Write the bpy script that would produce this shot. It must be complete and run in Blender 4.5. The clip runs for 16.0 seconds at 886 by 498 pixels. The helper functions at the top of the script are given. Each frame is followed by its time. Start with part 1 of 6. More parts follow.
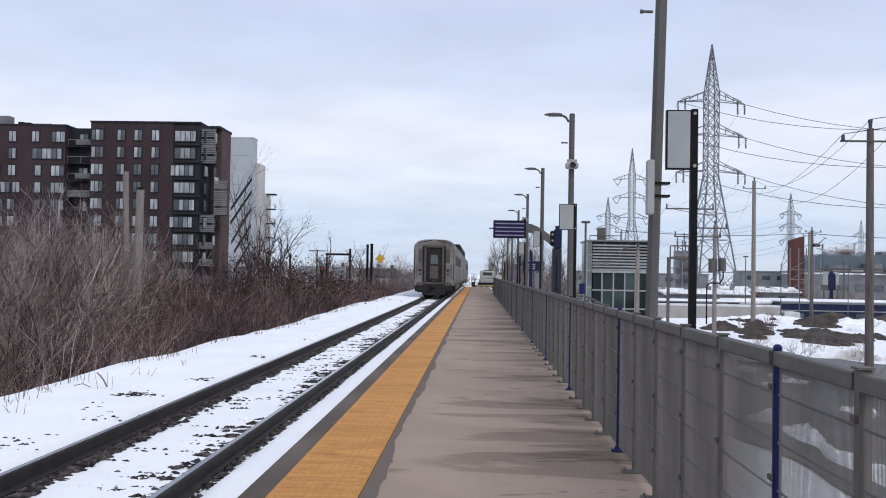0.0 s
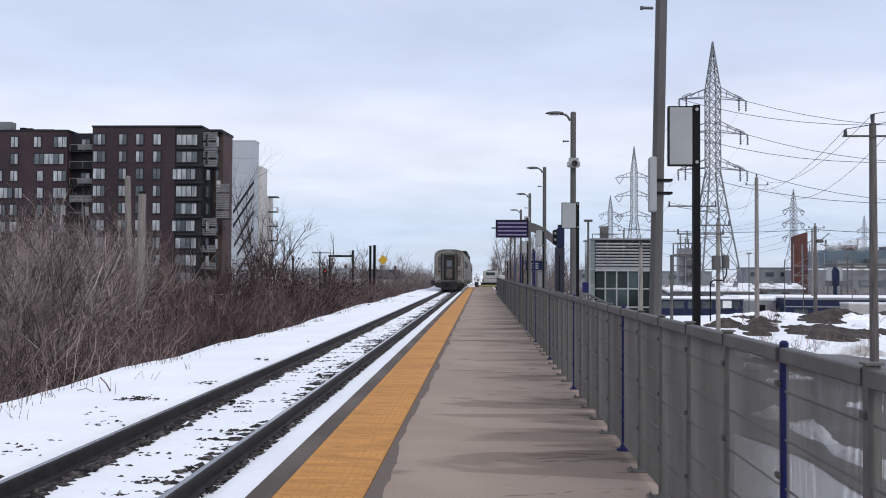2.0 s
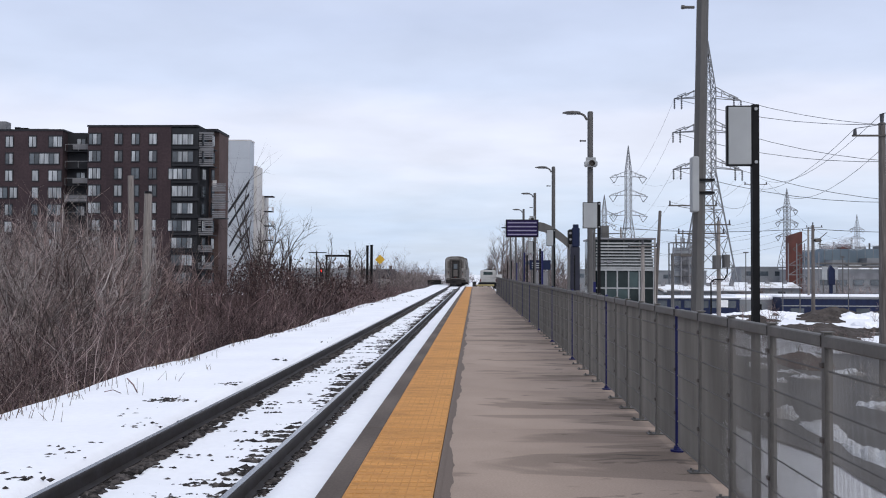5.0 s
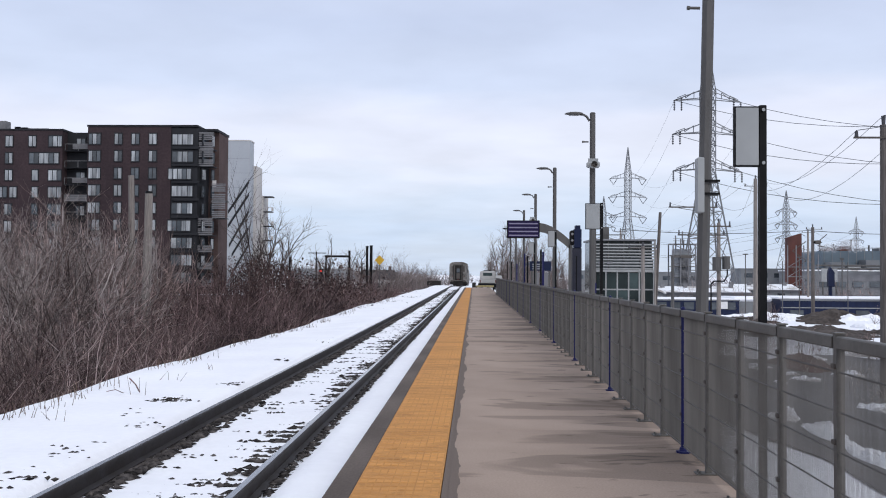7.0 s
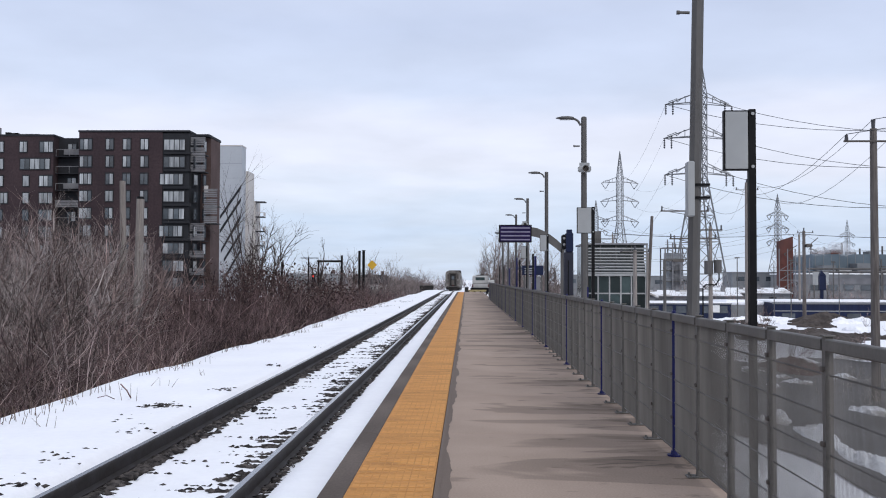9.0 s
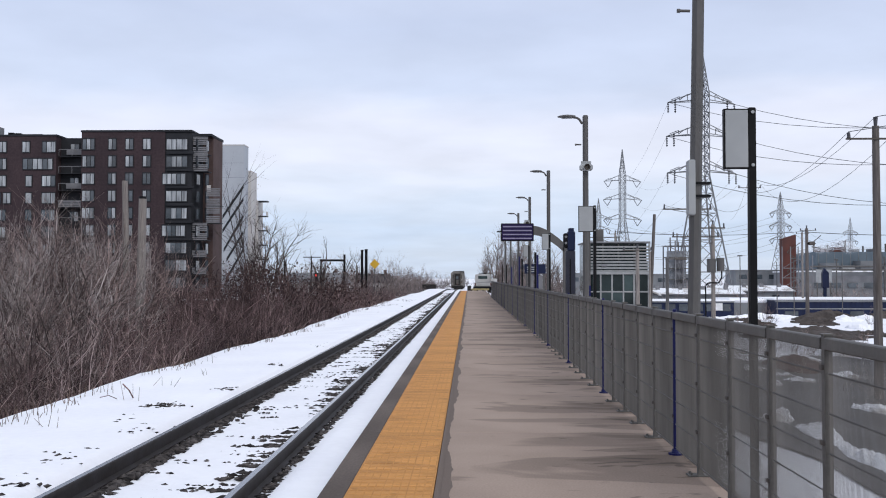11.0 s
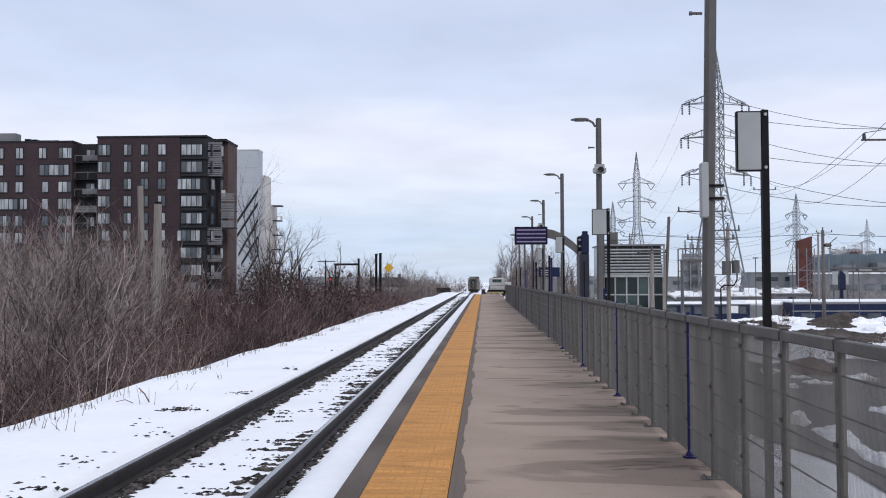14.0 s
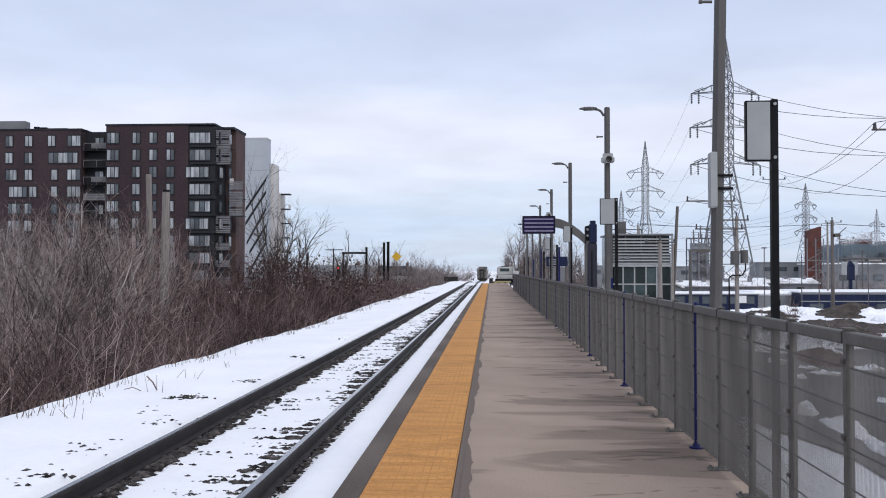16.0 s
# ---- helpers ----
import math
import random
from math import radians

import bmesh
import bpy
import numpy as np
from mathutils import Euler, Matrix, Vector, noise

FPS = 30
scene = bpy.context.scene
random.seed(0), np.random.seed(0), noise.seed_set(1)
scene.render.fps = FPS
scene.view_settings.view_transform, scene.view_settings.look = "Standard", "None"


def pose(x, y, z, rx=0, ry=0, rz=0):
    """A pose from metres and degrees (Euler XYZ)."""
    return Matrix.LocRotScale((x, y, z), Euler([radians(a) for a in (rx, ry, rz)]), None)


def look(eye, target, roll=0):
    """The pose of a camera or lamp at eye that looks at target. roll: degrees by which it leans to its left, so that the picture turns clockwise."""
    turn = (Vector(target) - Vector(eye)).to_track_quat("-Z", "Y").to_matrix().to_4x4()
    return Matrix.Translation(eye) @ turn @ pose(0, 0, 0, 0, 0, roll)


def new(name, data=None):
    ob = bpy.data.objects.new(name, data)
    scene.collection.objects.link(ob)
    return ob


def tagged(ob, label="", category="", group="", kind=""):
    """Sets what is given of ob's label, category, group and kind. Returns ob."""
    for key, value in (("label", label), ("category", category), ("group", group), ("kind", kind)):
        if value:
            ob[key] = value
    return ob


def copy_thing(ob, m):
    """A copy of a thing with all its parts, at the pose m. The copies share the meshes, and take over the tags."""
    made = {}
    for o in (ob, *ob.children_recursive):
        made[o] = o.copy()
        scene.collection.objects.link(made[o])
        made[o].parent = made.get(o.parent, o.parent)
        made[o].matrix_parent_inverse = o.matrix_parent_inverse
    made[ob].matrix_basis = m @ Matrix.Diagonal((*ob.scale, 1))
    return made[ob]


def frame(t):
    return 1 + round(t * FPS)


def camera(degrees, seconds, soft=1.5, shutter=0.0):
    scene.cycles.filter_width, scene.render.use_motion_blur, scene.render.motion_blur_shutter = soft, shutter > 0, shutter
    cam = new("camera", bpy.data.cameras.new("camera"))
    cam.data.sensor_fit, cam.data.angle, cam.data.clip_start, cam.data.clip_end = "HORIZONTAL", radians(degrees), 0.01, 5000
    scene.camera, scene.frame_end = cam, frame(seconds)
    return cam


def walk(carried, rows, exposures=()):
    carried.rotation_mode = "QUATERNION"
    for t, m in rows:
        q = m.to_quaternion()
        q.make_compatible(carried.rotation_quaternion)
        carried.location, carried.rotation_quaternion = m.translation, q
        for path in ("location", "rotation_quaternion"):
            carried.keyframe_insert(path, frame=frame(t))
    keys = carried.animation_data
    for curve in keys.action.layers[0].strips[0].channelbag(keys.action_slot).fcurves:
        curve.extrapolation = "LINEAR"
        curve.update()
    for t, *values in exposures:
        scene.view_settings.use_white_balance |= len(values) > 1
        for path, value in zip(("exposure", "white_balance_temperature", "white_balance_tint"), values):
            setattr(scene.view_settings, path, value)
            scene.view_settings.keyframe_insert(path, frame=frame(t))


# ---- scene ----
cam = camera(51.0, 16.0, soft=1.05)
PATH = [
    (0, (-0.03, -0.203, 1.554), (-0.106, 1.795, 1.606), 1.0),
    (0.5, (-0.058, -0.199, 1.554), (-0.134, 1.799, 1.607), 0.8),
    (1, (-0.07, -0.193, 1.549), (-0.15, 1.805, 1.602), 0.6),
    (1.5, (-0.019, -0.179, 1.555), (-0.103, 1.819, 1.61), 0.4),
    (2, (-0.024, -0.16, 1.55), (-0.106, 1.837, 1.603), 0.3),
    (2.5, (-0.174, -0.149, 1.556), (-0.256, 1.849, 1.605), 0.2),
    (3, (-0.28, -0.148, 1.551), (-0.357, 1.85, 1.6), 0.2),
    (3.5, (-0.268, -0.129, 1.56), (-0.341, 1.869, 1.606), 0.1),
    (4, (-0.366, -0.129, 1.561), (-0.437, 1.869, 1.609), 0.1),
    (6.5, (-0.607, -0.119, 1.549), (-0.672, 1.879, 1.603), 0.4),
    (7, (-0.607, -0.114, 1.551), (-0.673, 1.884, 1.605), 0.4),
    (7.5, (-0.609, -0.116, 1.553), (-0.676, 1.883, 1.607), 0.4),
    (8, (-0.609, -0.124, 1.552), (-0.671, 1.874, 1.609), 0.4),
    (8.5, (-0.601, -0.118, 1.55), (-0.658, 1.88, 1.612), 0.3),
    (9, (-0.594, -0.12, 1.549), (-0.644, 1.879, 1.613), 0.2),
    (11.5, (-0.573, -0.126, 1.554), (-0.63, 1.872, 1.615), 0.0),
    (12, (-0.579, -0.138, 1.549), (-0.639, 1.86, 1.613), 0.0),
    (12.5, (-0.573, -0.119, 1.552), (-0.639, 1.879, 1.617), -0.1),
    (13, (-0.585, -0.132, 1.555), (-0.658, 1.866, 1.621), -0.1),
    (13.5, (-0.577, -0.142, 1.551), (-0.658, 1.856, 1.619), -0.2),
    (14, (-0.564, -0.15, 1.555), (-0.65, 1.847, 1.624), -0.2),
    (14.5, (-0.534, -0.149, 1.559), (-0.624, 1.847, 1.624), -0.3),
    (15, (-0.5, -0.137, 1.556), (-0.596, 1.86, 1.613), -0.2),
    (15.5, (-0.523, -0.142, 1.563), (-0.621, 1.855, 1.612), -0.1),
    (16, (-0.556, -0.131, 1.561), (-0.659, 1.866, 1.606), -0.0),
]
walk(cam, [(t, look(eye, target, roll)) for t, eye, target, roll in PATH])

# ---- world, sun ----
world = bpy.data.worlds.new("world")
scene.world = world
world.use_nodes = True
SUN_EL, SUN_AZ = radians(32), radians(150)


def overcast(nt):
    """A Nishita sky under a layer of stretched, softly banded cloud."""
    N, L = nt.nodes, nt.links
    N.clear()
    out = N.new("ShaderNodeOutputWorld")
    bg = N.new("ShaderNodeBackground")
    sky = N.new("ShaderNodeTexSky")
    sky.sky_type, sky.sun_disc = "NISHITA", False
    sky.sun_elevation, sky.sun_rotation = SUN_EL, SUN_AZ
    sky.dust_density, sky.air_density = 2.0, 1.0
    dim = N.new("ShaderNodeVectorMath")
    dim.operation = "SCALE"
    dim.inputs["Scale"].default_value = 0.12
    L.new(sky.outputs[0], dim.inputs[0])
    co = N.new("ShaderNodeTexCoord")
    sep = N.new("ShaderNodeSeparateXYZ")
    L.new(co.outputs["Generated"], sep.inputs[0])
    # cloud sheet seen in perspective: x / (z + a), y / (z + a)
    den = N.new("ShaderNodeMath")
    den.operation = "ADD"
    den.inputs[1].default_value = 0.12
    L.new(sep.outputs["Z"], den.inputs[0])
    dx, dy = N.new("ShaderNodeMath"), N.new("ShaderNodeMath")
    for n, s in ((dx, "X"), (dy, "Y")):
        n.operation = "DIVIDE"
        L.new(sep.outputs[s], n.inputs[0])
        L.new(den.outputs[0], n.inputs[1])
    comb = N.new("ShaderNodeCombineXYZ")
    L.new(dx.outputs[0], comb.inputs[0])
    L.new(dy.outputs[0], comb.inputs[1])
    noi = N.new("ShaderNodeTexNoise")
    noi.inputs["Scale"].default_value = 0.85
    noi.inputs["Detail"].default_value = 5
    noi.inputs["Roughness"].default_value = 0.5
    noi.inputs["Distortion"].default_value = 0.6
    L.new(comb.outputs[0], noi.inputs["Vector"])
    # height bands, bent by the noise
    wob = N.new("ShaderNodeMath")
    wob.operation = "MULTIPLY_ADD"
    wob.inputs[1].default_value, wob.inputs[2].default_value = 0.10, -0.05
    L.new(noi.outputs["Fac"], wob.inputs[0])
    hgt = N.new("ShaderNodeMath")
    hgt.operation = "ADD"
    L.new(sep.outputs["Z"], hgt.inputs[0])
    L.new(wob.outputs[0], hgt.inputs[1])
    ramp = N.new("ShaderNodeValToRGB")
    e = ramp.color_ramp.elements
    e[0].position, e[0].color = 0.0, (0.640, 0.725, 0.866, 1)
    e[1].position, e[1].color = 1.0, (0.615, 0.69, 0.846, 1)
    for p, c in ((0.045, (0.595, 0.705, 0.891, 1)), (0.085, (0.690, 0.77, 0.926, 1)), (0.12, (0.789, 0.825, 0.961, 1)), (0.165, (0.780, 0.815, 0.961, 1)),
                 (0.20, (0.644, 0.72, 0.907, 1)), (0.27, (0.585, 0.66, 0.856, 1)), (0.40, (0.685, 0.74, 0.907, 1))):
        k = e.new(p)
        k.color = c
    L.new(hgt.outputs[0], ramp.inputs[0])
    # fine streaks
    noi2 = N.new("ShaderNodeTexNoise")
    noi2.inputs["Scale"].default_value = 2.1
    noi2.inputs["Detail"].default_value = 6
    L.new(comb.outputs[0], noi2.inputs["Vector"])
    r2 = N.new("ShaderNodeMapRange")
    r2.inputs["From Min"].default_value, r2.inputs["From Max"].default_value = 0.3, 0.7
    r2.inputs["To Min"].default_value, r2.inputs["To Max"].default_value = 0.94, 1.06
    L.new(noi2.outputs["Fac"], r2.inputs["Value"])
    var = N.new("ShaderNodeVectorMath")
    var.operation = "SCALE"
    L.new(ramp.outputs[0], var.inputs[0])
    L.new(r2.outputs[0], var.inputs["Scale"])
    mix = N.new("ShaderNodeMix")
    mix.data_type = "RGBA"
    mix.inputs["Factor"].default_value = 0.92
    L.new(dim.outputs[0], mix.inputs["A"])
    L.new(var.outputs[0], mix.inputs["B"])
    L.new(mix.outputs["Result"], bg.inputs["Color"])
    bg.inputs["Strength"].default_value = 1.0
    L.new(bg.outputs[0], out.inputs["Surface"])


overcast(world.node_tree)
sun = new("sun", bpy.data.lights.new("sun", "SUN"))
sun.data.energy, sun.data.angle, sun.data.color = 1.15, radians(25), (1.0, 0.96, 0.9)
sun.matrix_world = look((math.sin(SUN_AZ) * 50, math.cos(SUN_AZ) * 50, 40), (0, 0, 0))
scene.view_settings.exposure = 0.1

# ---- materials ----


def mat(name, c1, c2=None, rough=0.8, metal=0.0, scale=4.0, bump=0.0, bscale=40.0, stretch=(1, 1, 1), lo=0.35, hi=0.65, fine=0.0, spec=0.18, island=0.0, random_=0.0, detail=6):
    """Two colours mixed by noise at one scale, a fine grain over it, and bump."""
    m = bpy.data.materials.new(name)
    m.use_nodes = True
    N, L = m.node_tree.nodes, m.node_tree.links
    b = N["Principled BSDF"]
    b.inputs["Roughness"].default_value, b.inputs["Metallic"].default_value = rough, metal
    b.inputs["Specular IOR Level"].default_value = spec
    co = N.new("ShaderNodeTexCoord")
    mp = N.new("ShaderNodeMapping")
    mp.inputs["Scale"].default_value = stretch
    L.new(co.outputs["Object"], mp.inputs["Vector"])
    n1 = N.new("ShaderNodeTexNoise")
    n1.inputs["Scale"].default_value, n1.inputs["Detail"].default_value = scale, detail
    L.new(mp.outputs[0], n1.inputs["Vector"])
    mr = N.new("ShaderNodeMapRange")
    mr.inputs["From Min"].default_value, mr.inputs["From Max"].default_value = lo, hi
    L.new(n1.outputs["Fac"], mr.inputs["Value"])
    mx = N.new("ShaderNodeMix")
    mx.data_type = "RGBA"
    mx.inputs["A"].default_value = (*c1, 1)
    mx.inputs["B"].default_value = (*(c2 or [v * 0.8 for v in c1]), 1)
    L.new(mr.outputs[0], mx.inputs["Factor"])
    col = mx.outputs["Result"]
    if fine or bump:
        n2 = N.new("ShaderNodeTexNoise")
        n2.inputs["Scale"].default_value, n2.inputs["Detail"].default_value = bscale, 4
        L.new(mp.outputs[0], n2.inputs["Vector"])
    for amount, node, sock in ((fine, "fine", None), (island, "ShaderNodeNewGeometry", "Random Per Island"), (random_, "ShaderNodeObjectInfo", "Random")):
        if not amount:
            continue
        src = n2.outputs["Fac"] if node == "fine" else N.new(node).outputs[sock]
        r = N.new("ShaderNodeMapRange")
        r.inputs["From Min"].default_value, r.inputs["From Max"].default_value = (0.3, 0.7) if node == "fine" else (0, 1)
        r.inputs["To Min"].default_value, r.inputs["To Max"].default_value = 1 - amount, 1 + amount
        L.new(src, r.inputs["Value"])
        vm = N.new("ShaderNodeVectorMath")
        vm.operation = "SCALE"
        L.new(col, vm.inputs[0])
        L.new(r.outputs[0], vm.inputs["Scale"])
        col = vm.outputs[0]
    L.new(col, b.inputs["Base Color"])
    if bump:
        bp = N.new("ShaderNodeBump")
        bp.inputs["Strength"].default_value, bp.inputs["Distance"].default_value = 0.6, bump
        L.new(n2.outputs["Fac"], bp.inputs["Height"])
        L.new(bp.outputs[0], b.inputs["Normal"])
    return m


def glow(name, c, strength):
    m = mat(name, c)
    b = m.node_tree.nodes["Principled BSDF"]
    b.inputs["Emission Color"].default_value, b.inputs["Emission Strength"].default_value = (*c, 1), strength
    return m


SNOW = mat("snow", (0.92, 0.92, 0.94), (0.87, 0.87, 0.90), 0.9, scale=0.6, bump=0.02, bscale=9, fine=0.02, spec=0.2)
DIRTY_SNOW = mat("dirty_snow", (0.82, 0.83, 0.85), (0.42, 0.40, 0.38), 0.9, scale=0.35, lo=0.5, hi=0.62, bump=0.03, bscale=6, fine=0.05, spec=0.2)
CONCRETE = mat("concrete", (0.372, 0.286, 0.230), (0.284, 0.216, 0.173), 0.85, scale=0.5, stretch=(1, 1, 1), lo=0.4, hi=0.65, bump=0.0012, bscale=60, fine=0.10, spec=0.12, random_=0.015)


def add_stains(m, layers, seep=0.0):
    """Damp streaks over a material: world-placed noise, cut hard or soft, that scales the colour; seep makes more of them towards +x, where water runs off the posts."""
    N, L = m.node_tree.nodes, m.node_tree.links
    b = N["Principled BSDF"]
    geo = N.new("ShaderNodeNewGeometry")
    col = b.inputs["Base Color"].links[0].from_socket
    for scale, stretch, lo, hi, dark, dist, seed in layers:
        mp = N.new("ShaderNodeMapping")
        mp.inputs["Scale"].default_value = stretch
        mp.inputs["Location"].default_value = (seed, seed * 2.3, 0)
        L.new(geo.outputs["Position"], mp.inputs["Vector"])
        n = N.new("ShaderNodeTexNoise")
        n.inputs["Scale"].default_value, n.inputs["Detail"].default_value = scale, 3.5
        n.inputs["Distortion"].default_value = dist
        L.new(mp.outputs[0], n.inputs["Vector"])
        r = N.new("ShaderNodeMapRange")
        r.inputs["From Min"].default_value, r.inputs["From Max"].default_value = lo, hi
        r.inputs["To Min"].default_value, r.inputs["To Max"].default_value = 1.0, dark
        run = N.new("ShaderNodeMath")
        run.operation = "MULTIPLY_ADD"
        run.inputs[1].default_value = seep
        xyz = N.new("ShaderNodeSeparateXYZ")
        L.new(geo.outputs["Position"], xyz.inputs[0])
        L.new(xyz.outputs["X"], run.inputs[0])
        L.new(n.outputs["Fac"], run.inputs[2])
        L.new(run.outputs[0], r.inputs["Value"])
        v = N.new("ShaderNodeVectorMath")
        v.operation = "SCALE"
        L.new(col, v.inputs[0])
        L.new(r.outputs[0], v.inputs["Scale"])
        col = v.outputs[0]
    L.new(col, b.inputs["Base Color"])


add_stains(CONCRETE, ((0.55, (0.42, 1.7, 1), 0.555, 0.590, 0.72, 0.5, 3.0), (1.0, (0.45, 1.4, 1), 0.585, 0.62, 0.72, 0.9, 7.0), (3.0, (0.55, 1.5, 1), 0.660, 0.690, 0.64, 0.6, 1.0), (0.35, (1, 1, 1), 0.42, 0.68, 0.88, 0.0, 5.0)), seep=0.055)
KERB = mat("edge_concrete", (0.152, 0.124, 0.108), (0.108, 0.088, 0.077), 0.9, scale=1.5, stretch=(1, 0.4, 1), spec=0.1, fine=0.10, bscale=50, bump=0.003, random_=0.06)
DAMP = mat("damp_concrete", (0.158, 0.124, 0.104), (0.29, 0.235, 0.202), 0.85, scale=3.5, stretch=(1.6, 0.8, 1), lo=0.72, hi=0.78, spec=0.12, fine=0.1, bscale=60, bump=0.003)
YELLOW = mat("tactile_yellow", (0.600, 0.290, 0.086), (0.44, 0.205, 0.064), 0.75, scale=2.2, stretch=(0.6, 2.5, 1), lo=0.4, hi=0.7, fine=0.14, bscale=30, bump=0.002, random_=0.08)
add_stains(YELLOW, ((1.3, (0.7, 1.5, 1), 0.54, 0.63, 0.84, 0.6, 4.0), (5.0, (0.8, 1.3, 1), 0.60, 0.66, 0.82, 0.4, 9.0)))
GROUT = mat("tile_bed", (0.56, 0.272, 0.082), (0.42, 0.198, 0.062), 0.8, scale=8)
RAIL = mat("rail_side", (0.055, 0.05, 0.052), (0.04, 0.034, 0.032), 0.6, 0.5, scale=5, fine=0.15)
RAILTOP = mat("rail_head", (0.36, 0.36, 0.37), (0.24, 0.24, 0.25), 0.2, 0.95, scale=3, stretch=(1, 0.1, 1))
TIE = mat("tie_wood", (0.05, 0.042, 0.038), (0.03, 0.026, 0.024), 0.9, scale=9, stretch=(0.3, 2, 1), random_=0.2)
STONE = mat("ballast_stone", (0.088, 0.078, 0.074), (0.024, 0.021, 0.021), 0.9, scale=8, island=0.65)
STEEL = mat("grey_steel", (0.132, 0.124, 0.115), (0.096, 0.091, 0.085), 0.6, 0.15, scale=6, fine=0.06)
MESHWIRE = mat("mesh_wire", (0.178, 0.167, 0.156), (0.112, 0.105, 0.098), 0.7, 0.1, scale=3, stretch=(1, 1, 0.25), lo=0.3, hi=0.7, random_=0.14)
CROSSWIRE = mat("cross_wire", (0.160, 0.149, 0.138), (0.110, 0.102, 0.095), 0.6, 0.1, scale=3)
GALV = mat("pole_steel", (0.115, 0.110, 0.107), (0.085, 0.082, 0.081), 0.6, 0.15, scale=3, stretch=(1, 1, 0.3), fine=0.06)
BLACK = mat("black_paint", (0.006, 0.006, 0.007), (0.010, 0.010, 0.011), 0.5, scale=6, spec=0.1)
TOTEM = mat("totem_paint", (0.030, 0.031, 0.045), (0.020, 0.021, 0.032), 0.5, scale=3, fine=0.08)
BLUE = mat("blue_paint", (0.010, 0.012, 0.080), (0.012, 0.014, 0.064), 0.4, scale=4, fine=0.05)
SIGNGREY = mat("sign_panel", (0.33, 0.34, 0.345), (0.27, 0.28, 0.285), 0.45, scale=2)
WHITE = mat("white_paint", (0.68, 0.68, 0.68), (0.58, 0.58, 0.58), 0.5, scale=2, fine=0.04)
SCREEN = mat("screen", (0.016, 0.010, 0.05), (0.013, 0.009, 0.04), 0.25, scale=3)
SCREENBAR = glow("screen_text", (0.21, 0.19, 0.29), 0.08)
# twig barks: dark second tone and wide spread paint in the shrubs' deep shade
TWIG = mat("twig_bark", (0.306, 0.230, 0.213), (0.064, 0.046, 0.043), 0.9, scale=0.45, lo=0.42, hi=0.58, island=0.75)
TWIGRED = mat("red_twig_bark", (0.168, 0.112, 0.110), (0.040, 0.027, 0.027), 0.9, scale=0.45, lo=0.42, hi=0.58, island=0.75)
TWIGGREY = mat("grey_bark", (0.40, 0.352, 0.335), (0.19, 0.163, 0.155), 0.9, scale=1, island=0.6)
TWIGPALE = mat("pale_twig_bark", (0.350, 0.276, 0.260), (0.090, 0.066, 0.063), 0.9, scale=0.6, lo=0.42, hi=0.58, island=0.7)
LITTER = mat("leaf_litter", (0.085, 0.064, 0.058), (0.80, 0.80, 0.82), 0.95, scale=0.45, lo=0.63, hi=0.66, fine=0.35, bscale=9, bump=0.04)
UTILWOOD = mat("dark_pole_wood", (0.150, 0.134, 0.126), (0.095, 0.083, 0.078), 0.9, scale=7, stretch=(3, 3, 0.15), fine=0.2, bscale=20, bump=0.01)
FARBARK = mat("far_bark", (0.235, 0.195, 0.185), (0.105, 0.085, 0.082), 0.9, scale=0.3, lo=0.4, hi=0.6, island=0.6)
STRAWPAINT = mat("straw_paint", (0.36, 0.30, 0.15), (0.24, 0.20, 0.11), 0.7, scale=3, fine=0.15, bscale=20)
VINE = mat("dead_leaf", (0.075, 0.045, 0.040), (0.030, 0.021, 0.021), 0.9, scale=2, island=0.6)
TRUCKGREY = mat("truck_grey", (0.42, 0.415, 0.405), (0.30, 0.295, 0.288), 0.5, scale=0.8, fine=0.08)
TWIGDARK = mat("dark_bark", (0.085, 0.068, 0.063), (0.05, 0.04, 0.038), 0.9, scale=1, island=0.4)
PALEWEED = mat("pale_weed", (0.52, 0.48, 0.44), (0.30, 0.27, 0.24), 0.9, scale=1, island=0.4)
STRAW = mat("dry_grass", (0.19, 0.14, 0.11), (0.11, 0.08, 0.065), 0.9, scale=2, island=0.3)
WOODPOLE = mat("weathered_pole", (0.26, 0.235, 0.215), (0.17, 0.15, 0.14), 0.9, scale=7, stretch=(3, 3, 0.15), fine=0.2, bscale=20, bump=0.01)
BRICK = mat("dark_brick", (0.058, 0.040, 0.044), (0.042, 0.030, 0.034), 0.9, scale=0.22, fine=0.16, bscale=3)
BRICKSIDE = mat("brown_brick", (0.095, 0.066, 0.062), (0.070, 0.048, 0.046), 0.9, scale=0.3, fine=0.1, bscale=3)
CLAD = mat("dark_cladding", (0.020, 0.021, 0.025), (0.027, 0.028, 0.032), 0.7, scale=0.5)
BALC = mat("balcony_grey", (0.20, 0.20, 0.21), (0.155, 0.155, 0.165), 0.6, scale=0.6)
PALE = mat("pale_cladding", (0.40, 0.42, 0.45), (0.36, 0.38, 0.41), 0.7, scale=0.25, fine=0.03, bscale=2)
PALEWARM = mat("pale_plaster", (0.50, 0.48, 0.46), (0.44, 0.42, 0.41), 0.8, scale=0.3)
GLASS = mat("window_glass", (0.075, 0.088, 0.10), (0.032, 0.040, 0.048), 0.08, 0.0, scale=0.5, random_=0.5, spec=0.8)
CURTAIN = mat("curtained_glass", (0.46, 0.48, 0.50), (0.19, 0.205, 0.22), 0.25, 0.0, scale=0.7, stretch=(3, 1, 0.4), random_=0.3)
TRAIN = mat("weathered_steel", (0.222, 0.210, 0.198), (0.088, 0.080, 0.074), 0.6, 0.15, scale=0.9, stretch=(1, 0.6, 0.7), fine=0.12, bscale=7, lo=0.38, hi=0.68)
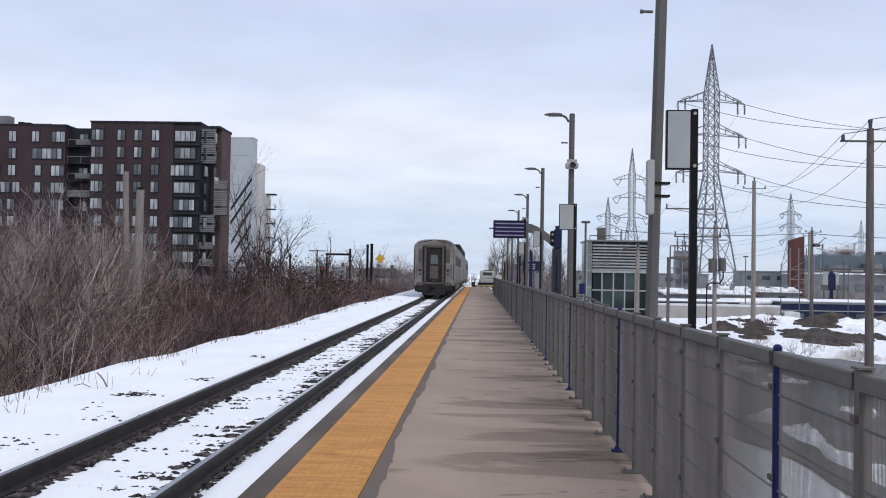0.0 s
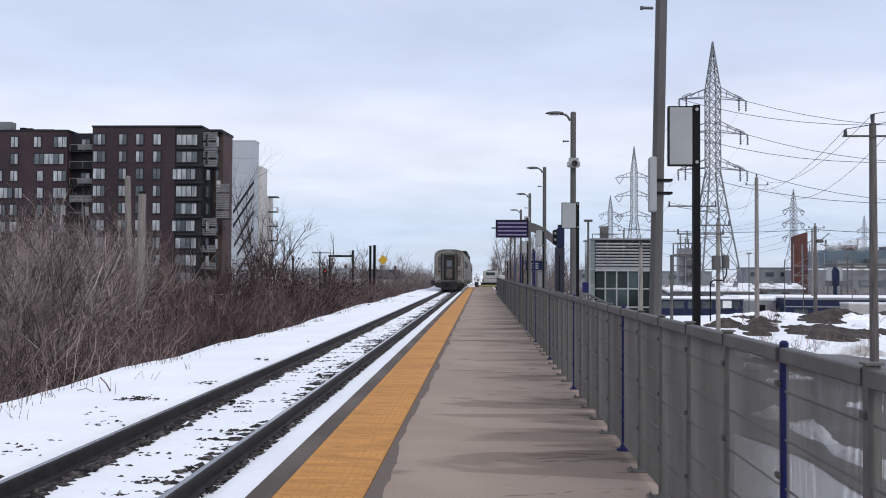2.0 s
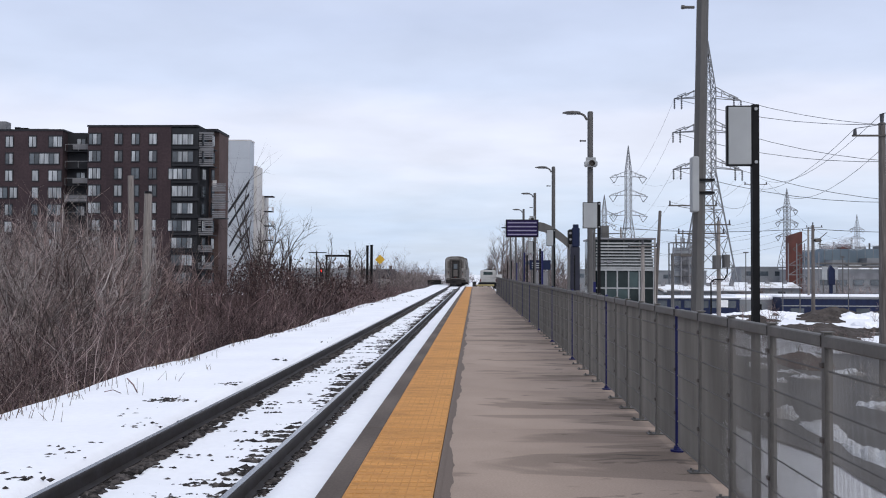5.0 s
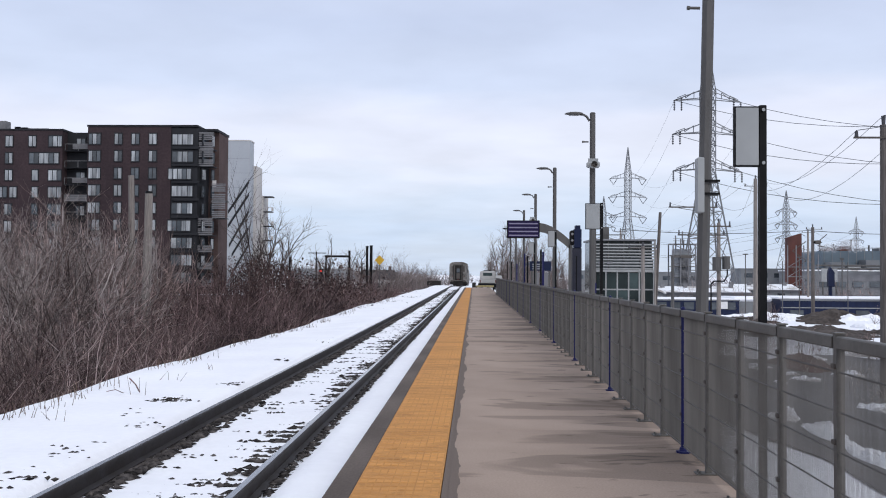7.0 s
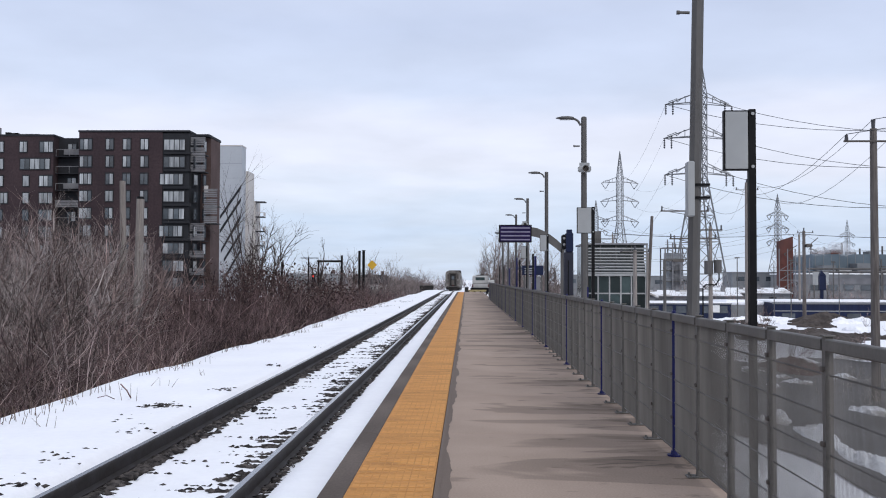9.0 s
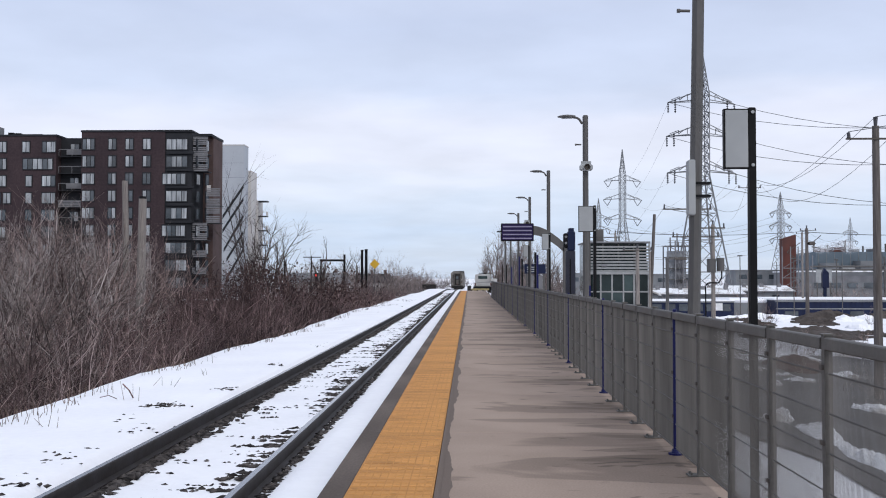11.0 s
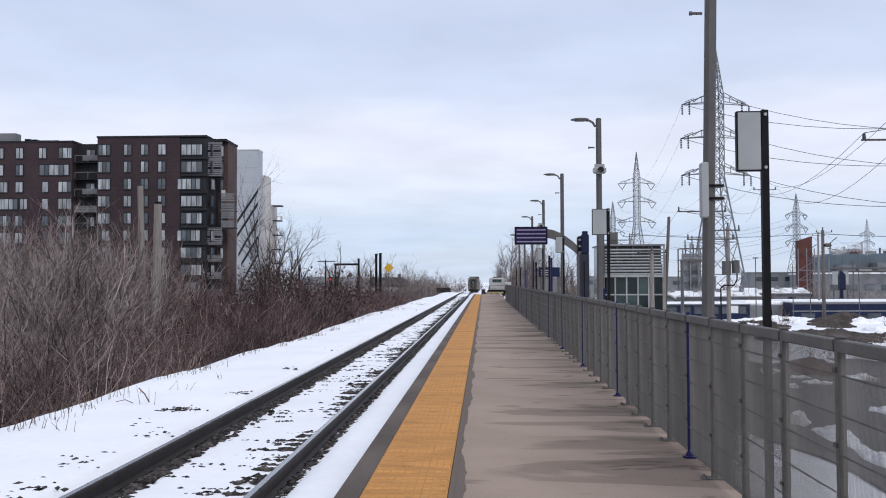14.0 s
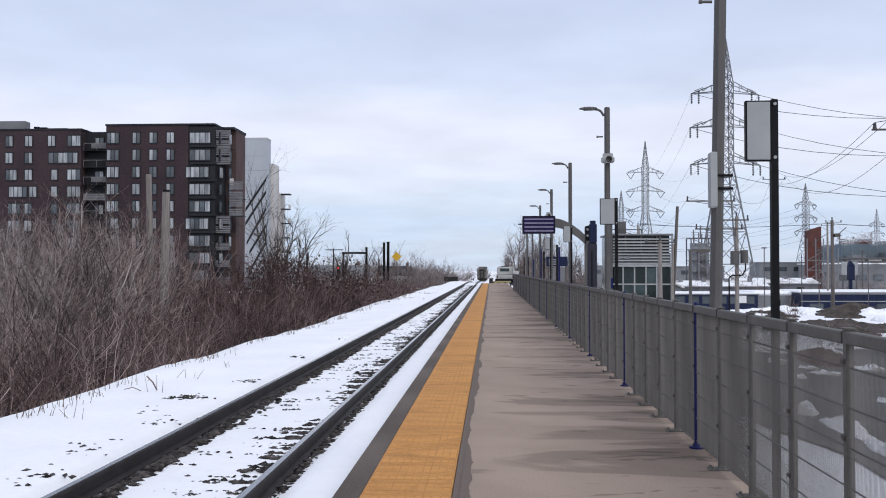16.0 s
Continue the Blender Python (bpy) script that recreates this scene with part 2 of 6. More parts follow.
TRAINDARK = mat("train_underframe", (0.030, 0.027, 0.026), (0.018, 0.017, 0.017), 0.8, scale=3)
TRAINTRIM = mat("train_trim", (0.095, 0.085, 0.078), (0.075, 0.066, 0.06), 0.6, scale=3)
REDGLOW = glow("red_lens", (0.9, 0.04, 0.03), 1.6)
# pale tone puts the pylons' distance haze into the steel colour
PYLON = mat("hazed_pylon_steel", (0.21, 0.215, 0.225), (0.17, 0.175, 0.185), 0.6, 0.3, scale=0.2)
CABLE = mat("cable", (0.05, 0.052, 0.058), None, 0.6)
INSUL = mat("insulator", (0.07, 0.07, 0.08), None, 0.4)
NAVY = mat("navy_cladding", (0.010, 0.017, 0.050), (0.007, 0.011, 0.034), 0.5, scale=0.4, stretch=(4, 1, 1))
GREYWALL = mat("grey_wall", (0.20, 0.21, 0.22), (0.155, 0.16, 0.17), 0.8, scale=0.3)
TRAILER = mat("trailer_grey", (0.36, 0.345, 0.33), (0.30, 0.29, 0.28), 0.6, scale=0.8)
REDTOWER = mat("red_oxide", (0.120, 0.046, 0.038), (0.066, 0.034, 0.031), 0.8, scale=0.4, stretch=(1, 1, 0.3))
BLUEGREY = mat("bluegrey_cladding", (0.125, 0.160, 0.190), (0.098, 0.128, 0.155), 0.6, scale=0.2)
STEAM = mat("steam_white", (0.75, 0.76, 0.78), None, 1.0)
ASPHALT = mat("wet_asphalt", (0.092, 0.088, 0.087), (0.048, 0.046, 0.045), 0.45, scale=0.25, lo=0.4, hi=0.6, fine=0.15, bscale=8)
REDSOIL = mat("red_soil", (0.125, 0.060, 0.052), (0.060, 0.036, 0.034), 0.95, scale=0.8, fine=0.2, bscale=4, bump=0.05)
DIRT = mat("bare_soil", (0.095, 0.080, 0.072), (0.050, 0.042, 0.038), 0.95, scale=0.8, fine=0.2, bscale=4, bump=0.05)
SHGLASS = mat("station_glass", (0.034, 0.050, 0.050), (0.012, 0.018, 0.019), 0.15, 0.0, scale=0.5, random_=0.6, spec=0.25)
SHPALE = mat("pale_glazing", (0.150, 0.178, 0.178), (0.095, 0.115, 0.118), 0.3, scale=0.8, spec=0.4)
LOUVRE = mat("louvre_white", (0.31, 0.315, 0.315), (0.22, 0.225, 0.225), 0.5, scale=1, random_=0.08)
YELLOWSIGN = mat("yellow_sign", (0.62, 0.38, 0.04), (0.55, 0.33, 0.04), 0.5, scale=1)
CAR = mat("vehicle_white", (0.55, 0.55, 0.55), (0.46, 0.46, 0.46), 0.4, scale=1)

# ---- mesh helpers ----


class Mb:
    """Collects boxes, rods and faces into one mesh."""

    def __init__(self):
        self.v, self.f, self.mi = [], [], []

    def add(self, vs, fs, mi=0):
        o = len(self.v)
        self.v += [tuple(v) for v in vs]
        self.f += [tuple(i + o for i in f) for f in fs]
        self.mi += [mi] * len(fs)
        return self

    def box(self, x0, x1, y0, y1, z0, z1, mi=0, bev=0.0):
        if bev:
            b = bev
            vs = []
            for z, i in ((z0, b), (z0 + b, 0), (z1 - b, 0), (z1, b)):
                vs += [(x0 + i, y0 + i, z), (x1 - i, y0 + i, z), (x1 - i, y1 - i, z), (x0 + i, y1 - i, z)]
            fs = [(3, 2, 1, 0), (12, 13, 14, 15)]
            for r in range(3):
                for k in range(4):
                    fs.append((r * 4 + k, r * 4 + (k + 1) % 4, r * 4 + 4 + (k + 1) % 4, r * 4 + 4 + k))
            return self.add(vs, fs, mi)
        vs = [(x, y, z) for z in (z0, z1) for x, y in ((x0, y0), (x1, y0), (x1, y1), (x0, y1))]
        return self.add(vs, [(3, 2, 1, 0), (4, 5, 6, 7), (0, 1, 5, 4), (1, 2, 6, 5), (2, 3, 7, 6), (3, 0, 4, 7)], mi)

    def rod(self, p, q, r0, r1=None, n=6, mi=0, caps=True, twist=0.0):
        p, q = Vector(p), Vector(q)
        r1 = r0 if r1 is None else r1
        d = q - p
        if d.length < 1e-6:
            return self
        d.normalize()
        a = d.orthogonal().normalized() if abs(d.z) < 0.999 else Vector((1, 0, 0))
        b = d.cross(a)
        vs = []
        for c, r in ((p, r0), (q, r1)):
            for k in range(n):
                w = 2 * math.pi * (k + 0.5) / n + twist
                vs.append(c + a * (math.cos(w) * r) + b * (math.sin(w) * r))
        fs = [(k, (k + 1) % n, n + (k + 1) % n, n + k) for k in range(n)]
        if caps:
            fs += [tuple(range(n - 1, -1, -1)), tuple(range(n, 2 * n))]
        return self.add(vs, fs, mi)

    def path(self, pts, r, n=6, mi=0):
        for p, q in zip(pts, pts[1:]):
            self.rod(p, q, r, r, n, mi)
        return self

    def mesh(self, name, *mats, smooth=False):
        me = bpy.data.meshes.new(name)
        me.from_pydata(self.v, [], self.f)
        for m in mats:
            me.materials.append(m)
        if len(mats) > 1:
            me.polygons.foreach_set("material_index", self.mi)
        if smooth:
            me.polygons.foreach_set("use_smooth", [True] * len(me.polygons))
        me.update()
        return me


def part(name, mb, material, parent=None, label="", smooth=False):
    """Links a mesh as one object, under a thing or a part if one is given."""
    mats = material if isinstance(material, tuple) else (material,)
    me = mb.mesh(name, *mats, smooth=smooth) if isinstance(mb, Mb) else mb
    ob = new(name, me)
    if parent is not None:
        ob.parent = parent
    if label:
        ob["label"] = label
    return ob


def thing(name, label, category, x=0, y=0, z=0, group="", kind="", rz=0):
    ob = new(name)
    ob.matrix_basis = pose(x, y, z, 0, 0, rz)
    return tagged(ob, label, category, group, kind)


def soup(name, verts, faces, material, smooth=False):
    """A mesh object out of numpy arrays of triangles or quads."""
    me = bpy.data.meshes.new(name)
    k = faces.shape[1]
    me.vertices.add(len(verts))
    me.vertices.foreach_set("co", verts.astype(np.float32).ravel())
    me.loops.add(faces.size)
    me.loops.foreach_set("vertex_index", faces.astype(np.int32).ravel())
    me.polygons.add(len(faces))
    me.polygons.foreach_set("loop_start", np.arange(0, faces.size, k, dtype=np.int32))
    if smooth:
        me.polygons.foreach_set("use_smooth", np.ones(len(faces), dtype=bool))
    me.materials.append(material)
    me.update(calc_edges=True)
    me.validate()
    return new(name, me)


# ---- ground ----
RAIL_Z, RR, RL, TRACK = -0.20, -2.50, -4.005, -3.2525


def drop(y):
    """The line falls away gently past the end of the platform."""
    s = np.clip((np.asarray(y, float) - 135) / 60, 0, 1)
    return -(s * s * (3 - 2 * s)) * 0.55 - 0.009 * np.clip(np.asarray(y, float) - 165, 0, 250)


def vnoise(x, y, s, seed=0.0):
    return np.array([noise.noise(Vector((a * s + seed, b * s - seed, seed * 1.7))) for a, b in zip(np.ravel(x), np.ravel(y))]).reshape(np.shape(x))


def smooth(a, b, v):
    s = np.clip((v - a) / (b - a), 0, 1)
    return s * s * (3 - 2 * s)


def ground_height(X, Y):
    bed = -0.385 + 0.02 * vnoise(X, Y, 1.3, 3) + 0.012 * vnoise(X, Y, 5, 9)
    left = -0.22 + 0.035 * vnoise(X, Y, 0.5, 5) + 0.012 * vnoise(X, Y, 2.5, 7) + smooth(-4.6, -6.0, X) * (-0.01 + 0.17 * vnoise(X * 0, Y, 0.16, 2) + 0.07 * vnoise(X * 0, Y, 0.45, 8))
    side = -0.30 + 0.03 * vnoise(X, Y, 0.7, 11)
    Z = np.where(X < RL, bed + (left - bed) * smooth(RL - 0.08, RL - 0.32, X), np.where(X > RR, bed + (side - bed) * smooth(RR + 0.08, RR + 0.35, X), bed))
    Z = Z - 1.3 * smooth(-6.3, -9.5, X) - 0.6 * smooth(-14, -40, X)
    right = -0.35 - 1.9 * smooth(1.2, 5.8, X) - 2.75 * smooth(88, 99, Y) * smooth(4, 14, X) + 0.10 * vnoise(X, Y, 0.35, 21) * smooth(1.5, 4, X)
    Z = np.where(X > -0.5, right, Z)
    near = smooth(70, 20, np.abs(X))
    return Z + drop(Y) * np.where(X > 6, 0.35, 1.0) * (0.4 + 0.6 * near)


def gz(x, y):
    return float(ground_height(np.array([[x]], float), np.array([[y]], float))[0, 0])


def ground():
    xs = np.unique(np.concatenate([-np.geomspace(3000, 12, 26), np.arange(-12, -6, 0.45), np.arange(-6, -1.5, 0.115), np.arange(-1.5, 1.3, 0.7), np.arange(1.3, 14, 0.7), np.geomspace(14, 3000, 34)]))
    ys = np.unique(np.concatenate([np.arange(-60, -8, 6), np.arange(-8, 40, 0.22), np.arange(40, 110, 1.0), np.arange(110, 330, 5), np.geomspace(330, 4200, 22)]))
    X, Y = np.meshgrid(xs, ys)
    Z = ground_height(X, Y)
    V = np.stack([X, Y, Z], -1).reshape(-1, 3)
    w, h = len(xs), len(ys)
    i = (np.arange(h - 1)[:, None] * w + np.arange(w - 1)[None, :]).ravel()
    F = np.stack([i, i + 1, i + 1 + w, i + w], -1)
    ob = soup("ground", V, F, SNOW, True)
    return tagged(ob, "snow-covered ground along the railway line and beyond", "snow", kind="structure")


ground()


# ---- platform ----
P0, P1 = -6.0, 109.0
E_L, Y_L, Y_R, D_R, F_R = -1.65, -1.46, -0.83, -0.775, 1.36


def platform():
    plat = thing("platform", "long concrete railway platform with damp stains", "platform", kind="structure")
    core = Mb().box(E_L + 0.02, F_R - 0.02, P0 + 0.02, P1 - 0.02, -0.75, -0.06)
    part("platform_core", core, KERB, plat)
    n, step = 0, 3.05
    slab = Mb().box(D_R, F_R, 0, step - 0.007, -0.06, 0.0, bev=0.002).mesh("slab", CONCRETE)
    edge = Mb().box(E_L, Y_L - 0.004, 0, step - 0.010, -0.10, 0.0, bev=0.006).mesh("edge_stone", KERB)
    damp = Mb().box(Y_R + 0.004, D_R - 0.003, 0, step - 0.002, -0.06, -0.003).mesh("damp_strip", DAMP)
    y = P0
    while y < P1 - 0.5:
        for nm, me in (("slab", slab), ("edge_stone", edge), ("damp_strip", damp)):
            o = part(nm, me, None, plat)
            o.location = (0, y, 0)
        y += step
    # damp seeping from the strip over the slabs with a ragged edge
    ys = np.arange(P0 + 0.1, P1 - 3.5, 0.045)
    wob = 0.035 + 0.075 * vnoise(ys * 0, ys, 0.8, 31) + 0.03 * vnoise(ys * 0, ys, 2.6, 32) + 0.022 * np.clip(vnoise(ys * 0, ys, 8.0, 33), 0, 1)
    wob = np.maximum(wob, 0.006)
    V = np.concatenate([np.stack([ys * 0 + D_R - 0.003, ys, ys * 0 + 0.0023], 1), np.stack([D_R + wob, ys, ys * 0 + 0.0023], 1)])
    i, n_ = np.arange(len(ys) - 1), len(ys)
    seep = soup("damp_stain", V, np.stack([i, i + n_, i + n_ + 1, i + 1], 1), DAMP, True)
    seep.parent = plat
    # tactile tiles: rows of raised bars on a bed
    t = Mb().box(0, 0.628, 0, 0.606, -0.05, 0.0, 0)
    for a in range(10):
        for b in range(5):
            x0, y0 = 0.012 + a * 0.0605, 0.010 + b * 0.1186
            t.box(x0 + 0.005, x0 + 0.055, y0 + 0.005, y0 + 0.112, 0.0, 0.0020, 1)
    tile = t.mesh("tile", GROUT, YELLOW)
    y = P0
    while y < P1 - 0.6:
        o = part("tile", tile, None, plat)
        o.location = (Y_L, y, 0)
        y += 0.6096


platform()


# ---- track ----
def rail(x, name):
    prof = [(-0.07, -0.17), (0.07, -0.17), (0.07, -0.158), (0.012, -0.14), (0.010, -0.045), (0.036, -0.036), (0.036, -0.008), (0.028, 0.0), (-0.028, 0.0), (-0.036, -0.008), (-0.036, -0.036), (-0.010, -0.045), (-0.012, -0.14), (-0.07, -0.158)]
    ys = list(np.arange(-20, 60, 10.0)) + list(np.arange(60, 420, 8.0))
    m = Mb()
    n = len(prof)
    vs = [(x + a, y, RAIL_Z + b + float(drop(y))) for y in ys for a, b in prof]
    fs, mi = [], []
    for r in range(len(ys) - 1):
        for k in range(n):
            fs.append((r * n + k, r * n + (k + 1) % n, (r + 1) * n + (k + 1) % n, (r + 1) * n + k))
            mi.append(1 if k == 7 else 0)
    fs = [f[::-1] for f in fs]
    m.add(vs, fs)
    m.mi = mi
    return part(name, m, (RAIL, RAILTOP), track)


track = thing("railway_track", "single railway track half buried in snow", "track", kind="structure")
rail(RR, "rail")
rail(RL, "rail")
tie = Mb().box(-1.30, 1.30, -0.11, 0.11, -0.14, 0.0, bev=0.012).mesh("tie", TIE)
rt = random.Random(5)
for k in range(-17, 210):
    y = 3.0 + k * 0.52
    o = part("tie", tie, None, track)
    o.matrix_basis = pose(TRACK + rt.uniform(-0.02, 0.02), y + rt.uniform(-0.02, 0.02), -0.404 + rt.uniform(-0.02, 0.010), 0, rt.uniform(-0.3, 0.3), rt.uniform(-0.6, 0.6))


def stones():
    """Loose ballast that shows through the snow, in rows beside the ties and along the rails."""
    r = np.random.RandomState(4)
    P, S = [], []
    for k in range(-17, 215):
        thin = 1.0 if k < 120 else 0.45
        y0 = 3.0 + k * 0.52 + 0.26
        heavy = max(0.0, noise.noise(Vector((k * 0.31, 3.1, 0))) + 0.34)
        for q in range(3):      # streaks beside the near rail, thinning out towards the middle
            yc, reach = y0 + r.uniform(-0.22, 0.22), 0.14 + 0.75 * heavy * r.uniform(0.3, 1.0)
            for _ in range(int((7 + 34 * heavy) * thin)):
                P.append((RR - 0.09 - abs(r.normal(0, 0.5)) * reach, yc + r.normal(0, 0.028), -0.380))
                S.append(r.uniform(0.018, 0.044) * (1.0 if k < 120 else 1.6))
        for _ in range(int(42 * thin)):     # lumps along the inner side of the far rail
            P.append((RL + 0.09 + abs(r.normal(0, 0.075)), y0 + r.uniform(-0.26, 0.26), -0.372))
            S.append(r.uniform(0.026, 0.056))
        for _ in range(int(16 * thin)):     # along the field side of the far rail, added for the dark gap in the snow
            P.append((RL - 0.09 - abs(r.normal(0, 0.04)), y0 + r.uniform(-0.26, 0.26), -0.345))
            S.append(r.uniform(0.016, 0.040))
        for _ in range(int(26 * thin)):     # along the platform side of the near rail
            P.append((RR + 0.09 + abs(r.normal(0, 0.045)), y0 + r.uniform(-0.26, 0.26), -0.352))
            S.append(r.uniform(0.014, 0.036))
        for _ in range(r.poisson(1.3)):
            cx, yc = r.uniform(RL + 0.25, RR - 0.3), y0 + r.normal(0, 0.1)
            for _ in range(r.poisson(7)):
                P.append((cx + r.normal(0, 0.11), yc + r.normal(0, 0.018), -0.382))
                S.append(r.uniform(0.010, 0.024))
    for cx, cy, n, sx, sy in ((-4.80, 12.7, 60, 0.14, 0.16), (-4.35, 10.6, 14, 0.14, 0.2), (-4.46, 14.6, 18, 0.08, 0.14), (-4.55, 9.0, 16, 0.2, 0.3), (-4.9, 11.4, 7, 0.2, 0.25), (-4.5, 18.5, 10, 0.1, 0.3), (-4.4, 7.8, 18, 0.2, 0.25), (-4.5, 24, 8, 0.12, 0.4), (-5.7, 47, 30, 0.3, 1.0), (-5.9, 58, 45, 0.3, 2.0), (-5.5, 70, 45, 0.4, 3.0), (-5.9, 84, 60, 0.4, 4.0)):
        for _ in range(n):      # dark patches on the snow bank
            P.append((cx + r.normal(0, sx), cy + r.normal(0, sy), -0.215))
            S.append(r.uniform(0.010, 0.034))
    P, S = np.array(P), np.array(S)
    O = np.array([(1.5, 0.2, 0), (-1.4, 0, 0), (0, 0.8, 0.1), (0.2, -0.8, 0), (0.3, 0, 0.5), (0, 0, -0.7)], float)
    F = np.array([(0, 2, 4), (2, 1, 4), (1, 3, 4), (3, 0, 4), (2, 0, 5), (1, 2, 5), (3, 1, 5), (0, 3, 5)])
    V = O[None] * S[:, None, None] * r.uniform(0.5, 1.5, (len(P), 6, 1))
    a = r.normal(0, 0.5, len(P))
    c, s = np.cos(a), np.sin(a)
    V = np.stack([V[..., 0] * c[:, None] - V[..., 1] * s[:, None], V[..., 0] * s[:, None] + V[..., 1] * c[:, None], V[..., 2]], -1) + P[:, None]
    FF = (F[None] + 6 * np.arange(len(P))[:, None, None]).reshape(-1, 3)
    tagged(soup("ballast", V.reshape(-1, 3), FF, STONE, True), "dark ballast stones showing through the snow between the rails", "ballast", kind="stuff")


stones()


# ---- fence along the platform ----
FX, PITCH = 1.24, 0.872


def fence():
    f = thing("platform_fence", "grey steel mesh fence with flat top rail and blue posts", "fence", FX, 0, 0)
    post = Mb().box(-0.021, 0.021, -0.021, 0.021, -0.02, 1.262, bev=0.004)
    post.box(-0.029, 0.029, -0.029, 0.029, 1.262, 1.270)
    post = post.mesh("post", STEEL)
    foot = Mb().box(-0.10, 0.06, -0.055, 0.055, 0.0, 0.012, bev=0.003)
    foot.rod((-0.075, -0.03, 0.012), (-0.075, -0.03, 0.03), 0.010, n=6).rod((-0.075, 0.03, 0.012), (-0.075, 0.03, 0.03), 0.010, n=6)
    foot = foot.mesh("foot_plate", STEEL)
    clip = Mb().box(-0.034, -0.019, -0.014, 0.020, -0.013, 0.013, bev=0.003).mesh("clip", TRAINTRIM)
    rail_m = Mb().box(-0.026, 0.026, 0.029, PITCH - 0.029, 1.188, 1.252, bev=0.006).mesh("top_rail", STEEL)
    w = Mb()
    n = 84
    for k in range(n):
        y = 0.035 + (PITCH - 0.07) * k / (n - 1)
        w.rod((0.0, y, 0.05), (0.0, y, 1.192), 0.00146, n=3, caps=False)
    for k in range(6):
        z = 0.07 + k * 0.2
        for dz in (-0.0025, 0.0025):
            w.rod((-0.006, 0.03, z + dz), (-0.006, PITCH - 0.03, z + dz), 0.0026, n=4, mi=1, caps=False)
    wire = w.mesh("mesh_panel", MESHWIRE, CROSSWIRE)
    blue = Mb().rod((0, 0, 0.0), (0, 0, 1.266), 0.019, n=10)
    blue.rod((0, 0, 1.266), (0, 0, 1.278), 0.021, 0.010, n=10)
    blue = blue.mesh("blue_post", BLUE)
    bfoot = Mb().rod((0, 0, 0.0), (0, 0, 0.016), 0.062, n=10).rod((0, 0, 0.016), (0, 0, 0.05), 0.036, 0.028, n=10)
    bfoot = bfoot.mesh("post_flange", BLUE)
    k0 = -9
    for k in range(k0, 82):
        y = 8.14 + (k - 5) * PITCH
        is_blue = k % 5 == 0
        p = part("blue_post" if is_blue else "post", blue if is_blue else post, None, f, "slim royal blue tubular post" if is_blue else "")
        p.location = (0, y, 0)
        for me, nm, z in (((bfoot, "post_flange", 0) if is_blue else (foot, "foot_plate", 0)), (clip, "clip", 1.10), (clip, "clip", 0.72), (clip, "clip", 0.34)):
            if nm == "clip" and k > 25:
                continue
            o = part(nm, me, None, p)
            o.location = (0, 0, z)
        for me, nm in ((rail_m, "top_rail"), (wire, "mesh_panel")):
            o = part(nm, me, None, f)
            o.location = (0, y, 0)


fence()


# ---- platform lamps, signs, display ----
LX, LZ = 1.96, -0.55


def street_lamp():
    l = thing("street_lamp", "grey steel platform lamp with flat oval head", "lamp post", LX, 10.1, LZ, "platform lamps")
    top = 5.11 - LZ
    part("pole", Mb().rod((0, 0, 0), (0, 0, top), 0.070, 0.064, 8), GALV, l)
    part("pole_cap", Mb().rod((0, 0, top), (0, 0, top + 0.03), 0.068, 0.05, 8), GALV, l)
    part("arm", Mb().path([(-0.07, 0, top - 0.16), (-0.13, 0, top - 0.06), (-0.20, 0, top - 0.02), (-0.30, 0, top - 0.01)], 0.026, 8), GALV, l)
    h = Mb()
    prof = [(-0.62, 0.004, 0.006), (-0.59, 0.05, 0.026), (-0.50, 0.095, 0.045), (-0.40, 0.10, 0.052), (-0.30, 0.08, 0.048), (-0.22, 0.04, 0.034)]
    n = 12
    vs, fs = [], []
    for x, a, b in prof:
        for k in range(n):
            w = 2 * math.pi * k / n
            s = math.sin(w)
            vs.append((x, math.cos(w) * a, top - 0.005 + s * b * (1.0 if s > 0 else 0.45)))
    for r in range(len(prof) - 1):
        for k in range(n):
            fs.append((r * n + k, (r + 1) * n + k, (r + 1) * n + (k + 1) % n, r * n + (k + 1) % n))
    fs += [tuple(range(n)), tuple(range((len(prof) - 1) * n, len(prof) * n))[::-1]]
    h.add(vs, fs)
    head = part("lamp_head", h, GALV, l, smooth=True)
    part("lens", Mb().box(-0.52, -0.30, -0.06, 0.06, top - 0.036, top - 0.028), SIGNGREY, head)
    part("bracket", Mb().rod((-0.09, 0, top - 0.62), (-0.20, 0, top - 0.62), 0.018, n=6).rod((-0.20, 0, top - 0.62), (-0.23, 0, top - 0.62), 0.026, n=6), GALV, l)
    return l


lamp = street_lamp()
lamp.matrix_basis = pose(LX - 0.115, 10.1, LZ, 0, 1.2, 0)
lamps = [lamp] + [copy_thing(lamp, pose(x, y, LZ)) for x, y in ((2.0, 20.4), (2.09, 31.0), (2.13, 41.2), (2.18, 51.6), (2.22, 62.0), (2.26, 72.4))]


def pole_speaker(y):
    s = thing("loudspeaker", "off-white horn loudspeaker clamped to a lamp pole", "speaker", 2.0, y - 0.12, 3.83)
    body = Mb().box(-0.15, 0.13, -0.12, 0.0, 0.06, 0.20, bev=0.03)
    part("housing", body, SIGNGREY, s)
    part("horn", Mb().rod((0.0, -0.125, 0.13), (0.0, -0.20, 0.13), 0.035, 0.07, 12, caps=False).rod((0.0, -0.125, 0.13), (0.0, -0.128, 0.13), 0.045, n=12), TRAINTRIM, s)
    part("clamp", Mb().box(-0.11, 0.11, 0.01, 0.03, 0.08, 0.28), SIGNGREY, s)
    return s


for y in (20.4, 41.2):
    pole_speaker(y)


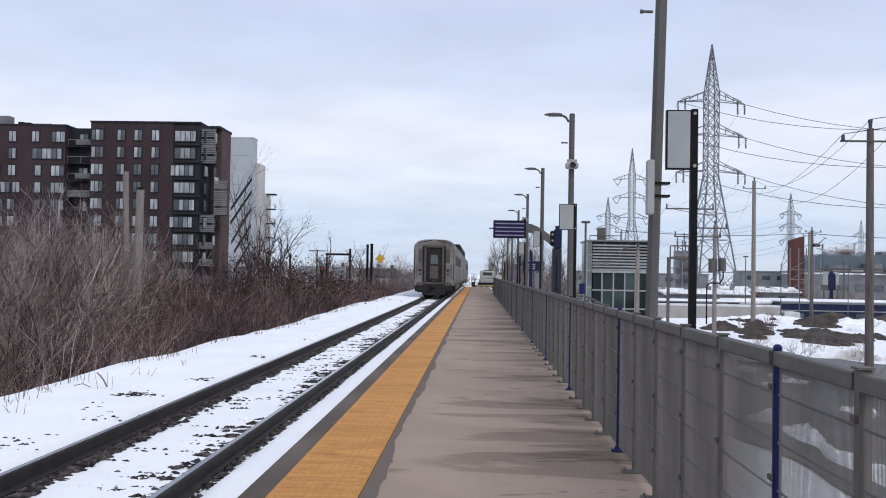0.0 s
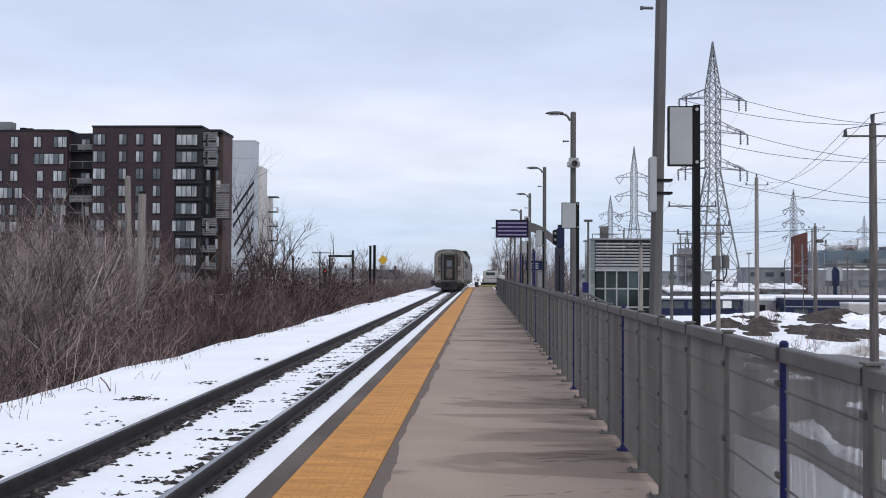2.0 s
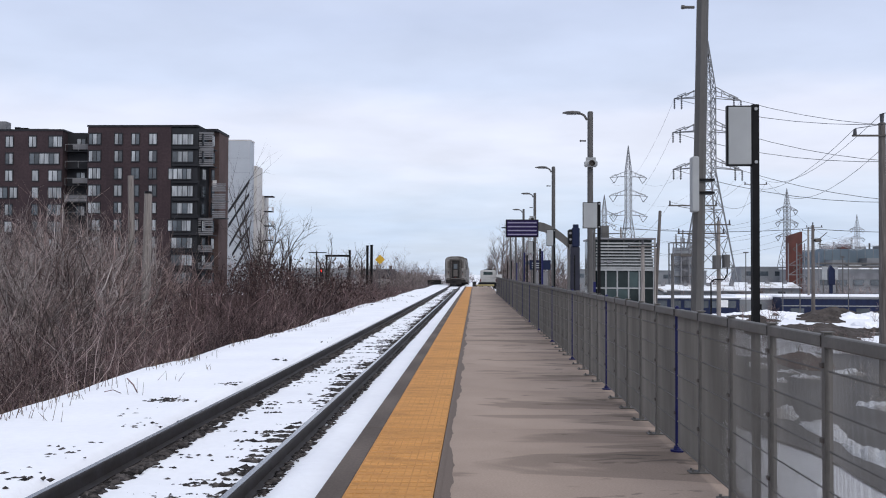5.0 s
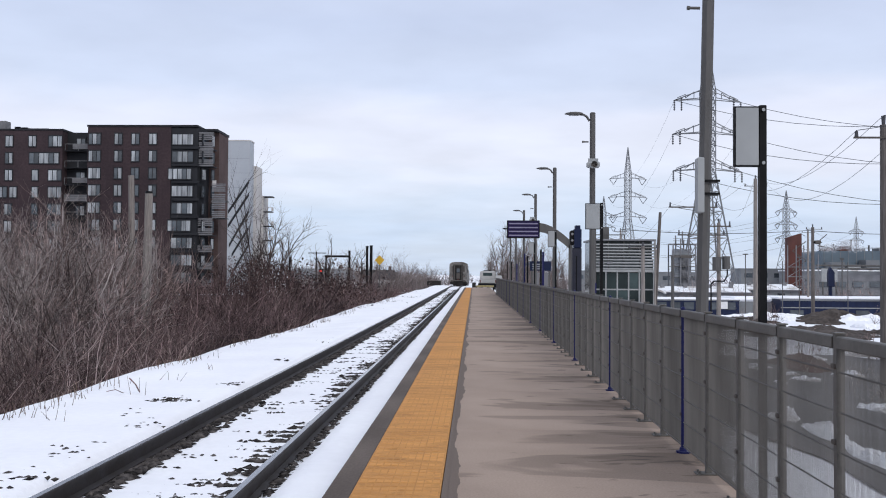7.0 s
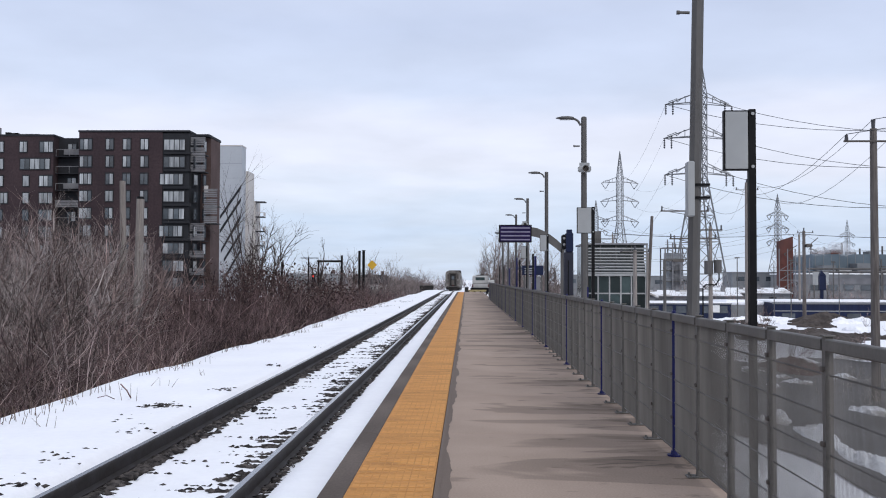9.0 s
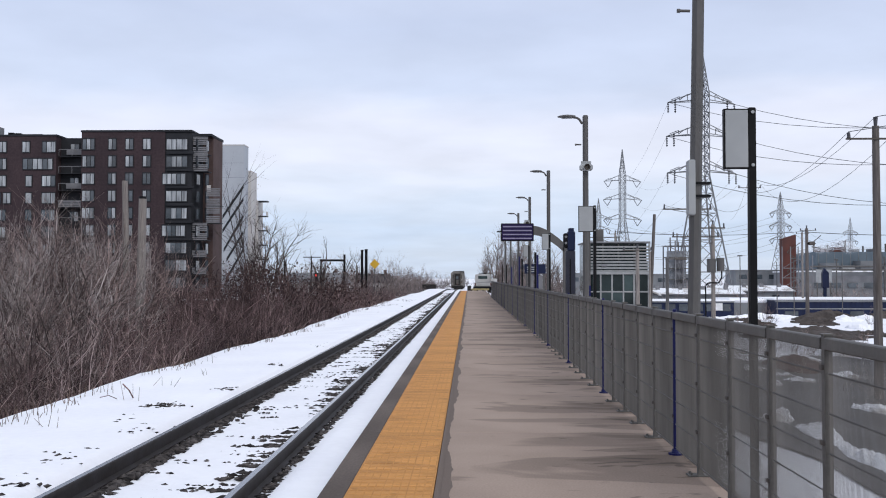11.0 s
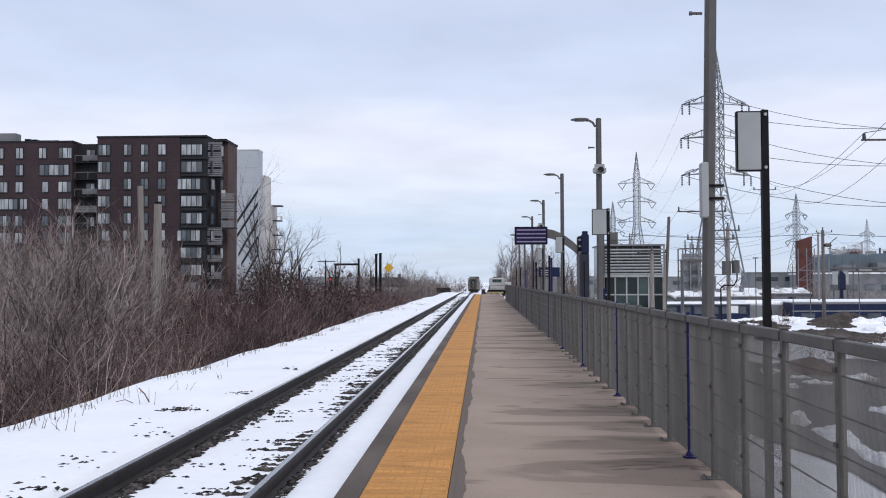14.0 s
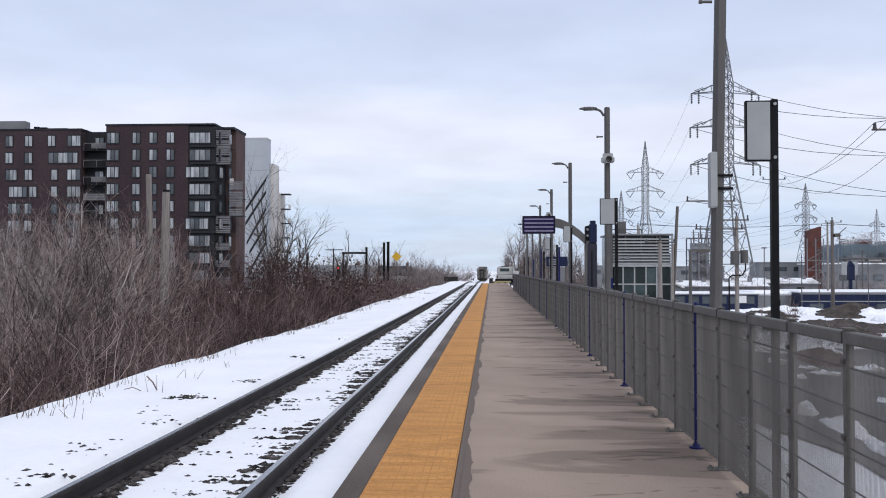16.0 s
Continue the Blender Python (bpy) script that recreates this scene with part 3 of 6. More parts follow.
def pole_cabinet():
    c = thing("cabinet", "flat light grey cabinet strapped to a lamp pole", "cabinet", LX - 0.115, 9.98, 2.23)
    part("body", Mb().box(-0.045, 0.025, -0.04, 0.10, 0, 0.60, bev=0.012), SIGNGREY, c)
    part("strap", Mb().box(0.02, 0.21, 0.035, 0.20, 0.34, 0.365), BLACK, c)
    part("strap", Mb().box(0.02, 0.21, 0.035, 0.20, 0.20, 0.225), BLACK, c)


pole_cabinet()


def flag_sign(x, y, w, zb, zt, group="flag signs"):
    s = thing("flag_sign", "blank light grey sign board on a black post", "sign", x, y, 0, group)
    part("post", Mb().box(-0.028, 0.028, -0.028, 0.028, -0.6, zt + 0.01, bev=0.006), BLACK, s)
    fr = part("sign_frame", Mb().box(-0.034 - w, -0.03, -0.022, 0.022, zb, zt, bev=0.004), BLACK, s)
    part("sign_panel", Mb().box(-0.034 - w + 0.012, -0.036, -0.028, 0.028, zb + 0.012, zt - 0.012, bev=0.003), SIGNGREY, fr)
    for z in (zb + 0.03, zt - 0.03):
        part("bolt", Mb().rod((0, -0.034, z), (0, -0.042, z), 0.014, n=8), SIGNGREY, s)
    return s


flag_sign(1.722, 7.46, 0.195, 2.435, 2.925)
flag_sign(1.79, 17.4, 0.27, 2.41, 2.90)
flag_sign(1.83, 27.6, 0.20, 2.38, 2.87)
flag_sign(1.85, 37.5, 0.20, 2.38, 2.87)


def departure_display():
    d = thing("departure_display", "dark blue departure display on a curved steel arm", "display", 0, 29, 0)
    case = part("display_case", Mb().box(0.43, 1.45, -0.09, 0.09, 2.69, 3.245, bev=0.012), BLACK, d)
    part("screen", Mb().box(0.46, 1.42, -0.096, -0.088, 2.72, 3.215), SCREEN, case)
    for k in range(4):
        z = 3.145 - k * 0.122
        part("text_bar", Mb().box(0.49, 1.39, -0.102, -0.095, z - 0.023, z + 0.017), SCREENBAR, case)
    part("bracket", Mb().rod((0.30, 0, 2.99), (0.43, 0, 2.99), 0.02), BLACK, d)
    arm = Mb()
    pts = [(1.45, 3.03), (1.62, 3.0), (1.82, 2.92), (2.02, 2.80), (2.22, 2.65), (2.40, 2.49)]
    for (x0, z0), (x1, z1) in zip(pts, pts[1:]):
        arm.add([(x, yy, z + dz) for x, z in ((x0, z0), (x1, z1)) for yy in (-0.06, 0.06) for dz in (-0.14, 0.14)],
                [(0, 1, 3, 2), (4, 6, 7, 5), (0, 4, 5, 1), (2, 3, 7, 6), (1, 5, 7, 3), (0, 2, 6, 4)])
    part("arm", arm, GALV, d)
    part("column", Mb().box(2.36, 2.48, -0.06, 0.06, -0.6, 2.50, bev=0.01), GALV, d)


departure_display()


def help_totem():
    t = thing("help_totem", "grey and blue help point column with speaker box", "totem", 1.85, 22.3, 0)
    part("column", Mb().box(-0.095, 0.125, -0.10, 0.10, -0.6, 2.20, bev=0.015), TOTEM, t, "dark blue black painted column")
    part("column_strip", Mb().box(-0.012, 0.016, -0.106, -0.098, -0.2, 2.0), BLACK, t)
    part("head", Mb().box(-0.055, 0.120, -0.13, 0.13, 2.20, 2.66, bev=0.02), NAVY, t, "navy blue head")
    part("cap", Mb().box(-0.025, 0.095, -0.10, 0.10, 2.655, 2.74, bev=0.006), NAVY, t)
    part("side_box", Mb().box(-0.15, -0.05, -0.10, 0.10, 2.26, 2.62, bev=0.03), BLACK, t)
    part("side_lens", Mb().rod((-0.10, -0.10, 2.53), (-0.10, -0.125, 2.53), 0.030, n=10), BALC, t)
    part("side_lens", Mb().rod((-0.10, -0.10, 2.38), (-0.10, -0.125, 2.38), 0.030, n=10), BALC, t)


help_totem()


def info_post(x, y, h, m, w=0.036, label="slim dark platform post"):
    p = thing("platform_post", label, "post", x, y, -0.5, "platform posts")
    part("shaft", Mb().box(-w, w, -w, w, 0, h + 0.5, bev=0.008), m, p)
    part("cap", Mb().box(-w * 1.15, w * 1.15, -w * 1.15, w * 1.15, h + 0.5, h + 0.53), m, p)


for x, y, h, m in ((1.9, 33.5, 2.35, BLUE), (2.0, 36, 2.5, BLACK), (1.95, 44, 2.4, BLACK), (2.0, 47.5, 2.6, BLUE), (2.05, 55, 2.5, GALV), (2.1, 58, 2.2, BLUE), (2.05, 65, 2.4, BLACK), (2.1, 69, 2.3, GALV), (2.15, 76, 2.6, BLACK)):
    info_post(x, y, h, m, label="slim blue platform post" if m == BLUE else "slim dark platform post" if m == BLACK else "slim grey platform post")


def small_shelter():
    s = thing("platform_shelter", "small platform shelter with navy fascia and pale panels", "shelter", 2.5, 46, 0)
    part("roof", Mb().box(-0.3, 0.7, 0, 5, 2.05, 2.2, bev=0.03), NAVY, s)
    part("fascia", Mb().box(-0.32, 0.72, -0.06, 0, 1.75, 2.22), NAVY, s)
    for k in range(3):
        part("text_bar", Mb().box(-0.2, 0.3, -0.07, -0.06, 1.82 + k * 0.11, 1.87 + k * 0.11), SIGNGREY, s)
    for x in (-0.25, 0.2, 0.6):
        part("post", Mb().box(x, x + 0.08, 0.02, 0.1, -0.6, 2.05), GALV, s)
    for x in (-0.15, 0.3):
        part("panel", Mb().box(x, x + 0.28, 0.04, 0.07, 0.2, 1.65), BALC, s)


small_shelter()
bs_ = thing("blue_notice", "small royal blue notice box beside the stairs", "sign", 3.9, 35, 0)
part("box", Mb().box(-0.11, 0.11, -0.05, 0.05, 0.86, 1.26, bev=0.02), BLUE, bs_)
part("post", Mb().box(-0.03, 0.03, -0.03, 0.03, gz(3.9, 35), 0.86), GALV, bs_)


# ---- train ----
def sweep(sections, mi=0, close=True):
    m = Mb()
    n = len(sections[0])
    vs = [v for s in sections for v in s]
    fs = []
    for r in range(len(sections) - 1):
        for k in range(n):
            fs.append((r * n + k, r * n + (k + 1) % n, (r + 1) * n + (k + 1) % n, (r + 1) * n + k))
    if close:
        fs += [tuple(range(n))[::-1], tuple(range((len(sections) - 1) * n, len(sections) * n))]
    return m.add(vs, fs, mi)


def shell_profile(y, w, z0, z1, inset=0.0):
    """Car body section: straight sides, arched roof."""
    h = w / 2 - inset
    pts = [(-h + 0.10, z0 + inset), (-h, z0 + 0.35), (-h, z1 - 0.85)]
    for k in range(13):
        a = math.pi - math.pi * k / 12
        c, s = math.cos(a), math.sin(a)
        pts.append((h * math.copysign(abs(c) ** 0.62, c), z1 - inset - 0.78 + 0.78 * abs(s) ** 0.72))
    pts += [(h, z1 - 0.85), (h, z0 + 0.35), (h - 0.10, z0 + inset)]
    return [(x, y, z) for x, z in pts]


def coach(y, loco=False):
    L = 17.5 if loco else 25.6
    c = thing("locomotive" if loco else "passenger_coach", "dark grey diesel locomotive with roof equipment" if loco else "weathered grey stainless passenger coach seen from its end", "train car", TRACK, y, RAIL_Z)
    w, z0, z1 = 3.05, 0.80, 4.24
    secs = [shell_profile(0.0, w, z0, z1, 0.10), shell_profile(0.06, w, z0, z1, 0.02), shell_profile(0.16, w, z0, z1)]
    secs += [shell_profile(v, w, z0, z1) for v in (L - 0.1, )] + [shell_profile(L, w, z0, z1, 0.1)]
    body = part("body", sweep(secs), TRAIN, c)
    # end: gangway, door, lights, steps
    g = part("gangway", Mb().box(-0.72, -0.58, -0.16, 0.05, 1.05, 3.72, bev=0.02).box(0.58, 0.72, -0.16, 0.05, 1.05, 3.72, bev=0.02).box(-0.72, 0.72, -0.16, 0.05, 3.62, 3.80, bev=0.02), TRAINTRIM, c)
    d = part("end_door", Mb().box(-0.57, 0.57, -0.03, 0.04, 1.08, 3.62, 0), TRAINDARK, c)
    part("door_leaf", Mb().box(-0.40, 0.40, -0.07, -0.02, 1.15, 3.35, bev=0.02), TRAINDARK, d)
    part("door_window", Mb().box(-0.27, 0.27, -0.085, -0.066, 2.40, 3.10, bev=0.01), GLASS, d)
    part("door_panel", Mb().box(-0.30, 0.30, -0.082, -0.066, 1.35, 2.25, bev=0.01), TRAINTRIM, d)
    for s in (-1, 1):
        # edge bands: dark outline drawn along the end's sides and roof
        part("end_seam", Mb().box(s * 1.44 - 0.02, s * 1.44 + 0.02, 0.0, 0.12, 1.2, 3.45), TRAINDARK, c)
        part("end_panel", Mb().box(s * 1.0 - 0.16, s * 1.0 + 0.16, -0.02, 0.12, 2.5, 3.5, bev=0.02), TRAINTRIM, c)
        part("marker_light", Mb().rod((s * 1.02, 0.05, 1.95), (s * 1.02, -0.03, 1.95), 0.085, n=10), BLACK, c)
        part("marker_light", Mb().rod((s * 1.02, 0.05, 1.68), (s * 1.02, -0.03, 1.68), 0.085, n=10), REDTOWER, c)
        part("corner_post", Mb().box(s * 0.80 - 0.05, s * 0.80 + 0.05, -0.05, 0.05, 0.95, 3.75, bev=0.015), TRAINDARK, c)
        part("roof_trim", Mb().rod((s * 0.2, 0.0, 4.17), (s * 1.05, 0.02, 3.98), 0.035, n=5).rod((s * 1.05, 0.02, 3.98), (s * 1.42, 0.04, 3.5), 0.035, n=5), TRAINDARK, c)
        part("grab_rail", Mb().path([(s * 1.28, -0.01, 1.3), (s * 1.28, -0.08, 1.35), (s * 1.28, -0.08, 2.3), (s * 1.28, -0.01, 2.35)], 0.016), TRAINTRIM, c)
        part("step", Mb().box(s * 1.15 - 0.25, s * 1.15 + 0.25, 0.1, 0.7, 0.38, 0.95, bev=0.02), TRAINDARK, c)
        part("skirt", Mb().box(s * 1.46 - 0.03, s * 1.46 + 0.03, 4.6, L - 4.6, 0.45, 1.0, bev=0.01), TRAINTRIM, c)
        part("buffer_box", Mb().box(s * 0.95 - 0.3, s * 0.95 + 0.3, -0.08, 0.2, 0.82, 1.08, bev=0.02), TRAINTRIM, c)
    # besides the coupler, two dark boxes fill the black mass under the end
    part("coupler", Mb().box(-0.16, 0.16, -0.55, 0.1, 0.7, 0.98, bev=0.03).box(-0.85, 0.85, -0.1, 0.5, 0.12, 0.95, bev=0.05).box(-1.3, 1.3, -0.06, 1.0, 0.42, 0.97, bev=0.06), TRAINDARK, c)
    part("tail_lamp", Mb().box(-0.12, 0.12, -0.2, -0.14, 1.12, 1.26, bev=0.02), REDTOWER, c)
    part("hose", Mb().path([(-0.4, -0.1, 0.9), (-0.45, -0.25, 0.6), (-0.3, -0.28, 0.42), (-0.15, -0.2, 0.6)], 0.025), BLACK, c)
    part("underframe", Mb().box(-1.25, 1.25, 0.5, L - 0.5, 0.32, 0.98, bev=0.05), TRAINDARK, c)
    for by in (2.9, L - 2.9):
        b = part("bogie", Mb().box(-1.05, -0.85, by - 1.6, by + 1.6, 0.4, 0.72, bev=0.03).box(0.85, 1.05, by - 1.6, by + 1.6, 0.4, 0.72, bev=0.03).box(-0.9, 0.9, by - 0.3, by + 0.3, 0.4, 0.7), TRAINDARK, c)
        for wy in (by - 1.3, by + 1.3):
            ws = Mb()
            for s in (-1, 1):
                ws.rod((s * 0.68, wy, 0.46), (s * 0.82, wy, 0.46), 0.46, n=20)
            ws.rod((-0.8, wy, 0.46), (0.8, wy, 0.46), 0.08, n=8)
            part("wheelset", ws, TRAINDARK, b)
    if loco:
        for k, yy in enumerate((1.6, 4.4, 7.4, 10.4)):
            part("roof_fan", Mb().rod((0, yy, z1 - 0.05), (0, yy, z1 + 0.52), 1.05, 0.95, 16), TRAINDARK, c)
        part("roof_box", Mb().box(-1.42, 1.42, 0.3, 14.5, z1 - 0.7, z1 + 0.5, bev=0.14), TRAINDARK, c)
    else:
        for k in range(11):
            for s in (-1, 1):
                part("window", Mb().box(s * 1.525 - 0.008, s * 1.525 + 0.008, 2.4 + k * 2.0, 3.6 + k * 2.0, 2.35, 3.1), BLACK, c)
        for s in (-1, 1):
            part("side_door", Mb().box(s * 1.52 - 0.008, s * 1.52 + 0.008, 0.7, 1.45, 1.05, 3.2), TRAINTRIM, c)
    return c


TRAIN_CARS = [(coach(68), 0.0), (coach(94.4, True), 26.4), (coach(112.8, True), 44.8), (coach(131.2), 63.2)]
tagged(TRAIN_CARS[2][0], "second dark grey diesel locomotive in the train")
tagged(TRAIN_CARS[3][0], "grey stainless passenger coach at the far end of the train")


def train_y(t):
    return 68.0 + 13.0 * t + 0.03 * t * t


# ---- buildings ----
def window_mesh(w, h, split=2):
    return Mb().box(-w / 2 - 0.06, w / 2 + 0.06, -0.02, 0.10, -h / 2 - 0.06, h / 2 + 0.10)


WINDOWS = {}


def window(parent, x, y, z, w, h, split, rng, ry=0):
    key = (w, h, split)
    if key not in WINDOWS:
        panes = []
        for k in range(split):
            pw = w / split
            panes.append(Mb().box(-w / 2 + k * pw + 0.06, -w / 2 + (k + 1) * pw - 0.06, -0.035, 0.0, -h / 2 + 0.10, h / 2 - 0.10))
        WINDOWS[key] = (window_mesh(w, h, split).mesh("window", CLAD), [p.mesh("pane", CURTAIN) for p in panes], [p.mesh("pane", GLASS) for p in panes])
    fr, cur, gla = WINDOWS[key]
    o = part("window", fr, None, parent)
    o.matrix_basis = pose(x, y - 0.085, z, 0, 0, ry)
    for k in range(split):
        part("pane", (cur if rng.random() < 0.58 else gla)[k], None, o)


def balcony(parent, x0, x1, y0, y1, z, slats=True):
    b = part("balcony", Mb().box(x0, x1, y0, y1, z - 0.12, z), CLAD, parent)
    rail_ = Mb()
    rail_.box(x0, x1, y0, y0 + 0.05, z + 1.0, z + 1.08)
    n = 4 if slats else 0
    for k in range(n):
        rail_.box(x0, x1, y0 + 0.01, y0 + 0.04, z + 0.06 + k * 0.24, z + 0.24 + k * 0.24)
    for x in (x0, (x0 + x1) / 2, x1 - 0.06):
        rail_.box(x, x + 0.06, y0 - 0.005, y0 + 0.055, z, z + 1.08)
    part("railing", rail_, BALC, b)


def brick_building():
    rng = random.Random(8)
    b = thing("apartment_building", "dark brick apartment block with pale windows and corner balconies", "building", 0, 141, 0)
    Z0, ROOF = -1.8, 23.95
    XA, XB, XC = -60.30, -47.30, -43.20       # main block, bay, chamfer
    XE = -40.80
    wall = Mb()
    wall.box(XA, XB, 0, 14, Z0, ROOF)
    part("wall", wall, BRICK, b)
    part("bay_wall", Mb().box(XB, XC, 0.12, 14, Z0, ROOF - 0.1), CLAD, b, "dark metal clad bay")
    part("corner_core", Mb().add([(x, y, z) for z in (Z0, ROOF - 0.15) for x, y in ((XC, 0.2), (XE - 1.6, 2.3), (XE - 1.6, 14), (XC, 14))],
                                 [(3, 2, 1, 0), (4, 5, 6, 7), (0, 1, 5, 4), (1, 2, 6, 5), (2, 3, 7, 6), (3, 0, 4, 7)]), CLAD, b)
    part("side_wall", Mb().box(XE - 1.6, XE, 3.6, 9.0, Z0, ROOF - 0.35), BRICKSIDE, b, "brown brick side wall")
    part("parapet", Mb().box(XA - 0.1, XC + 0.1, -0.12, 14, ROOF, ROOF + 0.28), CLAD, b)
    part("parapet", Mb().box(XC - 0.3, XE + 0.1, 2.2, 9.2, ROOF - 0.34, ROOF + 0.02), CLAD, b)
    part("left_wall", Mb().box(-86.00, -64.70, 1.0, 14, Z0, ROOF - 0.45), BRICK, b)
    part("recess_wall", Mb().box(-64.70, XA, 2.8, 14, Z0, ROOF - 0.5), CLAD, b)
    part("parapet", Mb().box(-86.00, -64.58, 0.9, 14, ROOF - 0.45, ROOF - 0.2), CLAD, b)
    part("penthouse", Mb().box(-86.00, -74.55, 2.5, 4.2, ROOF - 0.45, ROOF + 1.3), BALC, b)
    part("roof_vent", Mb().box(-73.34, -72.54, 3, 4, ROOF - 0.46, ROOF + 0.45), BLACK, b)
    part("roof_vent", Mb().box(-72.13, -71.33, 3, 4, ROOF - 0.46, ROOF + 0.35), BLACK, b)
    part("roof_duct", Mb().box(-71.13, -67.92, 3, 4, ROOF - 0.46, ROOF + 0.2), BALC, b)
    part("roof_duct", Mb().box(-50.87, -49.31, 3, 4, ROOF + 0.2, ROOF + 0.45), BALC, b)
    rows = [22.05 - 2.66 * k for k in range(9)]
    for r, z in enumerate(rows):
        for x in (-55.48, -52.82, -50.10):
            window(b, x, 0.0, z, 1.22, 1.75, 2, rng)
        window(b, -59.17, 0.0, z, 1.9, 1.75, 3, rng)
        # glazed bay
        if r in (2, 5):
            window(b, -45.87, 0.08, z - 0.05, 3.6, 1.75, 5, rng)
        else:
            window(b, -46.68, 0.08, z - 0.05, 0.85, 1.75, 1, rng)
            window(b, -45.07, 0.08, z - 0.05, 2.5, 1.75, 3, rng)
        part("bay_band", Mb().box(XB + 0.3, XC + 0.35, -0.22, 0.12, z - 1.55, z - 1.15, bev=0.03), CLAD, b)
        # left block
        cols = {0: ((-76.25, 1.2, 2), (-73.1, 1.2, 2), (-69.42, 1.2, 2), (-65.81, 2.1, 3)), 1: ((-76.25, 1.2, 2), (-73.1, 1.2, 2), (-67.55, 4.7, 6)), 2: ((-75.85, 1.8, 3), (-73.1, 1.2, 2), (-68.92, 1.0, 1), (-65.81, 2.1, 3)),
                3: ((-74.75, 2.9, 4), (-72.34, 1.2, 2), (-68.92, 1.0, 1), (-65.81, 2.1, 3))}.get(r, ((-75.35, 2.0, 3), (-73.1, 1.2, 2), (-68.92, 1.0, 1), (-65.81, 2.1, 3)))
        for x, w, s in cols:
            window(b, x, 1.0, z - 0.25, w, 1.75, s, rng)
        balcony(b, -64.58, -60.42, 1.6, 2.8, z - 1.6, r == 3)
        if r % 2 == 0:
            window(b, -62.50, 2.8, z - 0.3, 1.4, 1.6, 2, rng)
        part("screen", Mb().box(-63.60, -61.16, 2.2, 2.3, z - 1.3, z - 0.5), BALC, b) if r in (0, 2) else None
    # corner balconies with grey slatted fronts
    ang = math.degrees(math.atan2(2.1, XE - 1.6 - XC))
    for r, z in enumerate(rows):
        zb = z - 1.45
        off = 0.0 if r < 2 else 2.15 if r in (3, 4) else 0.0
        if r in (2,):
            part("balcony_front", Mb().box(XC + 2.15, XE + 0.35, 0.9, 1.0, zb - 0.5, zb + 0.5), PALEWARM, b)
        elif r < 6:
            bal = part("balcony", Mb().box(XC + off, XC + 2.4 + off * 0.9, 0.5, 2.6, zb - 0.12, zb), CLAD, b)
            for k in range(9):
                if k != 4:
                    part("slat", Mb().box(XC + off + 0.1, XC + 2.35 + off * 0.9, 0.48, 0.54, zb + k * 0.28, zb + 0.2 + k * 0.28), BALC, bal)
            part("cornice", Mb().box(XC + off, XC + 2.4 + off * 0.9, 0.44, 0.56, zb + 2.5, zb + 2.62), BALC, bal)
        else:
            balcony(b, XC + 0.1, XC + 2.3, 0.5, 1.8, zb, True)
        window(b, XC + 0.9, 0.75, z - 0.1, 0.9, 1.7, 1, rng, ang)
        window(b, XC + 2.0, 1.75, z - 0.1, 0.7, 1.7, 1, rng, ang)
    return b


brick_building()


def pale_building():
    b = thing("pale_building", "pale grey clad high building with dark diagonal stripes", "building", 0, 195, 0)
    Z0, T = -2, 29.5
    part("wall", Mb().box(-63.00, -48.20, 0, 3.6, Z0, T), PALE, b)
    part("coping", Mb().box(-63.00, -48.12, -0.08, 3.7, T, T + 0.25), PALEWARM, b)
    part("side_block", Mb().box(-56.92, -47.60, 3.62, 9, Z0, 24.6), PALEWARM, b)
    part("side_block", Mb().box(-56.92, -47.30, 9.02, 14, Z0, 18.6), PALEWARM, b)
    seams = Mb()
    for k in range(9):
        seams.box(-63.00, -48.20, -0.012, 0.0, 1 + 3.1 * k, 1.04 + 3.1 * k)
    part("panel_seams", seams, BALC, b)
    for x0, z0, x1, z1 in ((-52.76, 14.3, -48.30, 20.9), (-52.76, 11.3, -48.30, 18.2), (-52.46, 7.2, -48.30, 14.6), (-51.85, 5.2, -48.30, 11.0), (-51.85, 1.2, -48.30, 7.4)):
        t = 0.42
        part("diagonal_stripe", Mb().add([(x, y, z) for y in (-0.06, 0.0) for x, z in ((x0, z0 - t), (x1, z1 - t), (x1, z1 + t), (x0, z0 + t))],
                                         [(0, 1, 2, 3), (7, 6, 5, 4), (0, 4, 5, 1), (1, 5, 6, 2), (2, 6, 7, 3), (3, 7, 4, 0)]), CLAD, b)
    for k in range(6):
        z = 15.0 - 3.2 * k
        o = part("balcony", Mb().box(-47.30, -45.45, 9.3, 11.2, z, z + 0.22), CLAD, b)
        part("railing", Mb().box(-45.53, -45.45, 9.3, 11.2, z + 0.3, z + 1.15).box(-47.30, -45.45, 9.3, 9.36, z + 1.0, z + 1.1).box(-46.53, -46.45, 9.3, 9.36, z, z + 1.1), PALEWARM, o)
    part("balcony_roof", Mb().box(-47.30, -45.30, 9.2, 11.3, 18.3, 18.55), CLAD, b)


pale_building()


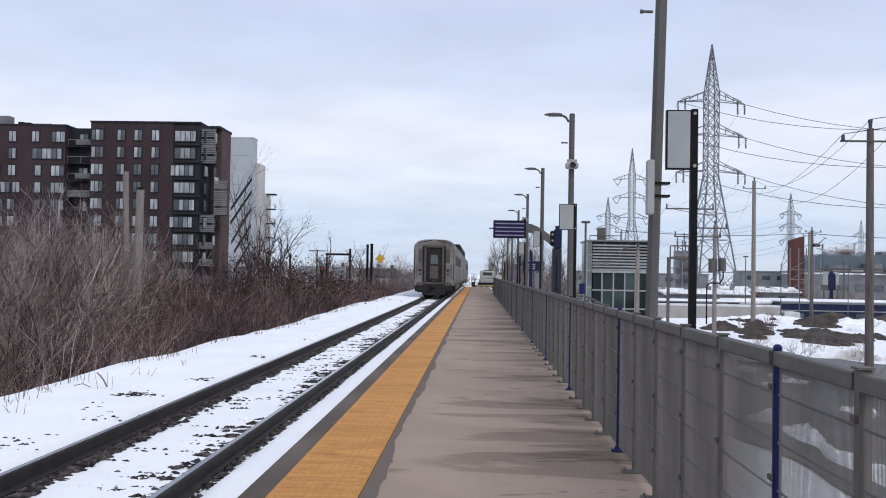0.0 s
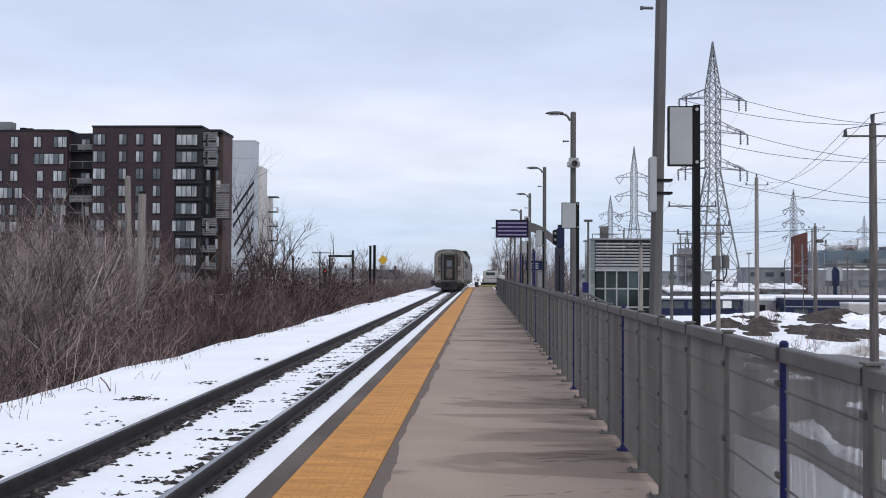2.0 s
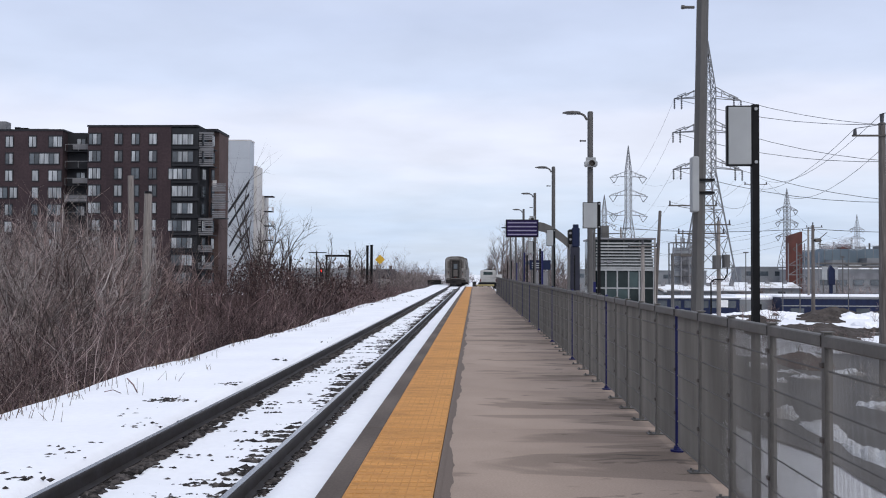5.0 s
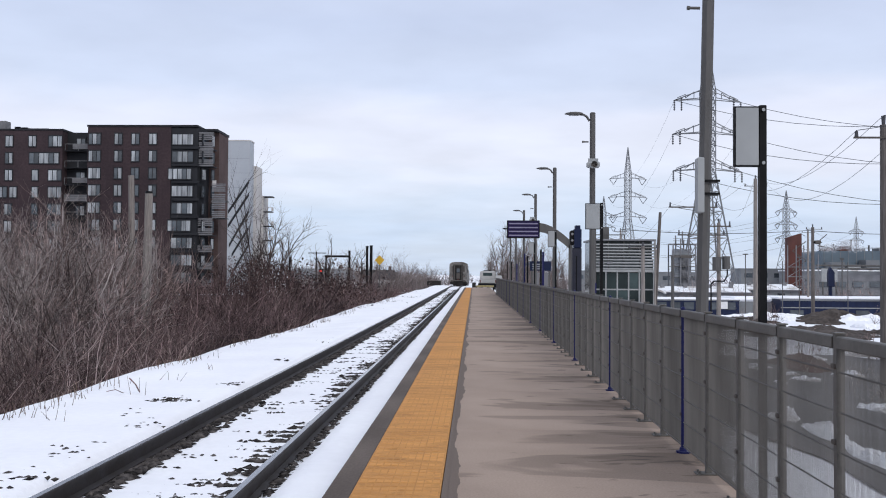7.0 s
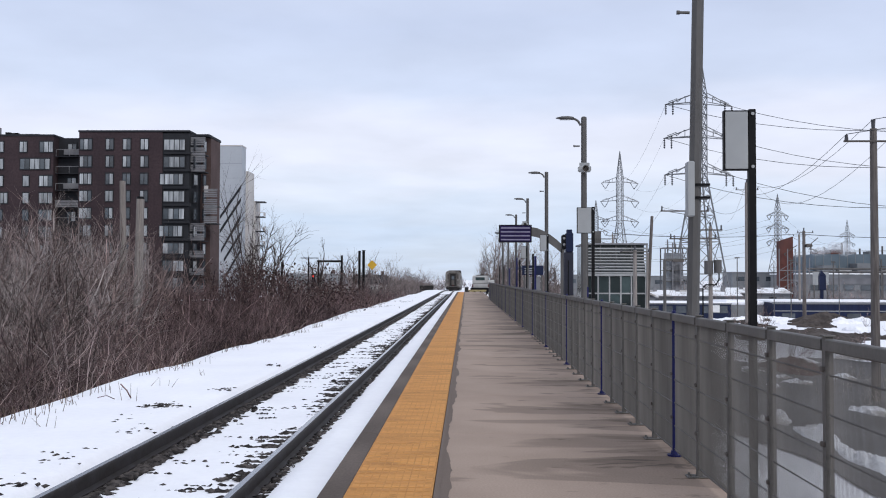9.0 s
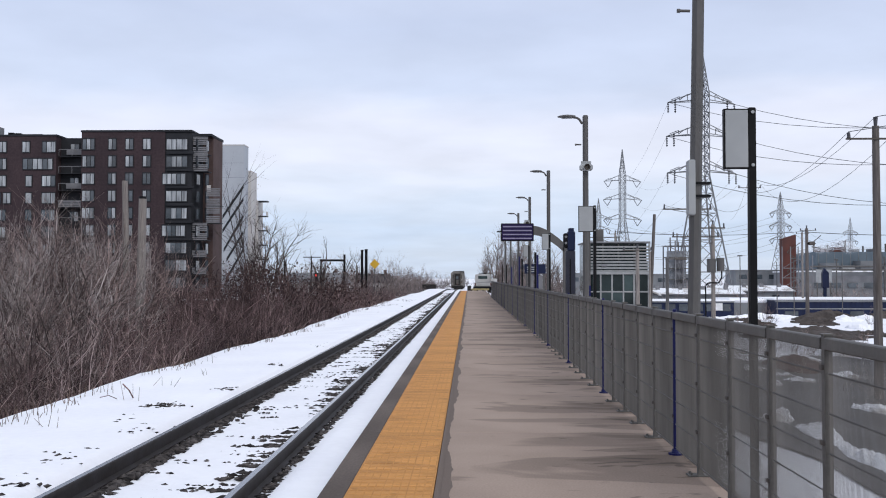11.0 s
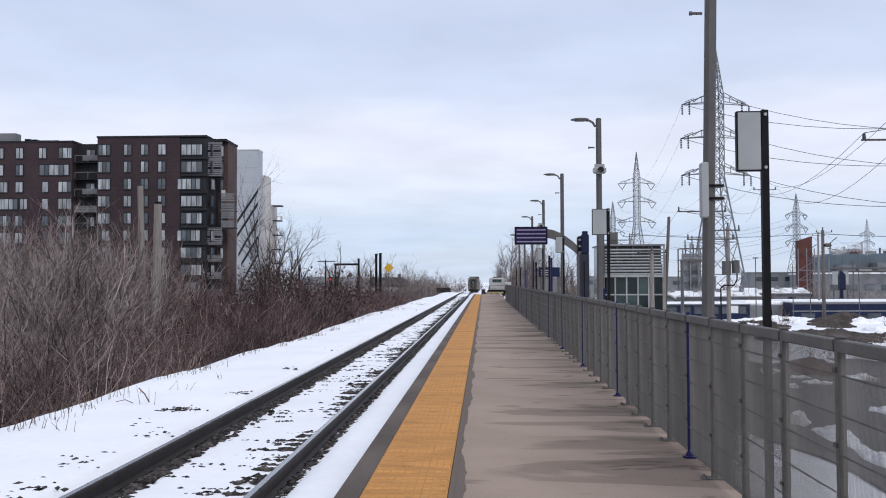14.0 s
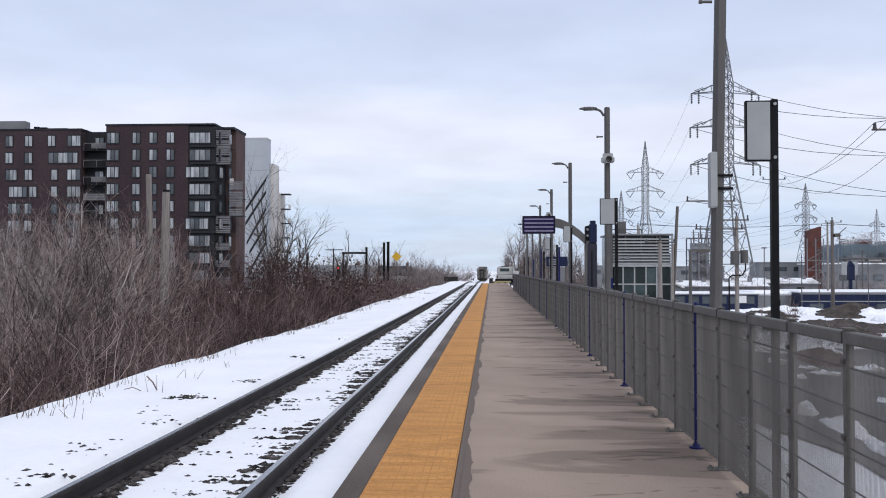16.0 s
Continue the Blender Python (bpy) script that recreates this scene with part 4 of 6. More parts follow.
# ---- bare shrubs and trees ----
def grow(rng, stems, height, spread, depth, r0, kids=(2, 3), up=0.55, fan=0.48):
    """Bare branching stems as segments: (start, end, radius at start, radius at end)."""
    segs = []

    def go(p, d, ln, r, lv):
        n = 2 if lv else 3
        for k in range(n):
            d2 = (d + Vector((rng.gauss(0, 0.24), rng.gauss(0, 0.24), rng.gauss(0.02, 0.14)))).normalized()
            q = p + d2 * (ln / n)
            segs.append((p, q, r, r * 0.82))
            p, d, r = q, d2, r * 0.82
            if lv < depth:
                for _ in range(rng.randint(*kids) if k == n - 1 else rng.randint(0, kids[1] - 1)):
                    s = Vector((rng.gauss(0, 1), rng.gauss(0, 1), rng.gauss(up, 0.5)))
                    go(p, (d * 0.8 + s.normalized() * 0.75).normalized(), ln * rng.uniform(0.45, 0.72), r * 0.70, lv + 1)

    for _ in range(stems):
        b = Vector((rng.gauss(0, spread * 0.35), rng.gauss(0, spread * 0.35), -0.15))
        d = Vector((rng.gauss(0, fan), rng.gauss(0, fan), 1)).normalized()
        go(b, d, height * rng.uniform(0.40, 0.62), r0 * rng.uniform(0.7, 1.2), 0)
    return segs


def seg_arrays(segs):
    """Three-sided open prisms of all segments as numpy arrays."""
    p = np.array([s[0] for s in segs])
    q = np.array([s[1] for s in segs])
    r = np.array([(s[2], s[3]) for s in segs])
    d = q - p
    d /= np.maximum(np.linalg.norm(d, axis=1, keepdims=True), 1e-9)
    ref = np.where(np.abs(d[:, 2:3]) < 0.9, np.array([[0, 0, 1.0]]), np.array([[1.0, 0, 0]]))
    a = np.cross(d, ref)
    a /= np.linalg.norm(a, axis=1, keepdims=True)
    b = np.cross(d, a)
    V = []
    for c, k in ((p, 0), (q, 1)):
        for j in range(3):
            w = 2 * math.pi * j / 3
            V.append(c + (a * math.cos(w) + b * math.sin(w)) * r[:, k:k + 1])
    V = np.stack(V, 1)
    F = np.array([(0, 1, 4, 3), (1, 2, 5, 4), (2, 0, 3, 5)])
    return V, F


def thicket(name, variants, spots, material, label, category):
    """Many shrubs joined: spots are (variant, x, y, z, size, turn)."""
    VV, FF, o = [], [], 0
    arr = [seg_arrays(v) for v in variants]
    for k, x, y, z, s, a in spots:
        V, F = arr[k]
        c, sn = math.cos(a), math.sin(a)
        W = np.stack([(V[..., 0] * c - V[..., 1] * sn) * s + x, (V[..., 0] * sn + V[..., 1] * c) * s + y, V[..., 2] * s + z], -1)
        n = len(W)
        VV.append(W.reshape(-1, 3))
        FF.append((F[None] + 6 * np.arange(n)[:, None, None]).reshape(-1, 4) + o)
        o += n * 6
    return tagged(soup(name, np.concatenate(VV), np.concatenate(FF), material), label, category, kind="stuff")


def shoots(rng, stems, height, spread, r0, fan, twigs=6, fine=2, bend=0.10):
    """A shrub of slender stems that curve upwards, with side twigs and twiglets on them."""
    segs = []

    def run(p, d, ln, r, n, lift, tip):
        pts = []
        for k in range(n):
            d = (d + Vector((rng.gauss(0, bend), rng.gauss(0, bend), rng.gauss(lift, bend * 0.6)))).normalized()
            q = p + d * (ln / n)
            ra, rb = r * (1 - (1 - tip) * k / n), r * (1 - (1 - tip) * (k + 1) / n)
            segs.append((p, q, ra, rb))
            pts.append((q, d, rb))
            p = q
        return pts

    def aside(d, wide):
        s = d.cross(Vector((rng.gauss(0, 1), rng.gauss(0, 1), rng.gauss(0, 1)))).normalized()
        return (d + s * rng.uniform(0.45, wide)).normalized()

    for _ in range(stems):
        b = Vector((rng.gauss(0, spread), rng.gauss(0, spread), -0.15))
        ln = height * rng.uniform(0.55, 1.0)
        stem = run(b, Vector((rng.gauss(0, fan), rng.gauss(0, fan), 1)).normalized(), ln, r0 * rng.uniform(0.6, 1.2), 6, 0.05, 0.35)
        for _ in range(twigs):
            k = rng.randrange(1, 6)
            p, d, r = stem[k]
            side = run(p, aside(d, 1.1), ln * rng.uniform(0.16, 0.42) * (1.15 - 0.1 * k), r * 0.6, 3, 0.10, 0.4)
            for _ in range(fine):
                q, e, r2 = side[rng.randrange(3)]
                run(q, aside(e, 1.2), ln * rng.uniform(0.07, 0.17), r2 * 0.7, 2, 0.08, 0.5)
    return segs


rs = random.Random(21)
low = [shoots(random.Random(30 + k), 11, 1.9, 0.42, 0.0095, 0.46, 4, 2, 0.24) for k in range(6)]
low_far = [shoots(random.Random(40 + k), 9, 1.9, 0.42, 0.0160, 0.42, 5, 1, 0.22) for k in range(4)]
tall = [shoots(random.Random(50 + k), 7, 5.0, 0.50, 0.033, 0.36, 9, 2, 0.27) for k in range(6)]
far_ = [grow(random.Random(70 + k), 4, 4.0, 1.3, 2, 0.042, (2, 3), 0.6) for k in range(4)]


def clump(x, y):
    """Uneven growth along the bank, from -1 to 1."""
    return 0.5 * math.sin(1.9 * y + 0.8 * x) + 0.5 * math.sin(0.83 * y - 1.7 * x + 1.0)


near_spots, far_spots = [], []
y = 8.0
while y < 104:                      # dense brush at the edge of the snow bank
    for row in range(5):
        x = -7.75 - row * 0.62 + rs.uniform(-0.3, 0.2)
        yy = y + rs.uniform(-0.4, 0.4)
        if clump(x, yy) < -0.75:
            continue
        size = (1.0 + 0.22 * clump(x, yy) + rs.uniform(-0.2, 0.25)) * (0.85 + 0.16 * row)
        if yy < 34:
            near_spots.append((rs.randrange(6), x, yy, gz(x, yy), size, rs.uniform(0, 6.28)))
        else:
            far_spots.append((rs.randrange(4), x, yy, gz(x, yy), size * (1.0 if yy < 80 else 0.85), rs.uniform(0, 6.28)))
    y += 0.50 + y * 0.016
rs.shuffle(near_spots)
rs.shuffle(far_spots)
near_spots.sort(key=lambda q: q[2] + rs.uniform(-14, 14), reverse=True)     # paler growth comes nearest
a_, b_ = len(near_spots) * 6 // 10, len(near_spots) * 85 // 100
thicket("undergrowth", low, near_spots[:a_], TWIGRED, "dense reddish brown leafless undergrowth beside the snow bank", "shrubs")
thicket("undergrowth", low, near_spots[a_:b_], TWIG, "brown leafless undergrowth beside the snow bank", "shrubs")
thicket("undergrowth", low, near_spots[b_:], TWIGPALE, "pale grey brown leafless brush beside the snow bank", "shrubs")
a_ = len(far_spots) * 3 // 4
thicket("undergrowth", low_far, far_spots[:a_], TWIGRED, "dense dark reddish brush further along the snow bank", "shrubs")
thicket("undergrowth", low_far, far_spots[a_:], TWIG, "brown brush further along the snow bank", "shrubs")

# behind it: tall shrubs and lower brush, heights set by bearing to fit the camera's view
spots, lower_brush = [], []
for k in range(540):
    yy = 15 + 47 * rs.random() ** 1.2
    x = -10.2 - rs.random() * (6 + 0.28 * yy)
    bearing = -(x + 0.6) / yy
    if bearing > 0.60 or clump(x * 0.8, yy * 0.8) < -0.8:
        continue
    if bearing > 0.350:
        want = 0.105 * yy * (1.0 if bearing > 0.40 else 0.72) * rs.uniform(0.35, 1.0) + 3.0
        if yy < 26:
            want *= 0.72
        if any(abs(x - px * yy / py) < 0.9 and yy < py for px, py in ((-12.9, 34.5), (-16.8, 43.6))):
            want *= 0.42            # kept low on the camera's line of sight to two old poles
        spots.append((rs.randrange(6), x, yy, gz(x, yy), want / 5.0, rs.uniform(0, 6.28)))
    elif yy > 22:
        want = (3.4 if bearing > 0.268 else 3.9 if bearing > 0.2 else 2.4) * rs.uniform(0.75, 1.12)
        lower_brush.append((rs.randrange(4), x, yy, gz(x, yy), want / 1.9, rs.uniform(0, 6.28)))
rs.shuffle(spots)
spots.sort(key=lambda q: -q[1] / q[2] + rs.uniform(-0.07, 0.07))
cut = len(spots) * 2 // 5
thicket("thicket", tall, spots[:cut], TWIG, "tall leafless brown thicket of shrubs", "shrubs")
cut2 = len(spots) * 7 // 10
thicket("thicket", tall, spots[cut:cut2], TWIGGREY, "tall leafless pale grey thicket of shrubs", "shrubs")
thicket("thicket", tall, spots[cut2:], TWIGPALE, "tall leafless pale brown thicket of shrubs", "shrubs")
bold = [shoots(random.Random(90 + k), 4, 5.0, 0.3, 0.042, 0.42, 9, 3, 0.26) for k in range(3)]
spots = [(k % 3, -rs.uniform(0.44, 0.56) * yy, yy, gz(-0.5 * yy, yy), rs.uniform(0.62, 1.0), rs.uniform(0, 6.28)) for k, yy in enumerate((19.5, 21, 23, 24.5, 26, 28, 30, 32.5, 35, 38))]
thicket("thicket", bold, spots, TWIGDARK, "dark crooked bare shrubs among the pale thicket", "shrubs")
thicket("brush", low_far, lower_brush, TWIGRED, "dark reddish brush in front of the brick block", "shrubs")

sx, sy = np.concatenate([np.arange(-14, -7.6, 0.4), ]), np.arange(2, 150, 0.8)
sx = np.concatenate([np.linspace(-90, -15, 26), sx])
SX, SY = np.meshgrid(sx, sy)
SX = SX + np.where(SX == sx[-1], 0.35 * vnoise(SX, SY, 0.6, 51), 0)
i = (np.arange(len(sy) - 1)[:, None] * len(sx) + np.arange(len(sx) - 1)[None, :]).ravel()
tagged(soup("leaf_litter", np.stack([SX, SY, ground_height(SX, SY) + 0.05], -1).reshape(-1, 3), np.stack([i, i + 1, i + 1 + len(sx), i + len(sx)], -1), LITTER, True),
       "brown leaf litter under the shrubs with patches of snow", "leaf litter", kind="structure")

spots = []
for k in range(110):                # far hedge line on the left
    yy = rs.uniform(58, 150)
    x = -7.6 - abs(rs.gauss(0, 1)) * (3 + yy * 0.05)
    spots.append((rs.randrange(3), x, yy, gz(x, yy), rs.uniform(0.48, 0.78), rs.uniform(0, 6.28)))
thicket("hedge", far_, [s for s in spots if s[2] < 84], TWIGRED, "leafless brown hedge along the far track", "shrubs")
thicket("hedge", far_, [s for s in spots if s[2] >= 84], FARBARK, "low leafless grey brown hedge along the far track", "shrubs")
spots = []
for k in range(170):
    yy = rs.uniform(136, 330)
    x = rs.uniform(-48, -6.5)
    spots.append((rs.randrange(3), x, yy, gz(x, yy), rs.uniform(0.8, 1.7) * (0.6 if x > -10 else 1.0), rs.uniform(0, 6.28)))
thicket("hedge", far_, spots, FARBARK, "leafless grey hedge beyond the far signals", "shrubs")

spots = []
for k in range(90):                 # grove where the line drops out of sight
    yy = rs.uniform(190, 330)
    x = -8.5 - 26 * rs.random() if k % 4 else rs.uniform(4, 12)
    spots.append((rs.randrange(4), x, yy, gz(x, yy), rs.uniform(1.0, 1.75), rs.uniform(0, 6.28)))
thicket("grove", [[(a, b, r * 1.7, q * 1.7) for a, b, r, q in v] for v in far_], spots, FARBARK, "leafless brown grove where the line drops out of sight", "shrubs")

# shrivelled leaves and vines hanging in the hedge near the brick block, spread and height shaped by bearing to fit the
# camera's view
nr = np.random.default_rng(8)
cy = nr.uniform(46, 84, 220)
C = np.stack([-cy * nr.uniform(0.135, 0.285, 220), cy], 1)
L = np.repeat(C, 60, 0) + nr.normal(0, 0.8, (13200, 2))
bearing_off = -L[:, 0] / L[:, 1] - 0.245
top = 3.8 - np.where(bearing_off < 0, 17.0, 9.0) * np.abs(bearing_off)
Z = np.array([gz(a, b) for a, b in C]).repeat(60) + top * np.repeat(nr.uniform(0.3, 0.98, 220), 60) + nr.normal(0, 0.4, 13200)
U = nr.normal(0, 1, (13200, 3))
U /= np.linalg.norm(U, axis=1, keepdims=True)
W = np.cross(U, nr.normal(0, 1, (13200, 3)))
W /= np.linalg.norm(W, axis=1, keepdims=True)
P = np.concatenate([L, Z[:, None]], 1)
R = nr.uniform(0.04, 0.11, (13200, 1))
Q = np.stack([P - U * R, P - W * R * 0.45, P + U * R, P + W * R * 0.45], 1).reshape(-1, 3)
tagged(soup("dead_leaves", Q, np.arange(52800).reshape(-1, 4), VINE), "shrivelled dark brown leaves hanging in the hedge", "leaves", kind="stuff")

spots = []
for k in range(40):                 # brush behind the far end of the platform
    yy = rs.uniform(128, 165)
    x = yy * rs.uniform(0.035, 0.095)
    spots.append((rs.randrange(3), x, yy, gz(x, yy), rs.uniform(1.2, 1.8), rs.uniform(0, 6.28)))
thicket("brush", [[(a, b, r * 1.3, s * 1.3) for a, b, r, s in v] for v in far_], spots, FARBARK, "dark leafless brush behind the platform end", "shrubs")

spots = []
for k in range(105):                # woods on the horizon
    yy = rs.uniform(360, 620)
    x = rs.uniform(-130, 60)
    spots.append((rs.randrange(3), x, yy, gz(x, yy) - 0.2, rs.uniform(1.7, 3.0) * (0.75 if x > -30 else 1), rs.uniform(0, 6.28)))
fat = [[(a, b, r * 2.0, s * 2.0) for a, b, r, s in v] for v in far_]
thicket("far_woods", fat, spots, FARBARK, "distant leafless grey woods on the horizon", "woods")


def bare_tree(x, y, h, seed, material, r=0.10, label="bare leafless tree with thin upright branches", stems=3, fan=0.2, twigs=12, fine=4, bend=0.15):
    t = thing("tree", label, "tree", x, y, gz(x, y))
    segs = shoots(random.Random(seed), stems, h, 0.3, r, fan, twigs, fine, bend)
    trunk = [s for s in segs if s[2] > r * 0.42]
    crown = [s for s in segs if s[2] <= r * 0.42]
    for nm, ss in (("trunk", trunk), ("crown", crown)):
        if ss:
            V, F = seg_arrays(ss)
            o = soup(nm, V.reshape(-1, 3), (F[None] + 6 * np.arange(len(V))[:, None, None]).reshape(-1, 4), material)
            o.parent = t
    return t


for x, y, h, s, st in ((-20.8, 88, 12.4, 3, 5), (-18.6, 84, 10.4, 4, 4), (-22.6, 92, 11.6, 9, 5), (-15.4, 92, 6.6, 5, 3), (-12.2, 90, 6.4, 12, 2), (-24.5, 60, 6.2, 7, 3), (-28.5, 62, 6.0, 14, 3), (-17.2, 86, 8.0, 22, 3)):
    bare_tree(x, y, h, s, TWIGDARK, 0.12, stems=st, fan=0.17, twigs=12, bend=0.13)
for x, y, h, s in ((-19, 160, 7.4, 15), (-16, 165, 7.6, 16), (-22, 170, 7.6, 17), (-13, 170, 6.4, 18), (-26, 158, 7.0, 19), (-10.5, 180, 5.8, 20)):
    bare_tree(x, y, h, s, FARBARK, 0.10, "bare leafless tree near the far signals", 5, 0.34, 14, 4)
for x, y, h, s in ((2.6, 166, 6.2, 30), (4.2, 150, 8.6, 31), (6.0, 155, 9.6, 32), (7.6, 150, 9.4, 33), (9.2, 158, 9.2, 34), (10.9, 150, 8.4, 35), (12.8, 160, 9.0, 36), (5.3, 165, 8.2, 37), (8.6, 140, 7.0, 38), (11.6, 144, 7.2, 39), (14.2, 146, 7.4, 40)):
    bare_tree(x, y, h * 1.18, s, FARBARK, 0.12, "bare slender grey tree behind the platform", 6, 0.09, 18, 5, 0.09)


def dry_grass():
    r = random.Random(77)
    segs = []
    for _ in range(620):
        y = 8 + r.random() ** 1.4 * 60
        if noise.noise(Vector((y * 0.55, 2.0, 0))) < -0.05:
            continue
        x = -6.42 + min(0.9, abs(r.gauss(0, 0.20)))
        z = gz(x, y)
        h = r.uniform(0.06, 0.24)
        p = Vector((x, y, z - 0.03))
        q = p + Vector((r.gauss(0, 0.03), r.gauss(0, 0.03), h))
        segs.append((p, q, 0.0055, 0.003))
    for x, y, h, n in ((-5.45, 13.3, 0.35, 3), (-5.6, 11.0, 0.22, 4), (-6.0, 9.6, 0.45, 8), (-5.3, 16.4, 0.15, 4), (-5.5, 15.0, 0.18, 4)):
        for _ in range(n):
            p = Vector((x + r.gauss(0, 0.10), y + r.gauss(0, 0.10), gz(x, y) - 0.03))
            q = p + Vector((r.gauss(0, 0.11), r.gauss(0, 0.11), h * r.uniform(0.5, 1.1)))
            segs.append((p, q, 0.005, 0.002))
    V, F = seg_arrays(segs)
    tagged(soup("dry_grass", V.reshape(-1, 3), (F[None] + 6 * np.arange(len(V))[:, None, None]).reshape(-1, 4), STRAW), "dry grass stalks poking through the snow bank", "grass", kind="stuff")


dry_grass()
tw = thing("fallen_branch", "thin dark broken branch stuck in the snow", "branch", -5.45, 13.3, -0.2)
part("stem", Mb().path([(0.0, 0.0, 0.0), (-0.07, 0.02, 0.11), (-0.17, 0.04, 0.20)], 0.010, 5), TWIGRED, tw)
part("twig", Mb().path([(-0.2, -0.1, 0.0), (-0.32, -0.1, 0.05), (-0.45, -0.1, 0.02)], 0.006, 5), TWIGRED, tw)


# ---- left side: cut poles, signals, far houses ----
def cut_pole(x, y, top, r, lean=0.0, capped=False):
    p = thing("wooden_pole", "weathered grey wooden pole cut off at the top", "pole", x, y, gz(x, y) - 0.2, "cut wooden poles")
    h = top - gz(x, y) + 0.2
    m = Mb()
    n = 5
    for k in range(n):
        m.rod((lean * k / n, 0, h * k / n), (lean * (k + 1) / n, 0, h * (k + 1) / n), r * (1.12 - 0.05 * k), r * (1.07 - 0.05 * k), 12, caps=(k in (0, n - 1)))
    part("shaft", m, WOODPOLE, p)
    if capped:
        part("cap", Mb().rod((lean, 0, h - 0.01), (lean, 0, h + 0.08), r * 0.9, r * 0.8, 12), BLACK, p)


cut_pole(-16.75, 43.6, 6.15, 0.155, -0.22)
cut_pole(-12.93, 34.5, 4.52, 0.165, 0.06, True)


def signal_gantry():
    g = thing("signal_gantry", "dark steel signal gantry beside the line", "gantry", -18.6, 134, gz(-18.6, 134))
    h = 4.87 - gz(-18.6, 134)
    part("mast", Mb().box(-0.14, 0.14, -0.14, 0.14, 0, h), BLACK, g)
    part("mast", Mb().box(-3.5, -3.3, -0.1, 0.1, 0, h - 0.8), BLACK, g)
    part("beam", Mb().box(-3.6, 0.1, -0.1, 0.1, h - 1.0, h - 0.7).box(-6.0, -3.4, -0.06, 0.06, h - 0.45, h - 0.33), BLACK, g)
    part("mast", Mb().box(-4.9, -4.75, -0.1, 0.1, 0, h - 0.2), BLACK, g)


signal_gantry()
for x, y, h, w in ((-15.0, 125, 6.7, 0.15), (-14.55, 126, 6.8, 0.17), (-24.5, 120, 5.4, 0.12)):
    p = thing("signal_post", "dark upright signal post beside the track", "post", x, y, gz(x, y), "signal posts")
    part("shaft", Mb().box(-w, w, -w, w, 0, h), BLACK, p)
    part("cap", Mb().box(-w * 1.3, w * 1.3, -w * 1.3, w * 1.3, h, h + 0.1), BLACK, p)
ys = thing("crossing_sign", "yellow diamond warning sign on a thin post", "sign", -13.9, 131, gz(-13.9, 131))
part("post", Mb().rod((0, 0, 0), (0, 0, 5.2), 0.06), GALV, ys)
part("board", Mb().add([(x, yy, z + 5.0) for yy in (-0.08, -0.05) for x, z in ((0, -0.7), (0.7, 0), (0, 0.7), (-0.7, 0))], [(0, 1, 2, 3), (7, 6, 5, 4), (0, 4, 5, 1), (1, 5, 6, 2), (2, 6, 7, 3), (3, 7, 4, 0)]), YELLOWSIGN, ys)
cs = thing("crossing_signal", "small railway signal with a lit red lamp", "signal", -21.7, 128, gz(-21.7, 128))
part("post", Mb().rod((0, 0, 0), (0, 0, 3.5), 0.07), BLACK, cs)
part("head", Mb().box(-0.25, 0.25, -0.1, 0.1, 2.8, 3.9, bev=0.03), BLACK, cs)
part("lens", Mb().rod((0, -0.1, 3.55), (0, -0.13, 3.55), 0.15, n=12), REDGLOW, cs)


def house(x, y, w, d, h, roof_m, wall_m, label):
    b = thing("house", label, "house", x, y, gz(x, y))
    part("wall", Mb().box(-w / 2, w / 2, 0, d, 0, h), wall_m, b)
    part("roof", Mb().add([(-w / 2 - 0.3, -0.3, h), (w / 2 + 0.3, -0.3, h), (w / 2 + 0.3, d + 0.3, h), (-w / 2 - 0.3, d + 0.3, h), (-w / 2 + 1, d / 2, h + 2.2), (w / 2 - 1, d / 2, h + 2.2)],
                          [(0, 1, 5, 4), (1, 2, 5), (2, 3, 4, 5), (3, 0, 4), (3, 2, 1, 0)]), roof_m, b)
    for k in range(3):
        part("window", Mb().box(-w / 2 + 0.8 + k * w / 3, -w / 2 + 2.0 + k * w / 3, -0.05, 0.02, h - 1.8, h - 0.7), GLASS, b)
    part("chimney", Mb().box(w / 4, w / 4 + 0.6, d / 2, d / 2 + 0.6, h + 1, h + 3), BRICKSIDE, b)


house(-32, 190, 13, 8, 3.0, GREYWALL, PALEWARM, "pale house with grey pitched roof behind the hedge")
house(-22, 205, 9, 8, 2.8, CLAD, PALEWARM, "pale house with dark pitched roof behind the hedge")


